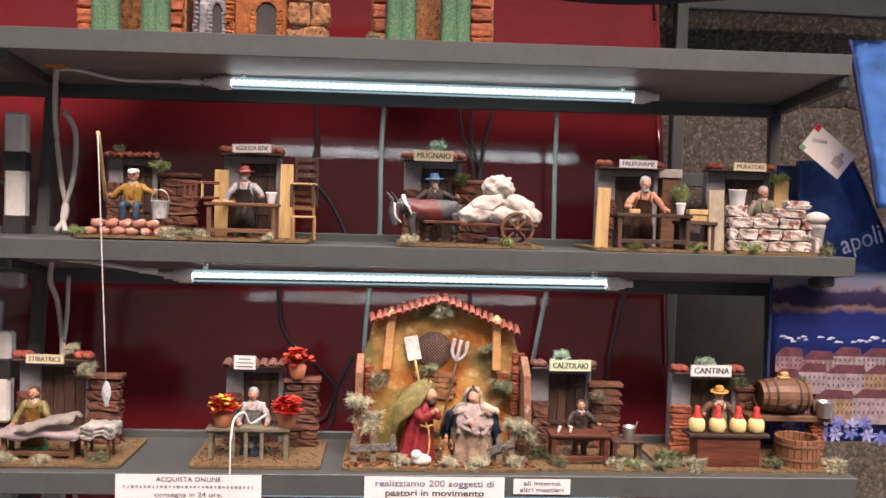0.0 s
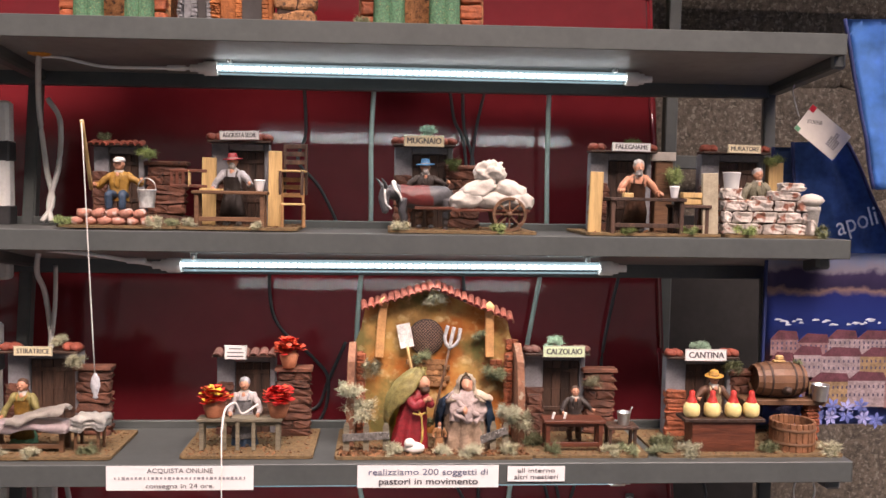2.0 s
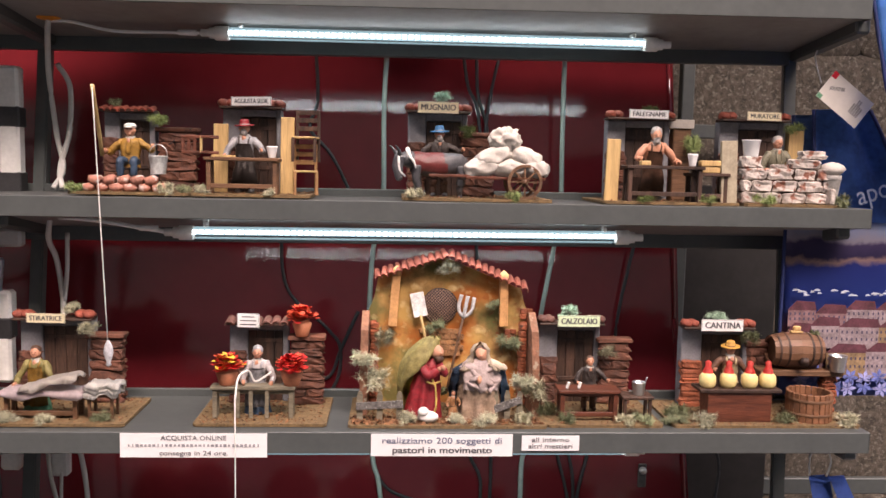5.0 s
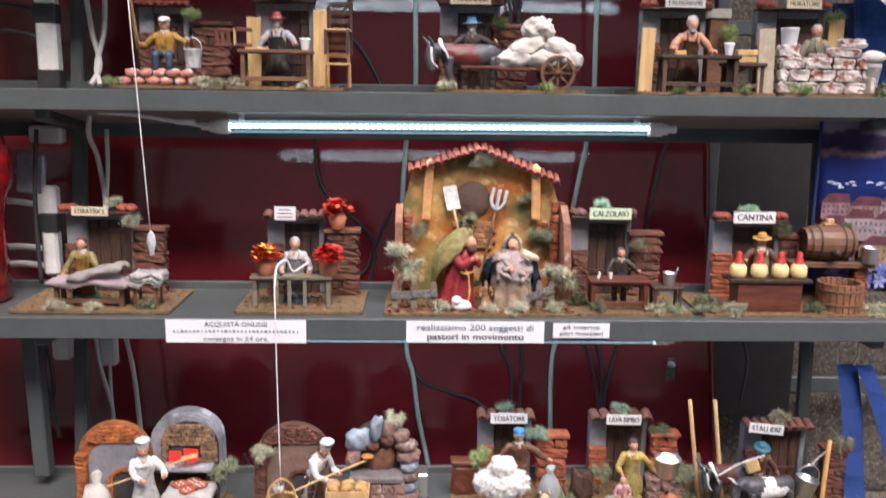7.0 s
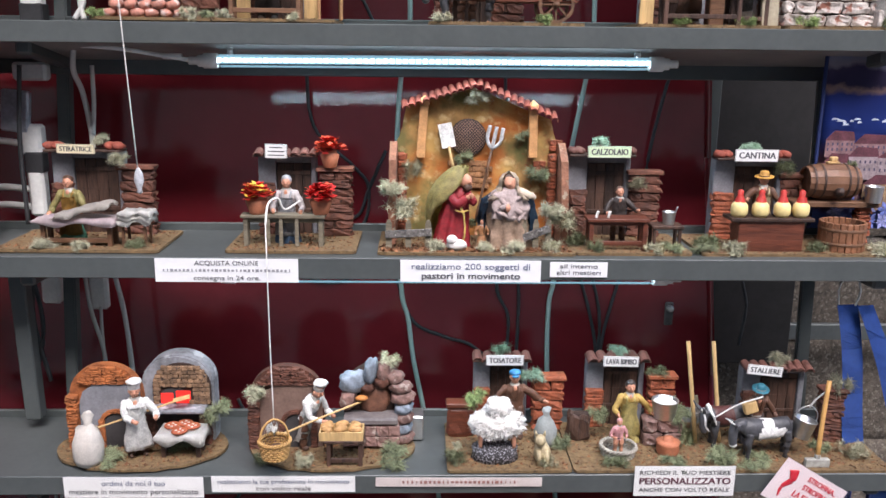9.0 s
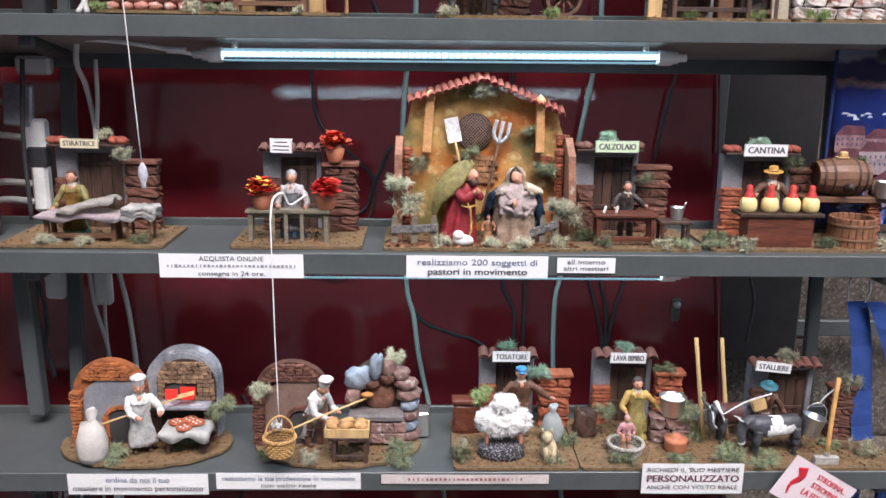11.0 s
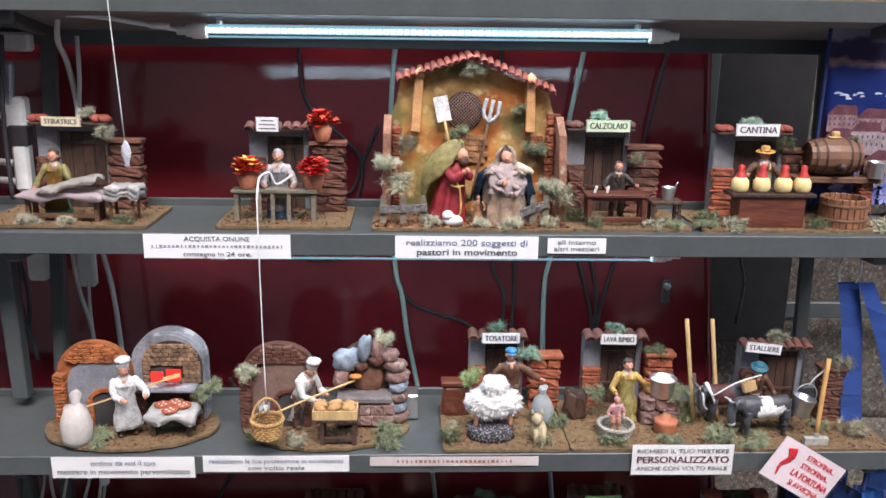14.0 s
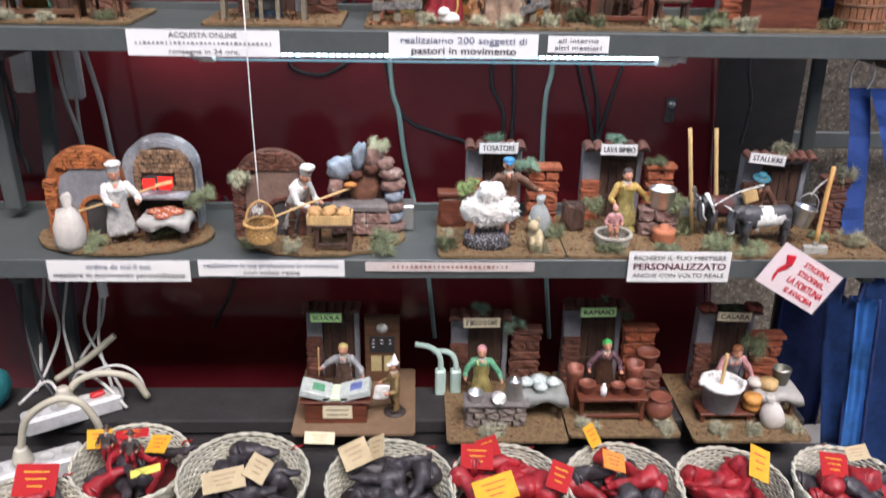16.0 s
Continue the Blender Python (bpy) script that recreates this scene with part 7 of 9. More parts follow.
blob(bm, (-0.006, -0.010, 0.052), (0.012, 0.014, 0.013), 2, 0.1, 6)
for sx in (-1, 1):
    tube(bm, [(sx * 0.008 - 0.006, -0.008, 0.062), (sx * 0.010 - 0.006, -0.007, 0.072)], 0.004, 6, 0, 1, 0.001)
    tube(bm, [(sx * 0.008, -0.012, 0.03), (sx * 0.008, -0.020, 0.0)], 0.005, 6, 0, 1)
tagged(part("animal_figurine", bm, tint("cream_fur", (0.42, 0.34, 0.2)), at=pose(0.240, -0.030, bottom)), "sitting cream dog figurine", "animal figurine", "animal figurines")
sack(0.258, 0.045, bottom, 0.024, 0.085, mat("grey_sack", (0.26, 0.28, 0.27), 0.9, 0, 0.15, 80, 0.4), "grey tied wool sack")
moss(0.065, -0.030, bottom, 0.034, 0, 0.9), moss(0.250, -0.055, bottom, 0.024, 1), moss(0.285, 0.035, bottom, 0.030, 0), moss(0.110, 0.085, bottom + 0.080, 0.030, 3), moss(0.235, 0.115, bottom + 0.125, 0.030, 2), moss(0.170, 0.140, bottom + 0.175, 0.032, 2, 0.9), moss(0.064, -0.02, bottom + 0.025, 0.014, 1)

bottom = plate(0.301, 0.620, -0.070, 0.155, Z4, strewn=560)
house(0.425, 0.140, bottom, 0.130, 0.162, "LAVA BIMBO", (0.078, 0.024, 0.000, 0.170, WHITE_CARD, 1), TILE_BROWN, roof="tiles", n=6, brick=BRICK, label="miniature wash house front with brown tiled eave")
pillar(0.525, 0.130, bottom, 0.060, 0.132, n=5, material=BRICK)
pillar(0.335, 0.075, bottom, 0.048, 0.062, n=1, cap=False, material=DOOR, label="miniature low dark wall")
figure(0.440, 0.065, bottom, 0.140, "woman figurine in yellow dress and apron with dark headscarf", tint("ochre_yellow_paint", (0.40, 0.26, 0.07)), YELLOW_C, DARK_C, "scarf", apron=YELLOW_C, skirt=True, hair=HAIR_C, arms=((-0.2, -0.2, 0.5), (0.36, -0.1, 0.5)))
woven(0.405, 0.000, bottom, 0.036, 0.020, mat("grey_wicker", (0.34, 0.31, 0.26), 0.7, 0, 0.3, 90, 0.4), "shallow pale wash tub with two handles", "wash_tub", 5, 20, 1.12, False, 0.0018)
figure(0.405, 0.000, bottom + 0.004, 0.078, "small child figurine standing in the tub", PINK_C, SKIN, PINK_C, "scarf", arms=((-0.18, -0.1, 0.5), (0.18, -0.1, 0.5)))
stone_wall_low(0.510, 0.055, bottom, 0.085, 0.062, 0.04, PURPLESTONE, 2, 2, "miniature pile of brown boulders")
pail(0.513, 0.050, bottom + 0.062, 0.028, 0.040, ALU, fill=CLOTH_W, up=-0.55)
pot(0.512, 0.005, bottom, 0.024, 0.040, TERRA, "terracotta jar with pale lid", "miniature_pot", [(0, 0), (0.85, 0), (1.0, 0.2), (0.95, 0.55), (1.05, 0.72), (0.6, 0.72), (0.45, 0.8), (0.4, 0.95), (0, 1.0)])
moss(0.390, -0.045, bottom, 0.034, 0, 0.7), moss(0.515, -0.045, bottom, 0.034, 0, 0.7), moss(0.565, 0.055, bottom, 0.036, 0, 1.4), moss(0.372, 0.075, bottom + 0.045, 0.030, 0), moss(0.430, 0.135, bottom + 0.175, 0.030, 2, 0.7), moss(0.512, 0.12, bottom + 0.130, 0.030, 0, 0.7), moss(0.545, 0.05, bottom + 0.06, 0.03, 0)
for x0, x1 in ((0.588, 0.564), (0.640, 0.619)):
    rod(x0, 0.055, bottom, x1, 0.085, bottom + 0.222, 0.0045, WOOD_PALE, "wooden_stake", "thin pale wooden stake stuck in the base", "stake")

fence(0.602, 0.112, bottom, 0.115, 0.085, 0)

bottom = plate(0.622, 0.958, -0.070, 0.155, Z4, strewn=560)
house(0.775, 0.120, bottom, 0.140, 0.150, "STALLIERE", (0.078, 0.023, -0.040, 0.158, WHITE_CARD, 6), TILE_BROWN, roof="tiles", n=8, label="miniature stable front with plank door and red tiles")
pillar(0.884, 0.070, bottom, 0.052, 0.125, n=8, material=BRICK_DARK)
figure(0.722, 0.075, bottom - 0.002, 0.134, "stableman figurine in brown jacket and teal hat", BROWN_C, DARK_C, TEAL_C, "brim", hair=GREYHAIR_C, bend=10, arms=((-0.26, -0.2, 0.5), (0.32, -0.14, 0.45)))
beast(0.712, -0.005, bottom, 0.152, 0.104, "black and white cow figurine", [HIDE_C, HIDE_C, WHITE_C], 8, True, True)
beast(0.650, 0.055, bottom, 0.120, 0.105, "dark red donkey figurine with white halter", [HIDE_C, HIDE_C, WHITE_C, tint("russet_hide", (0.085, 0.03, 0.026), 0.5)], 14)
bm = bmesh.new()
box(bm, (0, 0, 0.015), (0.030, 0.014, 0.028), 0.003)
tagged(part("straw_block", bm, WOOD_PALE, at=pose(0.697, 0.035, bottom + 0.078, 0, -20, 0)), "small pale straw block", "straw")
cable([(0.612, 0.020, bottom + 0.075), (0.66, 0.02, bottom + 0.105), (0.715, 0.03, bottom + 0.118)], 0.0016, WHITE_C, "white rein of the donkey figurine", "rein")
broom = thing("miniature_broom", 0.805, -0.052, bottom, "miniature broom with pale handle and grey head", "broom")
bm = bmesh.new()
box(bm, (0, 0, 0.009), (0.050, 0.012, 0.018), 0.0015)
box(bm, (0, 0, 0.022), (0.010, 0.008, 0.010), 0.001)
part("head", bm, tint("grey_bristle", (0.34, 0.33, 0.29)), broom)
bm = bmesh.new()
tube(bm, [(0, 0, 0.022), (0.012, 0.02, 0.10), (0.026, 0.04, 0.172)], 0.0048, 8, 0, 3)
part("handle", bm, mat("orange_handle", (0.50, 0.27, 0.08), 0.55, 0, 0.15, 80, 0.2), broom)
pail(0.788, 0.000, bottom + 0.042, 0.024, 0.040, ALU, "tin bucket hanging at the broom handle", rot=(0, 14, 0))
cable([(0.803, 0.0, bottom + 0.108), (0.812, -0.005, bottom + 0.128), (0.827, -0.014, bottom + 0.150)], 0.0018, CLOTH_W, "white cord tying the bucket to the handle", "cord")
moss(0.612, -0.035, bottom, 0.038, 0, 1.0), moss(0.672, -0.055, bottom, 0.030, 0, 0.7), moss(0.845, 0.02, bottom, 0.026, 0, 0.8), moss(0.905, 0.065, bottom + 0.122, 0.036, 1, 0.9), moss(0.905, -0.010, bottom, 0.036, 1, 0.9), moss(0.780, 0.115, bottom + 0.160, 0.030, 1), moss(0.700, -0.02, bottom, 0.03, 0, 0.7)

# ================= low table (school, coffee seller, coppersmith, cheese maker) =================
Z5 = 0.2797
bottom = plate(-0.262, 0.0, -0.112, 0.150, Z5, BOARD, 0.006, 0, label="plain brown board under the miniature school")
house(-0.188, 0.100, bottom, 0.120, 0.190, "SCUOLA", (0.070, 0.022, -0.010, 0.186, GREEN_CARD, 0), TILE_BROWN, roof="tiles", n=7, label="miniature school front with brown tiled eave")
board = thing("miniature_blackboard", -0.076, 0.100, bottom, "brown wooden cabinet with clock, blackboard and notes", "blackboard")
bm = bmesh.new()
box(bm, (0, 0, 0.085), (0.080, 0.016, 0.170), 0.002)
part("cabinet_panel", bm, WOOD_BROWN, board)
bm = bmesh.new()
lathe(bm, [(0, 0), (0.012, 0), (0.013, 0.002), (0, 0.0022)], 18, pose(0, -0.008, 0.142, 90, 0, 0))
part("clock_face", bm, WHITE_CARD, board, "round white clock face")
bm = bmesh.new()
box(bm, (0, -0.009, 0.100), (0.058, 0.002, 0.042), 0.0006)
part("slate", bm, BLACK, board, "black slate with chalk marks")
for q in range(7):
    bm = bmesh.new()
    box(bm, (-0.020 + (q % 3) * 0.019, -0.0105, 0.112 - (q // 3) * 0.009), (0.006, 0.0006, 0.0022))
    part("chalk_mark", bm, WHITE_CARD, board)
for sx in (-0.014, 0.016):
    bm = bmesh.new()
    box(bm, (sx, -0.009, 0.050), (0.024, 0.001, 0.040))
    part("note", bm, mat("yellowed_paper", (0.50, 0.41, 0.2), 0.7, 0, 0.2, 60, 0.1), board)
figure(-0.160, 0.035, bottom - 0.004, 0.138, "school teacher figurine with blond hair and brown vest", GREY_C, WHITE_C, None, "none", apron=tint("taupe_vest_paint", (0.16, 0.10, 0.07)), skirt=True, hair=YELLOW_C, arms=((-0.36, -0.10, 0.60), (0.32, -0.24, 0.52)))
rod(-0.214, 0.02, bottom + 0.060, -0.212, 0.015, bottom + 0.135, 0.0016, WOOD_PALE, "pointer_stick", "pale pointer stick of the teacher figurine", "stick")
desk = thing("miniature_desk", -0.170, -0.050, bottom, "miniature red-brown school desk with name card", "desk")
bm = bmesh.new()
box(bm, (0, 0, 0.026), (0.132, 0.048, 0.052), 0.0015)
part("desk_body", bm, WOOD_RED, desk)
bm = bmesh.new()
box(bm, (0, 0, 0.054), (0.152, 0.058, 0.005), 0.001)
part("desk_top", bm, WOOD_RED, desk)
sign_plate(desk, 0.004, -0.0258, 0.030, 0.064, 0.032, "", CREAM, lines=((0.006, 0.048), (-0.006, 0.046)))
for bx, ry_, m_, lab in ((-0.212, 14, tint("pale_page_paint", (0.46, 0.50, 0.46), 0.6, 0.1), "open white book lying on the desk"), (-0.128, -14, tint("pale_page_paint", (0.46, 0.50, 0.46), 0.6, 0.1), "open white book with blue picture"), (-0.170, 0, PALE_GREEN_CARD, "pale green sheets between the books")):
    book = thing("miniature_book", bx, -0.052, bottom + 0.066, lab, "book", "miniature books")
    book.matrix_basis = pose(bx, -0.052, bottom + (0.0715 if ry_ else 0.0635), 0, ry_ * 1.1, 0)
    bm = bmesh.new()
    box(bm, (0, 0, 0), (0.066 if ry_ else 0.055, 0.054, 0.017 if ry_ else 0.010), 0.002)
    part("book_block", bm, m_, book)
    if ry_:
        bm = bmesh.new()
        box(bm, (0.004, 0, 0.0088), (0.026, 0.028, 0.0006))
        part("picture", bm, GREEN_C if ry_ > 0 else tint("blue_print", (0.12, 0.16, 0.38)), book)
figure(-0.045, -0.030, bottom + 0.004, 0.125, "schoolboy figurine with paper dunce cap and satchel", tint("khaki_paint", (0.2, 0.13, 0.05)), tint("khaki_paint", (0.2, 0.13, 0.05)), WHITE_C, "cap", turn=-70, arms=((-0.2, -0.2, 0.5), (0.2, -0.2, 0.5)))
bm = bmesh.new()
lathe(bm, [(0.009, 0), (0, 0.026)], 10)
tagged(part("paper_hat", bm, WHITE_C, at=pose(-0.045, -0.028, bottom + 0.122)), "white paper cone hat on the schoolboy", "hat")
bm = bmesh.new()
box(bm, (0, 0, 0), (0.034, 0.006, 0.036), 0.003)
tagged(part("satchel", bm, WHITE_C, at=pose(-0.073, -0.045, bottom + 0.060, 0, 10, 15)), "white paper satchel held by the schoolboy", "satchel")
pot(-0.045, -0.030, bottom - 0.0005, 0.026, 0.005, DARK_C, "dark round stand under the schoolboy figurine", "round_stand", [(0, 0), (1, 0), (0.9, 0.8), (0, 1)])

bottom = plate(0.066, 0.322, -0.140, 0.135, Z5, CORK, 0.006, 380)
house(0.146, 0.085, bottom, 0.130, 0.178, "E' BELLO O CAFE'", (0.082, 0.024, 0.000, 0.182, CREAM, -1), TILE_BROWN, roof="tiles", n=6, label="miniature coffee seller's house front")
pillar(0.250, 0.085, bottom, 0.066, 0.150, n=6, material=BRICK_DARK)
figure(0.146, 0.015, bottom, 0.140, "coffee seller figurine with pink headscarf and yellow apron", GREEN_C, GREEN_C, PINK_C, "scarf", apron=YELLOW_C, skirt=True, arms=((-0.26, -0.16, 0.5), (0.32, -0.18, 0.46)))
stone_wall_low(0.172, -0.070, bottom, 0.130, 0.052, 0.045, mat("grey_brown_stone", (0.16, 0.13, 0.11), 0.85, 0, 0.4, 70, 0.6, rand=0.2), 3, 4, "miniature grey stone stove")
bm = bmesh.new()
box(bm, (0, 0, 0.004), (0.140, 0.052, 0.008), 0.002)
tagged(part("stove_top", bm, mat("grey_slab", (0.2, 0.2, 0.2)), at=pose(0.172, -0.070, bottom + 0.052)), "grey slab on the stone stove", "slab")
pail(0.128, -0.076, bottom + 0.060, 0.016, 0.020, ALU, "small grey tin coffee pan", handle=False), pail(0.176, -0.082, bottom + 0.060, 0.015, 0.018, ALU, "small grey tin pan tilted forward", handle=False, rot=(30, 0, 0))
pot(0.211, -0.062, bottom + 0.060, 0.022, 0.050, ALU, "grey tin coffee pot with lid", "coffee_pot", [(0, 0), (1, 0), (1, 0.1), (0.72, 0.75), (0.8, 0.8), (0.5, 0.92), (0.12, 0.96), (0.12, 1.0), (0, 1.0)])
table(0.270, -0.035, bottom, 0.105, 0.06, 0.062, DOOR, label="miniature dark table with a grey cloth", stretcher=False)
drape(0.270, -0.037, bottom + 0.0655, 0.128, 0.080, 0.020, mat("pale_grey_cloth", (0.48, 0.50, 0.47), 0.9, 0, 0.12, 60, 0.4), "pale grey cloth on the small table", amp=0.002)
for px, py_, rr in ((0.240, -0.030, 0.018), (0.270, -0.020, 0.022), (0.300, -0.030, 0.018), (0.270, -0.050, 0.016)):
    pot(px, py_, bottom + 0.067, rr, 0.022, tint("pale_china", (0.46, 0.52, 0.49), 0.4), "small pale china bowl with heap of sugar", "china_bowl", [(0, 0), (0.5, 0), (0.9, 0.35), (1.0, 0.5), (0.6, 0.7), (0.2, 1.0), (0, 1.0)])
moss(0.160, -0.118, bottom, 0.030, 1), moss(0.222, 0.065, bottom + 0.160, 0.030, 2), moss(0.150, 0.080, bottom + 0.190, 0.030, 2, 0.8)

bottom = plate(0.326, 0.566, -0.122, 0.135, Z5, CORK, 0.006, 380)
house(0.404, 0.090, bottom, 0.132, 0.202, "RAMAIO", (0.080, 0.024, 0.000, 0.206, GREEN_CARD, -1), TILE_BROWN, roof="tiles", n=6, label="miniature coppersmith's house front")
pillar(0.510, 0.085, bottom, 0.072, 0.155, n=5, material=BRICK)
figure(0.422, 0.015, bottom + 0.022, 0.134, "coppersmith figurine with bright green cap", tint("purple_brown_paint", (0.10, 0.05, 0.06)), BROWN_C, tint("bright_green_paint", (0.05, 0.42, 0.09)), "scarf", apron=BROWN_C, arms=((-0.30, -0.2, 0.52), (0.24, -0.2, 0.5)))
table(0.425, -0.045, bottom, 0.150, 0.06, 0.060, WOOD_RED, label="miniature red-brown coppersmith's bench")
COPPER = mat("aged_copper", (0.20, 0.065, 0.040), 0.5, 0.15, 0.35, 60, 0.4)
for px, py_, pz, rr, hh in ((0.372, -0.045, 0.060, 0.022, 0.028), (0.475, -0.050, 0.060, 0.024, 0.030), (0.438, -0.050, 0.060, 0.018, 0.026), (0.352, -0.005, 0.055, 0.022, 0.046), (0.485, 0.000, 0.050, 0.024, 0.055), (0.520, 0.030, 0.082, 0.030, 0.042)):
    pot(px, py_, bottom + (pz if py_ < -0.01 or pz > 0.07 else 0.0), rr * 0.82, hh * 0.85 + (0 if py_ < -0.01 or pz > 0.07 else 0.06), COPPER, "small dented copper pot", "copper_pot")
pillar(0.525, 0.030, bottom, 0.058, 0.080, n=3, material=BRICK_DARK, cap=False)
pot(0.405, -0.060, bottom + 0.060, 0.007, 0.030, WHITE_P, "small white bottle on the bench", "bottle", [(0, 0), (1, 0), (1, 0.7), (0.5, 0.8), (0.5, 1), (0, 1)])
pot(0.530, -0.060, bottom, 0.030, 0.060, COPPER, "terracotta amphora with two handles", "amphora", [(0, 0), (0.6, 0), (0.95, 0.35), (1.0, 0.6), (0.7, 0.82), (0.62, 0.88), (0.85, 1.0), (0.6, 0.98), (0, 0.9)])
moss(0.372, -0.095, bottom, 0.030, 1), moss(0.535, -0.100, bottom, 0.030, 1, 0.7), moss(0.465, 0.080, bottom + 0.180, 0.026, 0, 1.2), moss(0.425, 0.085, bottom + 0.208, 0.03, 2, 0.5)

bottom = plate(0.588, 0.842, -0.140, 0.125, Z5, CORK, 0.006, 360)
house(0.700, 0.062, bottom, 0.128, 0.206, "CASARA", (0.076, 0.023, -0.002, 0.210, CREAM, 2), TILE, brick=BRICK_DARK, label="miniature dairy front with dark door")
pillar(0.795, 0.060, bottom, 0.070, 0.150, n=6, material=BRICK)
figure(0.708, 0.024, bottom, 0.155, "cheese maker figurine in pink dress bending over a pot", PINK_C, PINK_C, None, "none", apron=GREY_C, skirt=True, hair=tint("auburn_paint", (0.24, 0.085, 0.03)), bend=20, arms=((-0.22, -0.3, 0.5), (0.34, -0.2, 0.4)))
table(0.676, -0.052, bottom, 0.120, 0.055, 0.026, WOOD_RED, label="miniature low red-brown bench", stretcher=False)
cauldron = pail(0.666, -0.050, bottom + 0.026, 0.044, 0.060, mat("grey_enamel", (0.27, 0.28, 0.31), 0.45, 0.1, 0.25, 40, 0.2), "large grey enamel cauldron with white rim full of milk", handle=False, fill=WHITE_C, name="miniature_cauldron")
bm = bmesh.new()
lathe(bm, [(0.043, 0.054), (0.0470, 0.058), (0.0475, 0.063), (0.044, 0.0645), (0.041, 0.062), (0.039, 0.050)], 28)
for s in (-1, 1):
    blob(bm, (s * 0.047, 0, 0.060), (0.006, 0.010, 0.007), 2)
part("rim", bm, WHITE_C, cauldron, "white enamel rim with two lugs")
rod(0.664, -0.047, bottom + 0.060, 0.672, -0.036, bottom + 0.150, 0.004, WOOD_PALE, "stirring_stick", "pale wooden stirring stick in the cauldron", "stick")
table(0.795, -0.025, bottom, 0.090, 0.06, 0.056, WOOD_BROWN, label="miniature brown table with white cloth", stretcher=False)
drape(0.795, -0.027, bottom + 0.0595, 0.116, 0.080, 0.020, CLOTH_W, "white cloth on the cheese table", amp=0.002)
pot(0.778, -0.030, bottom + 0.061, 0.019, 0.018, WOOD_PALE, "small yellow cheese block", "cheese", [(0, 0), (1, 0), (1, 1), (0, 1)])
pail(0.812, -0.010, bottom + 0.061, 0.020, 0.036, mat("dark_tin", (0.14, 0.14, 0.11), 0.4, 0.6, 0.2, 60, 0.1), "small dark tin pail", handle=True, up=-0.4)
pot(0.752, -0.020, bottom + 0.061, 0.018, 0.014, SACK, "small round white cheese", "cheese", [(0, 0), (0.8, 0), (1, 0.5), (0.8, 1), (0, 1)])
pot(0.733, -0.062, bottom + 0.026, 0.020, 0.038, tint("orange_cheese", (0.55, 0.25, 0.06)), "small orange cheese with white lid", "cheese", [(0, 0), (0.8, 0), (1, 0.3), (0.9, 0.55), (1.05, 0.6), (1.0, 0.9), (0, 1)])
sack(0.778, -0.085, bottom, 0.026, 0.075, SACK, "white tied sack leaning sideways", (0, -14, 0))
moss(0.650, -0.110, bottom, 0.030, 1), moss(0.722, -0.112, bottom, 0.026, 1, 0.9), moss(0.815, -0.104, bottom, 0.028, 1), moss(0.760, 0.035, bottom + 0.110, 0.034, 0, 1.5), moss(0.70, 0.05, bottom + 0.205, 0.03, 0, 0.8)

# ================= paper notices on the shelf edges =================
def notice(x0, x1, z1, z0, y, lines, label, ry=0.0, face=PAPER, name="paper_notice", glossy=True):
    """A laminated notice; lines: words or a bare bar, height of the letters, offset up, width, ink."""
    w, h = x1 - x0, z1 - z0
    ob = thing(name, (x0 + x1) / 2, y, (z0 + z1) / 2, label, "notice", "paper notices")
    ob.matrix_basis = pose((x0 + x1) / 2, y, (z0 + z1) / 2, 0, ry, 0)
    bm = bmesh.new()
    n = 10
    for i in range(n):
        a, b = -w / 2 + w * i / n, -w / 2 + w * (i + 1) / n
        q = [(a, -0.0008 * math.sin(3.1 * i / n), -h / 2), (b, -0.0008 * math.sin(3.1 * (i + 1) / n), -h / 2), (b, -0.0008 * math.sin(3.1 * (i + 1) / n), h / 2), (a, -0.0008 * math.sin(3.1 * i / n), h / 2)]
        bm.faces.new([bm.verts.new(p) for p in q])
    bmesh.ops.remove_doubles(bm, verts=bm.verts, dist=0.0001)
    bmesh.ops.solidify(bm, geom=bm.faces[:], thickness=0.0005)
    part("sheet", bm, face, ob)
    for words, size, up, width, ink in lines:
        if words:
            text_part(words, size, pose(0, -0.0016, up, 90, 0, 0), ink, ob, width=width, bold=0.05 if words.isupper() and size > 0.012 and ink is not GREY_INK or words.startswith("pastori") else 0.0)
        else:
            bm = bmesh.new()
            step = size * 1.28
            count = int(width / step)
            for k in range(count):
                box(bm, ((k + 0.5 - count / 2) * step, -0.0014, up), (step * random.uniform(0.22, 0.80), 0.0003, size * random.uniform(0.65, 1.0)))
            part("print_bar", bm, ink, ob)
    bm = bmesh.new()
    box(bm, (0, -0.0026, 0), (w + 0.006, 0.0003, h + 0.004))
    if glossy:
        film_ob = part("clear_film", bm, MATS["clear_plastic"], ob, "clear glossy film")
        film_ob.visible_shadow = False
    else:
        bm.free()
    return ob


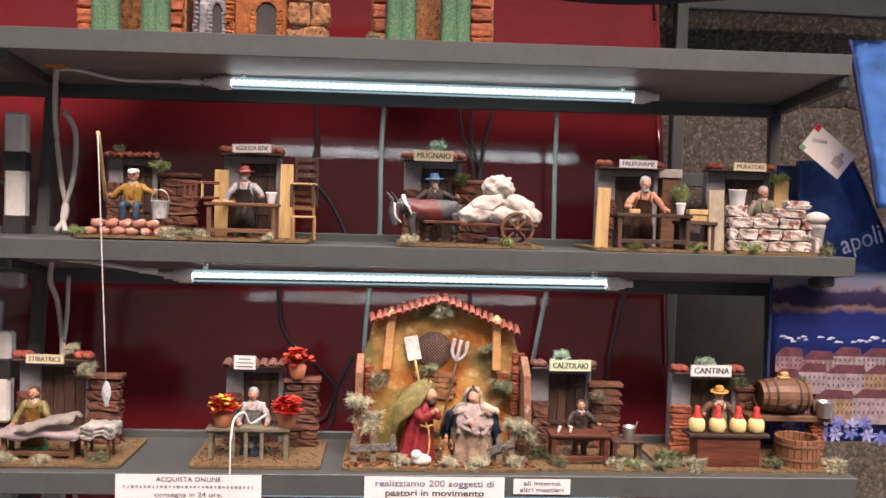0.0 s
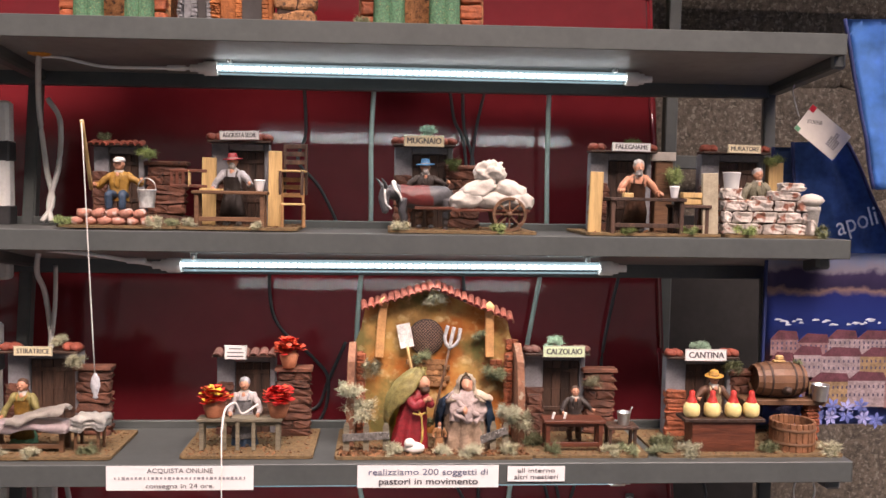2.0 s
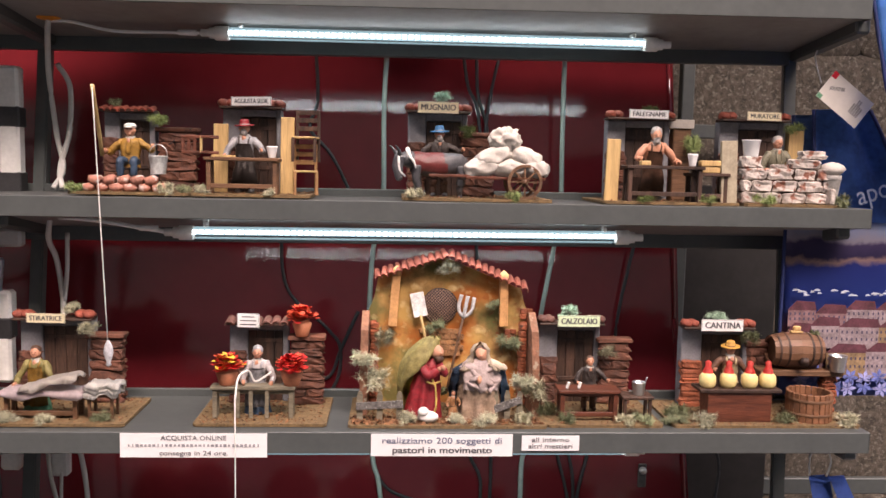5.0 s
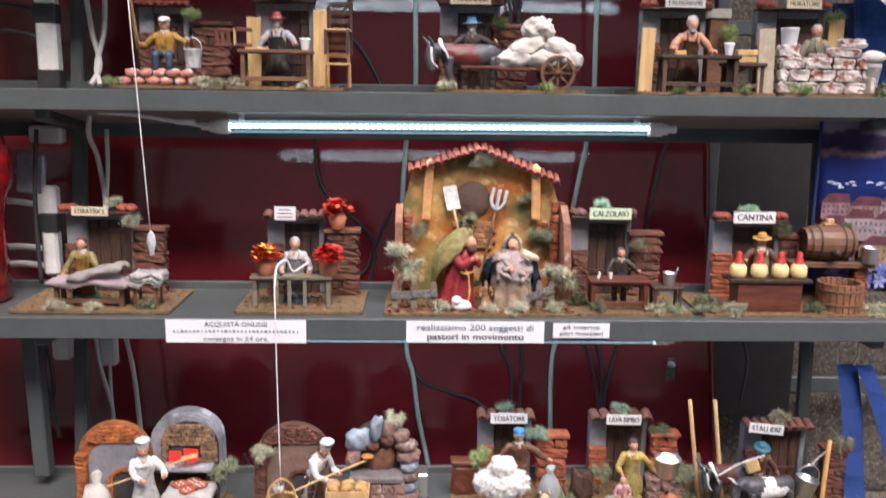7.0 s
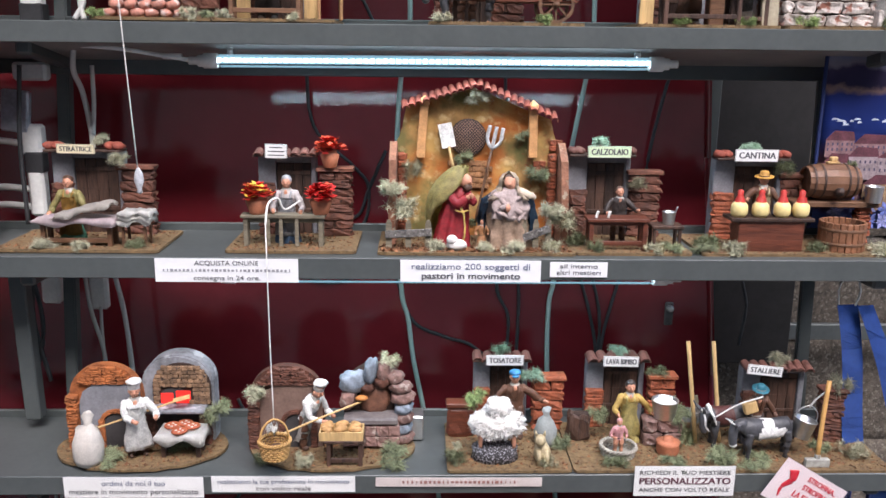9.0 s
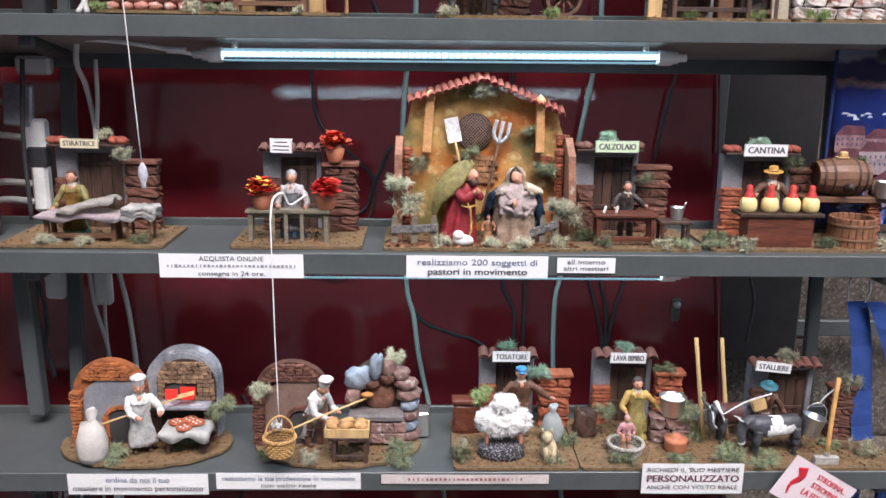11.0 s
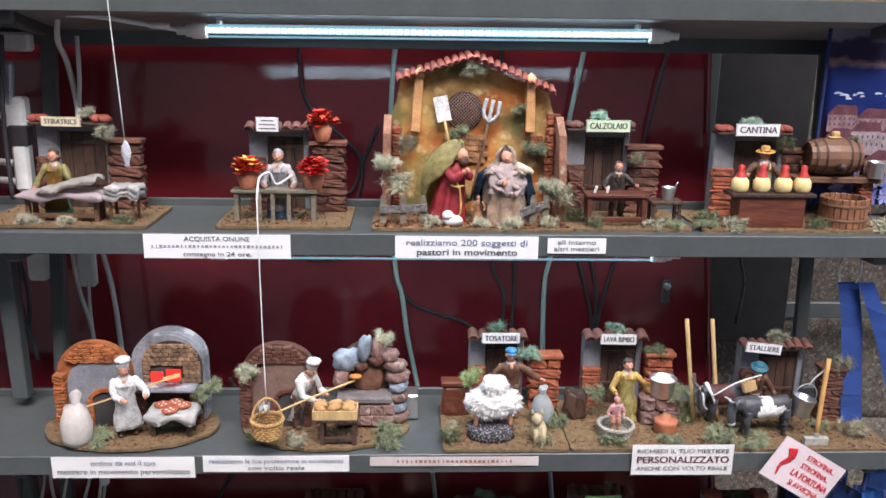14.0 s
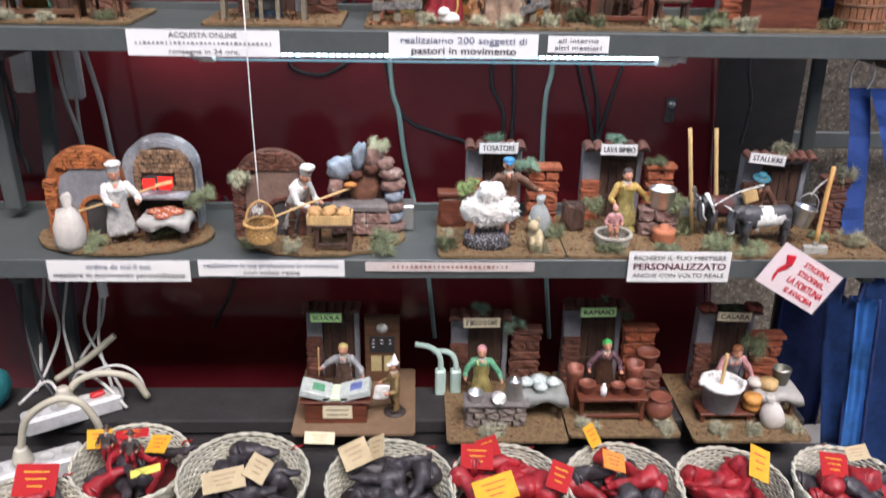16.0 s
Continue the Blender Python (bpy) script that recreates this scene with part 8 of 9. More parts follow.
GREY_INK = mat("dark_grey_ink", (0.09, 0.09, 0.10), 0.6, 0, 0.1, 60, 0.0)
BLUE_INK = mat("grey_blue_ink", (0.12, 0.14, 0.22), 0.6, 0, 0.1, 60, 0.0)
notice(-0.534, -0.254, 1.0995, 1.0515, -0.003, [("ACQUISTA ONLINE", 0.013, 0.0145, 0.125, GREY_INK), ("", 0.0062, 0.0, 0.256, mat("light_grey_ink", (0.26, 0.26, 0.28), 0.6)), ("consegna in 24 ore.", 0.013, -0.0155, 0.13, GREY_INK)], "white laminated paper notice taped to the shelf edge", glossy=False)
notice(-0.053, 0.226, 1.0995, 1.0545, -0.003, [("realizziamo 200 soggetti di", 0.0175, 0.009, 0.235, BLUE_INK), ("pastori in movimento", 0.0185, -0.010, 0.195, GREY_INK)], "white paper notice in bold letters taped to the shelf edge", glossy=False)
notice(0.244, 0.359, 1.097, 1.066, -0.003, [("all interno", 0.013, 0.007, 0.075, GREY_INK), ("altri mestieri", 0.013, -0.006, 0.088, GREY_INK)], "small white paper notice taped to the shelf edge", glossy=False)
notice(-0.719, -0.443, 0.669, 0.624, -0.0775, [("ordina da noi il tuo", 0.0165, 0.009, 0.125, BLUE_INK), ("mestiere in movimento personalizzato", 0.0165, -0.009, 0.255, GREY_INK)], "white laminated paper notice with glare on the lower shelf")
notice(-0.427, -0.141, 0.671, 0.636, -0.0775, [("realizziamo la tua professione in movimento", 0.014, 0.006, 0.262, BLUE_INK), ("con volto reale", 0.0135, -0.009, 0.11, GREY_INK)], "white laminated narrow notice on the lower shelf")
notice(-0.100, 0.235, 0.668, 0.648, -0.0775, [("", 0.007, 0.0, 0.24, tint("brown_print", (0.30, 0.14, 0.12)))], "pale worn printed strip on the lower shelf", face=mat("pinkish_strip", (0.62, 0.55, 0.53), 0.35, 0, 0.12, 40, 0.1))
notice(0.4215, 0.6265, 0.694, 0.628, -0.080, [("RICHIEDI IL TUO MESTIERE", 0.0125, 0.019, 0.185, GREY_INK), ("PERSONALIZZATO", 0.0205, 0.0, 0.185, mat("dark_red_grey_ink", (0.12, 0.03, 0.05), 0.6)), ("ANCHE CON VOLTO REALE", 0.0125, -0.019, 0.185, GREY_INK)], "white card asking for custom trades, standing at the edge")
card = notice(0.688, 0.838, 0.691, 0.596, -0.098, [("STROFINA..", 0.0165, 0.030, 0.068, RED_INK), ("STROFINA..", 0.0165, 0.010, 0.068, RED_INK), ("LA FORTUNA", 0.0200, -0.011, 0.088, RED_INK), ("SI AVVICINA", 0.0165, -0.032, 0.072, RED_INK)], "white card with red lettering and a red horn, tilted", 31, mat("pinkish_white_card", (0.80, 0.70, 0.73), 0.4, 0, 0.04, 30, 0.05), "lucky_card")
for ch in card.children:
    if ch.name.startswith("lettering"):
        ch.location.x += 0.022
bm = bmesh.new()
tube(bm, [(-0.048, -0.0016, 0.032), (-0.040, -0.0016, 0.012), (-0.050, -0.0016, -0.010), (-0.046, -0.0016, -0.032)], 0.0105, 10, 0, 6, 0.0015)
for v in bm.verts:
    v.co.y = -0.0016 + (v.co.y + 0.0016) * 0.05
part("printed_horn", bm, RED_INK, card, "red printed horn")

# ================= cables and sockets =================
for pts in ([(-0.035, 0.46, 1.95), (-0.043, 0.45, 1.768), (-0.042, 0.44, 1.54), (-0.062, 0.43, 1.44), (-0.072, 0.43, 1.237), (-0.061, 0.42, 0.93), (-0.043, 0.40, 0.848), (-0.028, 0.39, 0.74), (-0.002, 0.385, 0.616), (0.03, 0.36, 0.45), (0.05, 0.30, 0.285)],
            [(0.397, 0.47, 1.95), (0.394, 0.45, 1.70), (0.394, 0.44, 1.542), (0.383, 0.44, 1.443), (0.341, 0.43, 1.183), (0.325, 0.42, 0.96), (0.310, 0.40, 0.879), (0.311, 0.38, 0.70), (0.33, 0.36, 0.48), (0.345, 0.30, 0.285)]):
    cable(pts, 0.0060, GREEN_CABLE, "pale green cable hanging in front of the red panel")
for pts in ([(-0.212, 0.50, 1.90), (-0.207, 0.50, 1.778), (-0.224, 0.49, 1.709), (-0.169, 0.48, 1.642), (-0.119, 0.47, 1.539), (-0.10, 0.46, 1.45)],
            [(-0.29, 0.45, 1.50), (-0.276, 0.46, 1.319), (-0.178, 0.45, 1.221), (-0.142, 0.45, 1.165), (-0.165, 0.44, 1.064), (-0.30, 0.44, 0.965), (-0.224, 0.43, 0.934), (-0.14, 0.43, 0.98)],
            [(-0.10, 0.46, 1.26), (-0.142, 0.455, 1.165), (-0.17, 0.45, 1.10), (-0.24, 0.43, 1.095)],
            [(0.152, 0.52, 1.90), (0.165, 0.51, 1.82), (0.189, 0.50, 1.761), (0.200, 0.48, 1.60), (0.19, 0.46, 1.45), (0.20, 0.44, 1.30)],
            [(0.242, 0.52, 1.90), (0.217, 0.51, 1.776), (0.20, 0.48, 1.60), (0.21, 0.46, 1.45)], [(0.185, 0.52, 1.90), (0.19, 0.51, 1.80), (0.215, 0.50, 1.70), (0.20, 0.46, 1.5)],
            [(0.600, 0.47, 1.47), (0.580, 0.46, 1.40), (0.549, 0.45, 1.243), (0.54, 0.44, 1.10)],
            [(-0.09, 0.43, 1.02), (-0.037, 0.42, 0.848), (0.05, 0.41, 0.80), (0.115, 0.40, 0.779), (0.19, 0.38, 0.72)],
            [(0.19, 0.43, 1.02), (0.180, 0.42, 0.92), (0.209, 0.42, 0.850), (0.205, 0.40, 0.75)], [(0.225, 0.43, 1.02), (0.235, 0.42, 0.90), (0.23, 0.40, 0.72)],
            [(0.37, 0.43, 1.02), (0.424, 0.42, 0.825), (0.44, 0.40, 0.70)], [(0.51, 0.43, 1.02), (0.458, 0.42, 0.839), (0.44, 0.40, 0.72)], [(0.40, 0.43, 1.02), (0.44, 0.42, 0.86), (0.435, 0.40, 0.70)],
            [(-0.47, 0.40, 0.64), (-0.44, 0.39, 0.56), (-0.46, 0.38, 0.42), (-0.52, 0.36, 0.30)],
            [(0.800, 0.50, 1.05), (0.802, 0.50, 0.95), (0.815, 0.48, 0.88), (0.80, 0.46, 0.78)]):
    cable(pts, 0.0042, BLACK, "thin black cable in front of the red panel")
# left bundle
for pts, r_ in (([(-0.735, 0.215, 1.912), (-0.742, 0.225, 1.885), (-0.775, 0.31, 1.80), (-0.765, 0.32, 1.675), (-0.745, 0.30, 1.60), (-0.760, 0.28, 1.556)], 0.006),
                ([(-0.765, 0.33, 1.83), (-0.738, 0.33, 1.78), (-0.738, 0.32, 1.68), (-0.752, 0.30, 1.60), (-0.740, 0.28, 1.556)], 0.006),
                ([(-0.735, 0.20, 1.502), (-0.748, 0.22, 1.45), (-0.752, 0.27, 1.40), (-0.740, 0.27, 1.31), (-0.735, 0.25, 1.25)], 0.006),
                ([(-0.728, 0.27, 1.46), (-0.730, 0.27, 1.38), (-0.737, 0.27, 1.31)], 0.005),
                ([(-0.797, 0.30, 1.03), (-0.789, 0.30, 0.904), (-0.765, 0.30, 0.786), (-0.76, 0.27, 0.70)], 0.005),
                ([(-0.735, 0.30, 1.03), (-0.712, 0.30, 0.90), (-0.700, 0.29, 0.79), (-0.69, 0.27, 0.70)], 0.006), ([(-0.772, 0.32, 0.90), (-0.770, 0.31, 0.84), (-0.765, 0.30, 0.78)], 0.004),
                ([(-0.83, 0.31, 0.93), (-0.838, 0.30, 0.80), (-0.83, 0.28, 0.72)], 0.005)):
    cable(pts, r_, GREY_CABLE, "greyish white cable hanging at the post")
cable([(-0.742, 0.225, 1.906), (-0.700, 0.235, 1.908), (-0.613, 0.24, 1.892), (-0.506, 0.24, 1.892), (-0.43, 0.24, 1.893)], 0.0035, WHITE_P, "white supply cable of the upper LED tube")
cable([(-0.735, 0.19, 1.500), (-0.690, 0.16, 1.501), (-0.619, 0.15, 1.496), (-0.551, 0.15, 1.486), (-0.485, 0.15, 1.476)], 0.0045, WHITE_P, "white supply cable of the middle LED tube")
for x, y, z in ((-0.46, 0.24, 1.893), (-0.52, 0.15, 1.483)):
    bm = bmesh.new()
    lathe(bm, [(0.003, -0.02), (0.006, -0.018), (0.0065, 0.0), (0.0065, 0.02), (0, 0.021)], 10, pose(0, 0, 0, 0, 90, 0))
    tagged(part("cable_plug", bm, WHITE_P, at=pose(x, y, z)), "white moulded plug on the LED cable", "plug", "cable plugs")
bm = bmesh.new()
blob(bm, (0, 0, 0), (0.026, 0.020, 0.007), 2, 0.5, 9)
tagged(part("tape_knot", bm, mat("orange_tape", (0.70, 0.24, 0.02), 0.4, 0, 0.25, 60, 0.3), at=pose(-0.735, 0.215, 1.912)), "crumpled orange tape holding a cable under the shelf", "tape")
bm = bmesh.new()
box(bm, (0, 0, 0), (0.048, 0.04, 0.002), 0.0005)
tagged(part("brown_tape", bm, tint("brown_tape_paint", (0.16, 0.07, 0.04)), at=pose(-0.765, 0.20, 1.918)), "brown tape strip under the shelf", "tape")


def socket_block(x, y, z, w, d, h, label, bands=(), rz=0, ry=0, holes=0):
    ob = thing("power_strip", x, y, z, label, "power strip", "power strips")
    ob.matrix_basis = pose(x, y, z, 0, ry, rz)
    bm = bmesh.new()
    box(bm, (0, 0, h / 2), (w, d, h), 0.006)
    part("housing", bm, mat("pale_grey_plastic", (0.46, 0.46, 0.45), 0.4, 0, 0.2, 40, 0.05) if holes else mat("greyish_plastic", (0.78, 0.78, 0.75), 0.4, 0, 0.1, 40, 0.03), ob)
    for i in range(holes):
        bm = bmesh.new()
        lathe(bm, [(0, 0), (0.014, 0), (0.018, 0.001), (0.018, 0.0025), (0.0135, 0.0025), (0.013, 0.0012), (0, 0.0012)], 16, pose(-w / 2 + (i + 0.5) * w / holes, 0, h - 0.0005))
        part("socket", bm, mat("socket_shadow_plastic", (0.40, 0.40, 0.38), 0.5), ob)
    for b in bands:
        bm = bmesh.new()
        box(bm, (0, 0, b), (w + 0.004, d + 0.004, 0.045), 0.003)
        part("black_band", bm, BLACK, ob, "black tape band")


socket_block(-0.858, 0.31, 1.555, 0.045, 0.035, 0.265, "white power strip strapped to the post with black tape", (0.155, 0.012))
socket_block(-0.868, 0.27, 1.262, 0.045, 0.035, 0.070, "white socket block beside the post")
socket_block(-0.862, 0.26, 1.13, 0.036, 0.03, 0.130, "pale power strip behind the ironing scene", (0.12,))
socket_block(-0.872, 0.30, 1.425, 0.075, 0.03, 0.040, "white plug adapter under the shelf")
socket_block(-0.776, 0.33, 0.890, 0.042, 0.025, 0.125, "white adapter box hanging on cables")
socket_block(-0.885, 0.33, 0.905, 0.045, 0.03, 0.12, "white charger box hanging beside the post")
for pts in ([(-1.05, 0.30, 1.34), (-0.95, 0.28, 1.37), (-0.885, 0.265, 1.32)], [(-1.05, 0.29, 1.29), (-0.96, 0.28, 1.295), (-0.89, 0.265, 1.29)], [(-1.05, 0.29, 1.17), (-0.96, 0.28, 1.19), (-0.88, 0.26, 1.19)], [(-1.05, 0.29, 1.13), (-0.96, 0.28, 1.15), (-0.88, 0.26, 1.15)]):
    cable(pts, 0.0075, GREY_CABLE, "thick greyish plug cable beside the post")
for pts in ([(-1.1, 0.32, 1.70), (-0.97, 0.31, 1.73), (-0.88, 0.30, 1.72)], [(-1.1, 0.32, 1.62), (-0.97, 0.31, 1.67), (-0.88, 0.30, 1.66)], [(-0.88, 0.25, 1.03), (-0.89, 0.23, 0.90), (-0.86, 0.22, 0.75)], [(-0.90, 0.25, 1.03), (-0.87, 0.23, 0.88), (-0.90, 0.22, 0.74)], [(-0.86, 0.22, 1.46), (-0.875, 0.22, 1.3), (-0.87, 0.21, 1.12)]):
    cable(pts, 0.005, BLACK, "black cable beside the post")
for z0, z1 in ((Z4 + 0.0205, 1.052), (-0.40, 0.622)):
    bm = bmesh.new()
    box(bm, (0, 0, (z1 - z0) / 2), (0.034, 0.034, z1 - z0), 0.003)
    tagged(part("rack_upright", bm, STEEL, at=pose(-0.868, 0.15, z0, 0, -1.0, 0)), "grey steel upright at the rack's end", "upright", "rack uprights")

# lock of the red panel
lock = thing("panel_lock", 0.618, py(0.86) - 0.001, 0.86, "small metal lock cylinder on the red panel", "lock")
bm = bmesh.new()
box(bm, (0, -0.003, 0), (0.022, 0.006, 0.062), 0.003)
part("escutcheon", bm, tint("dark_metal", (0.10, 0.095, 0.09), 0.35), lock)
bm = bmesh.new()
lathe(bm, [(0, 0), (0.009, 0), (0.009, 0.008), (0.0, 0.009)], 16, pose(0, -0.006, 0.015, 90, 0, 0))
part("cylinder", bm, ALU, lock)

# cables and sockets on the low table
BEIGE = mat("beige_cable", (0.47, 0.44, 0.34), 0.5, 0, 0.1, 60, 0.05)
for pts in ([(-0.794, -0.17, 0.292), (-0.770, -0.17, 0.365), (-0.711, -0.165, 0.407), (-0.667, -0.16, 0.400), (-0.644, -0.15, 0.350), (-0.64, -0.14, 0.30)], [(-0.751, -0.03, 0.330), (-0.722, -0.02, 0.362), (-0.670, -0.01, 0.373), (-0.616, 0.0, 0.352), (-0.593, 0.01, 0.300)], [(-0.820, 0.08, 0.300), (-0.748, 0.10, 0.345), (-0.689, 0.12, 0.392)]):
    cable(pts, 0.0078, BEIGE, "thick beige cable looping from a plug")
for pts, r_ in (([(-0.845, 0.18, 0.64), (-0.850, 0.17, 0.501), (-0.868, 0.15, 0.388), (-0.860, 0.10, 0.31)], 0.0048), ([(-0.830, 0.18, 0.64), (-0.835, 0.16, 0.491), (-0.826, 0.15, 0.390), (-0.838, 0.10, 0.33), (-0.855, 0.05, 0.288)], 0.0048), ([(-0.735, 0.19, 0.64), (-0.741, 0.16, 0.511), (-0.765, 0.15, 0.410), (-0.735, 0.12, 0.355), (-0.672, 0.06, 0.300), (-0.655, 0.03, 0.288)], 0.0046),
                ([(-0.705, 0.19, 0.64), (-0.713, 0.17, 0.501), (-0.733, 0.16, 0.400), (-0.775, 0.12, 0.330)], 0.0046), ([(-0.715, 0.18, 0.64), (-0.721, 0.16, 0.491), (-0.731, 0.15, 0.418), (-0.727, 0.12, 0.360), (-0.690, 0.06, 0.310), (-0.67, 0.02, 0.288)], 0.0046), ([(-0.725, 0.02, 0.350), (-0.671, 0.02, 0.372), (-0.633, 0.02, 0.368), (-0.607, 0.02, 0.340), (-0.598, 0.02, 0.29)], 0.0042),
                ([(-0.80, 0.17, 0.64), (-0.79, 0.16, 0.53), (-0.80, 0.12, 0.42), (-0.775, 0.08, 0.33)], 0.0040), ([(-0.775, 0.05, 0.300), (-0.74, 0.03, 0.350), (-0.68, 0.0, 0.338), (-0.63, -0.02, 0.29)], 0.0044), ([(-0.86, -0.02, 0.300), (-0.80, 0.0, 0.345), (-0.75, -0.05, 0.325)], 0.0044)):
    cable(pts, r_ * 0.8, GREY_CABLE, "greyish white cable tangled above the low table")
cable([(-0.87, 0.12, 0.60), (-0.875, 0.1, 0.45), (-0.84, 0.05, 0.34), (-0.80, 0.02, 0.29)], 0.004, BLACK, "black cable tangled above the low table")
bm = bmesh.new()
box(bm, (0, 0, 0), (0.020, 0.018, 0.058), 0.005)
tagged(part("cable_plug", bm, WHITE_P, at=pose(-0.713, 0.155, 0.500)), "white inline connector on a hanging cable", "plug", "cable plugs")
bm = bmesh.new()
box(bm, (0, 0, 0.005), (0.030, 0.014, 0.012), 0.003)
tagged(part("rocker_switch", bm, tint("red_switch", (0.5, 0.01, 0.01), 0.3), at=pose(-0.690, -0.018, 0.3185, 0, 0, 32)), "red rocker switch of a power strip", "switch")
socket_block(-0.800, -0.175, 0.2155, 0.24, 0.06, 0.045, "long white power strip behind the baskets", rz=28, holes=5)
socket_block(-0.735, -0.045, 0.2796, 0.20, 0.05, 0.04, "white power strip on the low table", rz=32, holes=4)
for x, y, z in ((-0.794, -0.170, 0.264), (-0.751, -0.040, 0.322)):
    bm = bmesh.new()
    lathe(bm, [(0, 0), (0.020, 0), (0.020, 0.016), (0.016, 0.022), (0.017, 0.026), (0.013, 0.030), (0.014, 0.034), (0.010, 0.040), (0, 0.040)], 14)
    tagged(part("mains_plug", bm, mat("beige_plastic", (0.52, 0.49, 0.40), 0.45, 0, 0.1, 60, 0.05), at=pose(x, y, z - 0.006)), "ribbed beige mains plug in a power strip", "plug", "mains plugs")
for pts in ([(0.0, 0.07, 0.398), (0.035, 0.06, 0.395), (0.056, 0.055, 0.37), (0.057, 0.055, 0.30)], [(0.04, 0.07, 0.380), (0.075, 0.06, 0.383), (0.091, 0.055, 0.36), (0.092, 0.055, 0.30)]):
    cable(pts, 0.0065, GREEN_CABLE, "pale green cable arching into a socket")
for x in (0.057, 0.092):
    bm = bmesh.new()
    box(bm, (0, 0, 0.03), (0.024, 0.024, 0.065), 0.004)
    tagged(part("cable_plug", bm, GREEN_CABLE, at=pose(x, 0.055, 0.2796)), "pale green plug standing on the low table", "plug", "cable plugs")

# ================= baskets with lucky horns =================
RED_HORN = mat("red_lacquer", (0.29, 0.012, 0.018), 0.50, 0, 0.4, 50, 0.45, coat=0.06)
BLACK_HORN = mat("black_wrapped_velvet", (0.034, 0.028, 0.032), 0.50, 0, 0.5, 60, 0.7, coat=0.10)
RED_CARD = mat("red_card", (0.36, 0.006, 0.008), 0.85, 0, 0.1, 40, 0.05)
YELLOW_CARD = mat("yellow_card", (0.62, 0.33, 0.015), 0.8, 0, 0.1, 40, 0.05)
KRAFT = mat("kraft_card", (0.42, 0.33, 0.19), 0.7, 0, 0.12, 40, 0.05)


def horn(x, y, z, length, r, material, rz, ry, label):
    bm = bmesh.new()
    tube(bm, [(-length * 0.45, 0, 0), (-length * 0.2, length * 0.06, 0.0), (length * 0.1, 0, 0), (length * 0.35, -length * 0.10, 0.0), (length * 0.5, -length * 0.06, 0)], r * 1.18, 14, 0, 8, r * 0.2)
    lathe(bm, [(r * 0.98, 0), (r * 1.1, r * 0.2), (r * 1.05, r * 0.5), (r * 0.5, r * 0.8), (0, r * 0.85)], 12, pose(-length * 0.43, 0, 0, 0, -90, 0))
    sv = Vector((x * 50, y * 50, z * 50))
    for v in bm.verts:
        v.co += 0.006 * noise.noise_vector(v.co * 38 + sv) + 0.0025 * noise.noise_vector(v.co * 110 + sv)
    return tagged(part("lucky_horn", bm, material, at=pose(x, y, z, 0, ry, rz)), label, "lucky horn", "lucky horns")


SOFT_INK = mat("faded_brown_ink", (0.24, 0.15, 0.09), 0.7)


def card_tag(x, y, z, w, h, material, rx, ry, rz, label, ink=None):
    ob = thing("product_card", x, y, z, label, "card", "product cards")
    ob.matrix_basis = pose(x, y, z - 0.006, max(rx - 16, -64), ry, rz)
    bm = bmesh.new()
    w, h = w * 0.86, h * 0.86
    box(bm, (0, 0, 0), (w, 0.0012, h), 0.0003)
    part("card", bm, material, ob)
    for i in range(3):
        bm = bmesh.new()
        box(bm, (0, -0.0009, h * (0.25 - 0.22 * i)), (w * (0.60 - 0.12 * i), 0.0004, h * 0.04))
        part("print_bar", bm, ink or INK, ob)


BASKETS = [(-0.556, -0.232, 0.110, "mixed"), (-0.331, -0.277, 0.122, "black"), (-0.051, -0.300, 0.121, "black"), (0.172, -0.305, 0.110, "red"), (0.396, -0.302, 0.110, "both"), (0.602, -0.312, 0.106, "red"), (0.828, -0.312, 0.108, "both"), (-0.70, -0.39, 0.105, "mixed")]
for bi, (bx, by, br, fill) in enumerate(BASKETS):
    low = 0.215 if bi < 7 else 0.2155
    woven(bx, by, low, br, 0.100, WICKER, "round whitish wicker basket full of lucky charms", "wicker_basket", 16, 30, 1.26, False, 0.0016, 5)
    bm = bmesh.new()
    lathe(bm, [(0, 0.0), (br * 0.80, 0.0), (br * 0.84, 0.030), (0, 0.036)], 20)
    tagged(part("basket_filling", bm, BLACK_HORN if fill == "black" else tint("dark_red_filling", (0.12, 0.012, 0.014)), at=pose(bx, by, low + 0.0045)), "dark mass of charms at the bottom of the basket", "filling", "basket fillings")
    for k in range(12):
        a = 2.4 * k + bi
        rr = br * (0.16 + 0.50 * ((k * 0.37) % 1))
        black = fill == "black" or (fill in ("both", "mixed") and k % 2 == 0)
        horn(bx + rr * math.cos(a), by + rr * math.sin(a), low + 0.058 + 0.0045 * k, random.uniform(0.085, 0.115), random.uniform(0.016, 0.021) * (0.75 if fill == "mixed" else 1.0), BLACK_HORN if black else RED_HORN, random.uniform(0, 360), random.uniform(-14, 14), "dull black lucky horn in a basket" if black else "shiny red lucky horn in a basket")
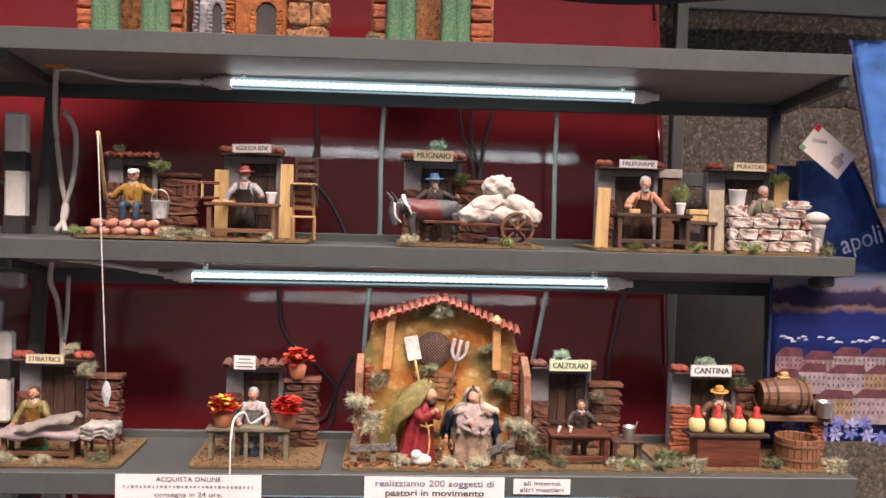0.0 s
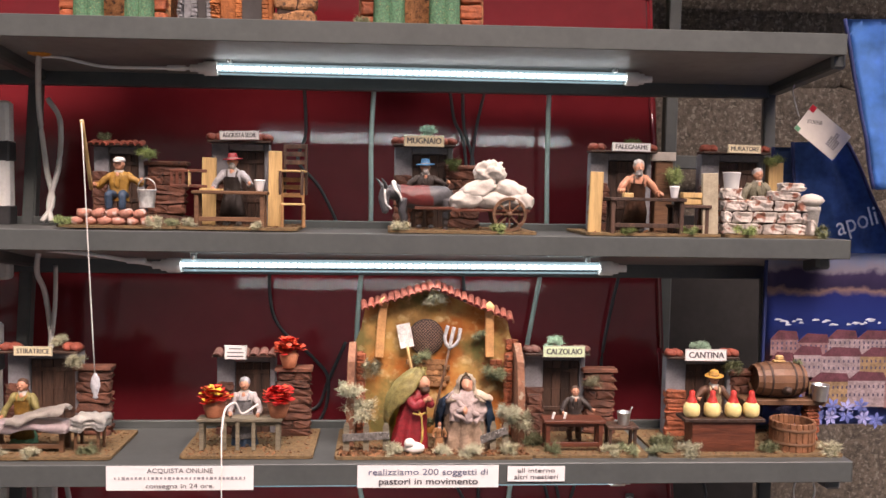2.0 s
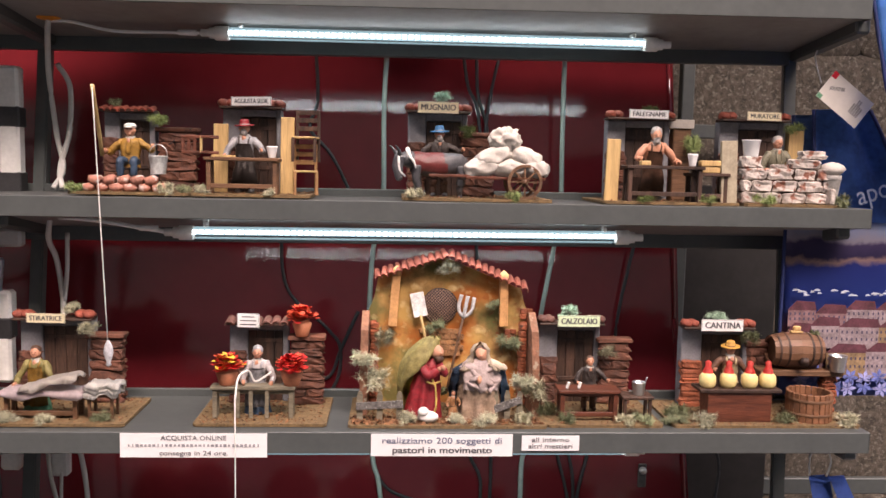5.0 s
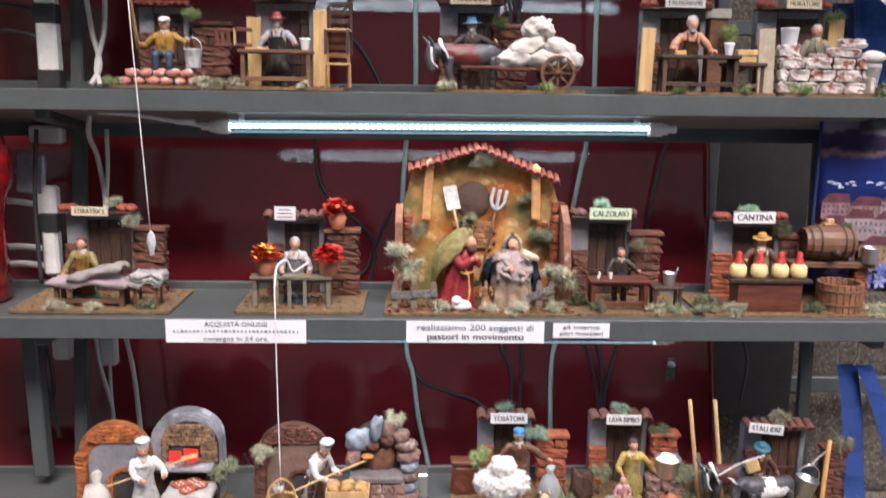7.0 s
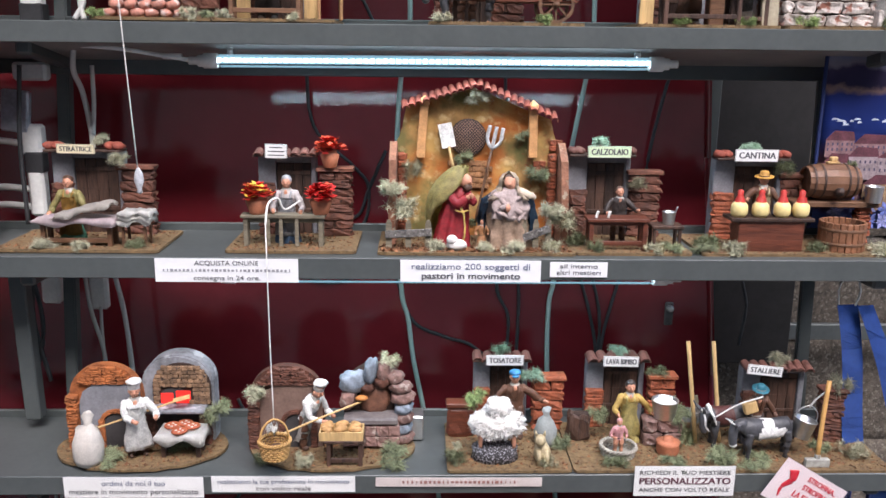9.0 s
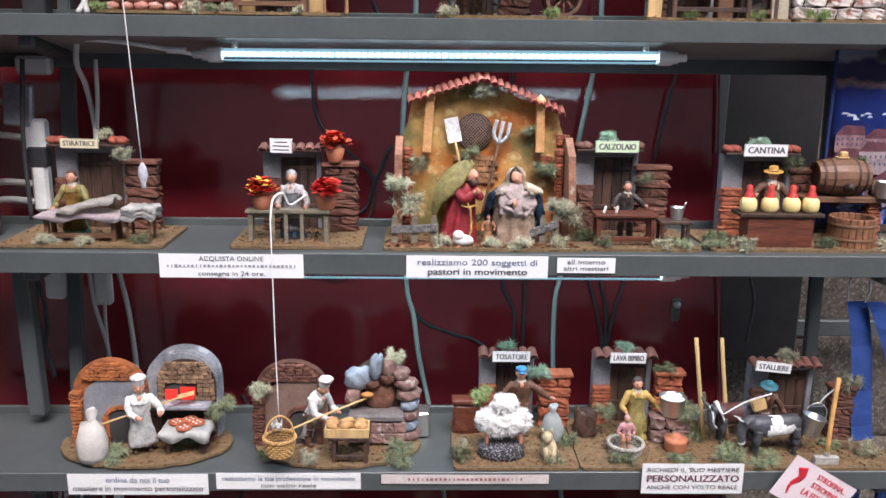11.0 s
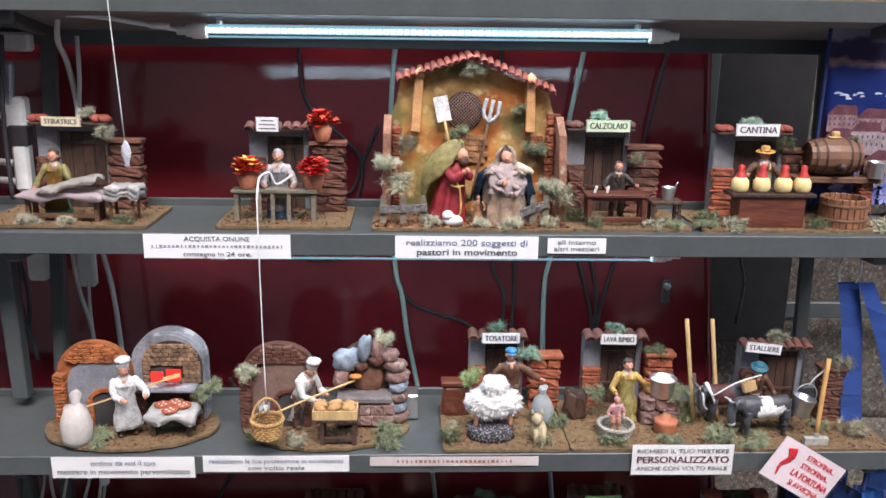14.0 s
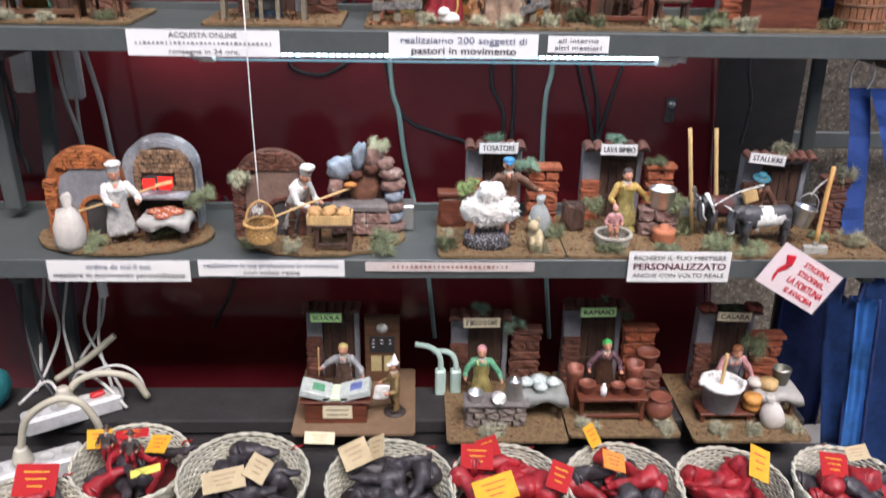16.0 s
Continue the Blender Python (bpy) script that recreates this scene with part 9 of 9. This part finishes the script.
for x, y, z, w, h, m_, rot, lab, ink in ((-0.62, -0.20, 0.345, 0.055, 0.05, YELLOW_CARD, (-50, 10, 20), "yellow printed card in a basket", RED_INK), (-0.56, -0.19, 0.350, 0.075, 0.022, RED_CARD, (-40, -5, 5), "red printed card in a basket", YELLOW_CARD), (-0.50, -0.22, 0.348, 0.060, 0.045, YELLOW_CARD, (-45, -15, -25), "yellow printed card in a basket", RED_INK),
                                         (-0.50, -0.305, 0.350, 0.065, 0.018, mat("lemon_card", (0.72, 0.66, 0.10), 0.5), (-50, -12, 10), "lemon yellow label strip on a basket", INK), (-0.690, -0.330, 0.350, 0.085, 0.070, RED_CARD, (-38, 6, 8), "bright red box card with yellow print", YELLOW_CARD), (-0.35, -0.335, 0.352, 0.090, 0.050, KRAFT, (-48, -6, 12), "kraft paper booklet with red tie", SOFT_INK), (-0.29, -0.315, 0.362, 0.050, 0.055, KRAFT, (-42, 30, -10), "kraft paper tag with print", SOFT_INK),
                                         (-0.192, -0.185, 0.335, 0.070, 0.028, CREAM, (-20, 3, 0), "cream tag hanging from the basket rim", OCHRE), (-0.115, -0.260, 0.352, 0.065, 0.060, KRAFT, (-40, -20, 15), "kraft paper booklet in a basket", SOFT_INK), (-0.075, -0.250, 0.360, 0.045, 0.055, KRAFT, (-40, -34, -20), "kraft paper tag in a basket", SOFT_INK), (0.118, -0.270, 0.352, 0.072, 0.055, RED_CARD, (-32, 3, 0), "red printed card standing in a basket", YELLOW_CARD),
                                         (0.140, -0.250, 0.358, 0.050, 0.045, RED_CARD, (-28, -20, 5), "red printed card behind another", YELLOW_CARD), (0.145, -0.365, 0.352, 0.090, 0.060, YELLOW_CARD, (-55, -16, 8), "yellow card with red print in a basket", RED_INK), (0.268, -0.330, 0.352, 0.050, 0.060, RED_CARD, (-35, 18, -12), "red card with yellow print", YELLOW_CARD), (0.350, -0.215, 0.360, 0.030, 0.055, YELLOW_CARD, (-12, -16, 30), "small yellow pennant tag", RED_INK), (0.378, -0.290, 0.356, 0.060, 0.045, mat("orange_card", (0.70, 0.22, 0.03), 0.5), (-45, 25, 10), "orange card in a basket", INK),
                                         (0.655, -0.300, 0.356, 0.055, 0.075, YELLOW_CARD, (-38, 28, 0), "yellow card with red print in a basket", RED_INK), (0.800, -0.300, 0.352, 0.065, 0.055, RED_CARD, (-35, 10, 0), "bright red card with yellow print", YELLOW_CARD), (0.865, -0.260, 0.350, 0.050, 0.035, KRAFT, (-40, -12, 0), "kraft paper tag in a basket", SOFT_INK)):
    card_tag(x, y, z, w, h, m_, *rot, lab, ink)
for dx, dy in ((-0.600, -0.225), (-0.548, -0.245)):
    figure(dx, dy, 0.305, 0.075, "tiny charm doll in black jacket with red horn tail", DARK_C, RED_C, DARK_C, "brim", bend=-30, hair=HAIR_C)
for bi, (bx, by, br, fill) in enumerate(BASKETS):
    for a in (0.5 + 0.2 * bi, 3.6 + 0.25 * bi):
        x, y = bx + (br + 0.001) * math.cos(a), by + (br + 0.001) * math.sin(a)
        cable([(x - 0.010, y, 0.308), (x - 0.003, y - 0.004, 0.321), (x + 0.004, y - 0.002, 0.319), (x + 0.013, y - 0.008, 0.327)], 0.0016, RED_CARD, "thin red ribbon tied to a basket rim", "ribbon")

# ================= top shelf =================
Z1 = lambda x: 1.962 + 0.015 * (x + 0.80) / 1.79 + 0.001
COLUMN_GREEN = mat("green_stippled_column", (0.045, 0.15, 0.08), 0.6, 0, 0.6, 420, 0.8, spots=0.16, spot_color=(0.30, 0.29, 0.14))
CORK_WALL = mat("burnt_cork_wall", (0.28, 0.13, 0.055), 0.85, 0, 0.6, 130, 1.0, spots=0.28, spot_color=(0.07, 0.035, 0.02))


def grand_stable(xc, w, y, label, cols, base=True):
    ob = thing("large_nativity_stable", xc, y, Z1(xc), label, "nativity stable", "large stables")
    bm = bmesh.new()
    slab(bm, [(-w / 2, -0.05), (-w / 2 + 0.05, -0.085), (w / 2 - 0.05, -0.085), (w / 2, -0.05), (w / 2, 0.10), (-w / 2, 0.10)], 0.0, 0.014)
    part("wooden_base", bm, mat("varnished_plywood", (0.50, 0.26, 0.10), 0.5, 0, 0.15, 30, 0.15), ob)
    for sx in (-1, 1):
        bm = bmesh.new()
        box(bm, (sx * (w / 2 - 0.035), 0.04, 0.130), (0.05, 0.06, 0.232), 0.006, jitter=0.003)
        part("side_wall", bm, CORK_WALL, ob)
    bm = bmesh.new()
    box(bm, (0, 0.085, 0.13), (w - 0.03, 0.02, 0.232), 0.004)
    part("back_wall", bm, CORK_WALL, ob)
    for x in cols:
        bm = bmesh.new()
        n = 20
        lathe(bm, [(0.020, 0.0142), (0.022, 0.02), (0.019, 0.028), (0.018, 0.22), (0.022, 0.23), (0.022, 0.24), (0, 0.24)], n, pose(x, -0.01, 0), 0)
        for i, v in enumerate(bm.verts):
            if i % 2 and v.co.z > 0.02:
                v.co.x += (x - v.co.x) * 0.16
                v.co.y += (-0.01 - v.co.y) * 0.16
        part("column", bm, COLUMN_GREEN, ob, "ribbed green column")
    for q in range(14):
        piece("stone", stones(BRICK), ob, pose((-1 if q % 2 else 1) * (w / 2 - 0.036), 0.008, 0.030 + (q // 2) * 0.032, 0, 0, random.uniform(-8, 8)) @ Matrix.Diagonal((0.046, 0.02, 0.028, 1)))
    return ob


grand_stable(0.066, 0.290, 0.235, "large cork stable with green columns on plywood base", (-0.085, -0.055, 0.035, 0.065))
grand_stable(-0.590, 0.250, 0.235, "large cork stable with green columns and brick piers", (-0.06, -0.035, 0.045, 0.07))
ruin(-0.415, 0.235, Z1(-0.415), 0.075, 0.23, OVEN_STONE, OVEN_STONE, "grey speckled arched miniature wall")
ruin(-0.318, 0.235, Z1(-0.318), 0.130, 0.24, ORANGE, ORANGE, "orange brick arch with dark doorway")
pillar(-0.205, 0.235, Z1(-0.205), 0.090, 0.22, n=4, material=CORK_WALL, label="ochre cork tower with small window")
moss(-0.06, 0.175, Z1(-0.06) + 0.014, 0.02, 0)
bm = bmesh.new()
tube(bm, [(-0.55, 0.34, 2.22), (0.1, 0.33, 2.185), (0.5, 0.33, 2.16), (0.9, 0.34, 2.20)], 0.035, 12, 0, 8)
tagged(part("rolled_blue_cloth", bm, mat("dark_navy_cloth", (0.012, 0.014, 0.03), 0.8, 0, 0.3, 40, 0.3)), "dark navy cloth roll lying behind the top shelf", "cloth roll")

# ================= bags and towels at the right =================
NAVY_CLOTH = mat("navy_fabric", (0.010, 0.022, 0.10), 0.8, 0, 0.3, 30, 0.3)


def fabric(name, x0, x1, z0, z1, y, material, label, folds=3, depth=0.02, lean_x=0.0, narrow=1.0, cat="bag", nx=24, nz=20):
    bm = bmesh.new()
    grid = []
    for i in range(nz + 1):
        v = i / nz
        row_ = []
        for j in range(nx + 1):
            u = j / nx
            k = 1 + (narrow - 1) * v
            mid = (x0 + x1) / 2
            xx = mid + ((x0 + (x1 - x0) * u) - mid) * k + lean_x * v
            yy = y + depth * math.sin(folds * 2 * math.pi * u + 1.3 * v) * (0.4 + 0.6 * v) + 0.35 * depth * noise.noise(Vector((u * 5, v * 5, x0 * 7)))
            row_.append(bm.verts.new((xx, yy, z0 + (z1 - z0) * v)))
        grid.append(row_)
    edge, edge2 = [r_[0].co.copy() for r_ in grid], [r_[-1].co.copy() for r_ in grid]
    for i in range(nz):
        for j in range(nx):
            f = bm.faces.new((grid[i][j], grid[i][j + 1], grid[i + 1][j + 1], grid[i + 1][j]))
            f.smooth = True
    bmesh.ops.solidify(bm, geom=bm.faces[:], thickness=0.003)
    ob = tagged(part(name, bm, material), label, cat)
    for side in (0, nx):
        bm = bmesh.new()
        tube(bm, [edge[i] for i in range(len(edge))] if side == 0 else [edge2[i] for i in range(len(edge2))], 0.004, 6, 0, 1)
        part("piping", bm, NAVY_CLOTH, ob, "dark blue piping")
    return ob


BLUE_CLOTH = mat("royal_blue_fabric", (0.03, 0.11, 0.36), 0.75, 0, 0.3, 30, 0.3)
SKY_CLOTH = mat("bright_blue_fabric", (0.06, 0.24, 0.62), 0.6, 0, 0.35, 12, 0.2)
fabric("blue_bag", 1.005, 1.40, 1.66, 2.01, 0.06, SKY_CLOTH, "bright blue printed fabric bag hanging beside the rack", 1.3, 0.018, -0.05, 1.1)
bag = fabric("blue_towel", 0.925, 1.20, 1.44, 1.765, 0.20, BLUE_CLOTH, "royal blue souvenir towel with white script lettering", 1.4, 0.016, -0.10, 0.42)
lt = text_part("apoli", 0.062, pose(1.035, 0.166, 1.590, 90, -18, 0), mat("white_stitching", (0.38, 0.47, 0.62), 0.7), bag, width=0.095)
fabric("blue_towel", 0.875, 0.955, 1.53, 1.755, 0.235, mat("steel_blue_fabric", (0.035, 0.085, 0.22), 0.75, 0, 0.3, 30, 0.3), "rolled dull blue towel behind the mason scene", 0.5, 0.02, 0.0, 0.9)

# printed city bag
PRINT = bpy.data.materials.new("printed_city_fabric")
PRINT.use_nodes = True
pn, pl = PRINT.node_tree.nodes, PRINT.node_tree.links
pg, ps, pr, pnz, pm = pn.new("ShaderNodeNewGeometry"), pn.new("ShaderNodeSeparateXYZ"), pn.new("ShaderNodeValToRGB"), pn.new("ShaderNodeTexNoise"), pn.new("ShaderNodeMath")
pnz.inputs["Scale"].default_value, pnz.inputs["Detail"].default_value = 22, 5
pm.operation = "MULTIPLY_ADD"
pm.inputs[1].default_value = 0.05
pl.new(pg.outputs["Position"], ps.inputs[0])
pl.new(pg.outputs["Position"], pnz.inputs["Vector"])
pl.new(pnz.outputs[0], pm.inputs[0])
pl.new(ps.outputs["Z"], pm.inputs[2])
pmr = pn.new("ShaderNodeMapRange")
pmr.inputs["From Min"].default_value, pmr.inputs["From Max"].default_value = 1.13, 1.55
pl.new(pm.outputs[0], pmr.inputs[0])
pl.new(pmr.outputs[0], pr.inputs[0])
cr = pr.color_ramp
cr.elements[0].position, cr.elements[0].color = 0.0, (0.05, 0.10, 0.36, 1)
cr.elements[1].position, cr.elements[1].color = 1.0, (0.22, 0.36, 0.62, 1)
for p_, c_ in ((0.14, (0.07, 0.13, 0.42)), (0.18, (0.10, 0.05, 0.11)), (0.44, (0.20, 0.09, 0.13)), (0.50, (0.03, 0.05, 0.22)), (0.60, (0.012, 0.04, 0.25)), (0.76, (0.012, 0.03, 0.22)), (0.79, (0.35, 0.22, 0.20)), (0.81, (0.03, 0.02, 0.08)), (0.88, (0.06, 0.04, 0.12)), (0.905, (0.36, 0.33, 0.40))):
    e = cr.elements.new(p_)
    e.color = (*c_, 1)
pl.new(pr.outputs[0], pn["Principled BSDF"].inputs["Base Color"])
pn["Principled BSDF"].inputs["Roughness"].default_value = 0.6
city = fabric("city_bag", 0.835, 1.40, 1.135, 1.52, 0.165, PRINT, "fabric bag printed with a night view of a bay city", 0.6, 0.006, 0.0, 1.0)
HOUSE_PRINT = [mat("print_ochre", (0.25, 0.165, 0.09), 0.6, 0, 0.4, 90), mat("print_pink", (0.22, 0.125, 0.13), 0.6, 0, 0.4, 90), mat("print_pale", (0.27, 0.21, 0.22), 0.6, 0, 0.4, 90), mat("print_roof", (0.10, 0.03, 0.042), 0.6, 0, 0.4, 90)]
WIN = mat("print_window", (0.06, 0.05, 0.09), 0.6)
LAYOUT = []
for hz, hmin, hmax in ((1.306, 0.026, 0.040), (1.262, 0.036, 0.050), (1.208, 0.044, 0.060)):
    hx = 0.845
    while hx < 1.16:
        hw = random.uniform(0.045, 0.095)
        LAYOUT.append((hx + hw / 2, hz + random.uniform(-0.008, 0.008), hw, random.uniform(hmin, hmax), random.randrange(3)))
        hx += hw + random.uniform(-0.006, 0.008)
for li, (hx, hz, hw, hh, m_) in enumerate(LAYOUT):
    oy = -0.0016 * (0 if hz > 1.285 else 1 if hz > 1.24 else 2) - 0.0001 * (li % 5)
    grp = new("printed_house")
    grp.parent = city
    bm = bmesh.new()
    box(bm, (hx, 0.1535 + oy, hz), (hw, 0.0008, hh))
    part("facade", bm, HOUSE_PRINT[m_], grp)
    bm = bmesh.new()
    prism(bm, [(hx - hw * 0.53, hz + hh / 2), (hx + hw * 0.53, hz + hh / 2), (hx + hw * 0.44, hz + hh / 2 + 0.019), (hx - hw * 0.22, hz + hh / 2 + 0.021)], 0.1530 + oy, 0.1538 + oy)
    part("roof", bm, HOUSE_PRINT[3], grp)
    n_ = max(3, int(hw / 0.010))
    for i in range(n_):
        for q in range(2 if hh < 0.06 else 3):
            bm = bmesh.new()
            box(bm, (hx - hw / 2 + (i + 0.5) * hw / n_, 0.1529 + oy, hz + hh * (0.28 - q * 0.32)), (0.0034, 0.0006, 0.0062))
            part("printed_window", bm, WIN, grp)
bm = bmesh.new()
for k in range(26):
    bx_, bz_ = random.uniform(0.85, 1.16), 1.366 + random.uniform(-0.007, 0.007)
    ln_ = random.uniform(0.008, 0.024)
    prism(bm, [(bx_, bz_), (bx_ + ln_, bz_ + 0.001), (bx_ + ln_ * 0.8, bz_ + 0.0035), (bx_ + ln_ * 0.3, bz_ + 0.005), (bx_ + ln_ * 0.1, bz_ + 0.003)], 0.1510 - 0.00004 * k, 0.1514)
part("printed_boats", bm, mat("print_boat", (0.42, 0.47, 0.56), 0.6, 0, 0.3, 120), city, "pale row of printed boats")
PETAL = [mat("print_petal_blue", (0.13, 0.17, 0.46), 0.6, 0, 0.5, 120), mat("print_petal_pale", (0.27, 0.29, 0.56), 0.6, 0, 0.5, 120)]
for k in range(13):
    a = random.uniform(0, 6.28)
    cx_, cz_ = 0.885 + 0.034 * (k % 7) + random.uniform(-0.01, 0.01), 1.152 + 0.030 * (k // 7) + random.uniform(-0.006, 0.008)
    bm = bmesh.new()
    for p in range(6):
        b = a + p * 1.047
        prism(bm, [(cx_, cz_), (cx_ + 0.012 * math.cos(b - 0.4), cz_ + 0.012 * math.sin(b - 0.4)), (cx_ + 0.020 * math.cos(b), cz_ + 0.020 * math.sin(b)), (cx_ + 0.012 * math.cos(b + 0.4), cz_ + 0.012 * math.sin(b + 0.4))], 0.1490, 0.1496)
    part("printed_flower", bm, PETAL[k % 2], city)

# paper tag with wire hook
tag = thing("souvenir_tag", 0.0, 0.0, 0.0, "white souvenir tag with green and red corners on a wire", "tag")
tag.matrix_basis = pose(0.938, 0.150, 1.782, 0, 37, 0)
bm = bmesh.new()
box(bm, (0, 0, 0), (0.112, 0.0012, 0.066), 0.0004, (0, 0, 0))
part("card", bm, mat("ivory_card", (0.62, 0.58, 0.52), 0.6, 0, 0.06, 30, 0.05), tag)
text_part("SOUVENIR", 0.012, pose(-0.028, -0.0008, 0.006, 90, -30, 0), INK, tag, width=0.034)
for cx_, cz_, m_ in ((-0.050, 0.024, GREEN_C), (-0.035, 0.029, RED_INK)):
    bm = bmesh.new()
    box(bm, (-0.050, -0.0009, -0.028 if m_ is GREEN_C else 0.026), (0.012, 0.0006, 0.010 if m_ is GREEN_C else 0.014))
    part("corner_stripe", bm, m_, tag)
bm = bmesh.new()
for q in range(5):
    box(bm, (0.022 + q * 0.005, -0.0009, -0.004 + (0.006 if q in (1, 2) else 0)), (0.004, 0.0006, 0.022 + (0.012 if q in (1, 2) else 0)))
part("printed_skyline", bm, GREYHAIR_C, tag)
cable([(0.884, 0.150, 1.815), (0.875, 0.150, 1.84), (0.872, 0.16, 1.87), (0.878, 0.165, 1.885)], 0.0013, ALU, "bent wire hook holding the souvenir tag", "wire_hook")

# lanyards
for x0, x1, xb, yb in ((0.860, 0.912, 0.925, 0.05), (0.900, 0.942, 1.05, 0.045)):
    bm = bmesh.new()
    n = 14
    prev = None
    for i in range(n + 1):
        t = i / n
        wob = 0.008 * math.sin(5 * t)
        a, b = (x0 + (xb - x0) * t + wob, yb + 0.01 * math.sin(4 * t), 0.995 - 0.36 * t), (x1 + (xb + 0.055 - x1) * t + wob, yb + 0.015 + 0.01 * math.sin(4 * t), 0.992 - 0.36 * t)
        cur = (bm.verts.new(a), bm.verts.new(b))
        if prev:
            bm.faces.new((prev[0], prev[1], cur[1], cur[0])).smooth = True
        prev = cur
    bmesh.ops.solidify(bm, geom=bm.faces[:], thickness=0.002)
    tagged(part("blue_strap", bm, mat("strap_blue", (0.014, 0.060, 0.26), 0.6, 0, 0.15, 30, 0.1)), "blue fabric bag strap hanging from a wire hook", "strap", "blue straps")
cable([(0.875, 0.06, 1.055), (0.862, 0.055, 1.03), (0.862, 0.05, 0.995)], 0.0022, ALU, "bright wire hook under the shelf", "wire_hook")
cable([(0.905, 0.06, 1.045), (0.908, 0.055, 1.02), (0.898, 0.05, 0.993)], 0.0022, ALU, "bright wire hook under the shelf", "wire_hook")
folded = fabric("blue_bag", 0.962, 1.012, 0.19, 0.575, -0.045, SKY_CLOTH, "shiny light blue folded bag hanging at the side", 0.5, 0.012, -0.048, 1.0)
bm = bmesh.new()
grid = [[bm.verts.new((0.918 + 0.048 * u - 0.062 * v * (1 - 0.2 * u), -0.043 + 0.014 * math.sin(3 * u + 2 * v), 0.20 + 0.40 * v - 0.03 * u * v)) for u in np.linspace(0, 1, 7)] for v in np.linspace(0, 1, 13)]
for i in range(12):
    for j in range(6):
        bm.faces.new((grid[i][j], grid[i][j + 1], grid[i + 1][j + 1], grid[i + 1][j])).smooth = True
bmesh.ops.solidify(bm, geom=bm.faces[:], thickness=0.002)
part("folded_side", bm, mat("deep_blue_fabric", (0.016, 0.055, 0.19), 0.7, 0, 0.35, 30, 0.3), folded, "royal blue folded side of the bag")
fabric("blue_bag", 0.86, 1.00, 0.13, 0.56, 0.14, NAVY_CLOTH, "navy blue folded bag hanging at the side", 1.0, 0.012, 0.0, 1.0)
hung = fabric("blue_bag", 1.00, 1.32, 0.05, 0.57, 0.06, mat("deep_blue_fabric", (0.016, 0.055, 0.19), 0.7, 0, 0.35, 30, 0.3), "royal blue bag hanging behind the folded one", 1.2, 0.015, 0.0, 1.0)
bm = bmesh.new()
tube(bm, [(1.04, 0.058, 0.562), (1.00, 0.058, 0.62), (0.962, 0.058, 0.648)], 0.005, 8, 0, 6)
part("carrying_cord", bm, NAVY_CLOTH, hung)
bm = bmesh.new()
tube(bm, [(0.925, -0.045, 0.565), (0.935, -0.03, 0.61), (0.945, -0.01, 0.636)], 0.004, 8, 0, 6)
part("carrying_cord", bm, NAVY_CLOTH, folded)

# red glossy jar at the left end
jar = thing("red_horn_ornament", -0.968, 0.13, Z3 - 0.0005, "large glossy red ceramic ornament with painted figures", "ornament")
bm = bmesh.new()
lathe(bm, [(0, 0), (0.060, 0), (0.066, 0.01), (0.064, 0.18), (0.070, 0.22), (0.084, 0.25), (0.086, 0.30), (0.072, 0.345), (0.045, 0.37), (0.03, 0.40), (0.035, 0.42), (0, 0.42)], 28)
part("jar_body", bm, mat("red_glaze", (0.22, 0.008, 0.010), 0.14, 0, 0.5, 40, 0.1, spots=0.30, spot_color=(0.06, 0.03, 0.03), coat=0.5), jar)
bm = bmesh.new()
blob(bm, (0.03, 0.0, 0.42), (0.022, 0.02, 0.032), 2, 0.2, 5)
part("leaf_finial", bm, tint("yellow_green_glaze", (0.36, 0.40, 0.05), 0.3), jar, "yellow green leaf finial")
bm = bmesh.new()
box(bm, (0, 0, 0.04), (0.06, 0.02, 0.09), 0.004)
tagged(part("small_packet", bm, mat("silver_packet", (0.4, 0.44, 0.5), 0.3, 0.4, 0.3, 40, 0.2), at=pose(-0.90, 0.26, Z3 + 0.22, 0, 6, 0)), "small silvery packet hanging behind the ornament", "packet")
bm = bmesh.new()
blob(bm, (0, 0, 0.03), (0.05, 0.05, 0.05), 2, 0.15, 4)
tagged(part("teal_cushion", bm, mat("teal_fabric", (0.01, 0.13, 0.14), 0.7, 0, 0.2, 30, 0.3), at=pose(-0.93, 0.0, 0.30)), "dark teal cloth bundle on the low table", "cloth bundle")
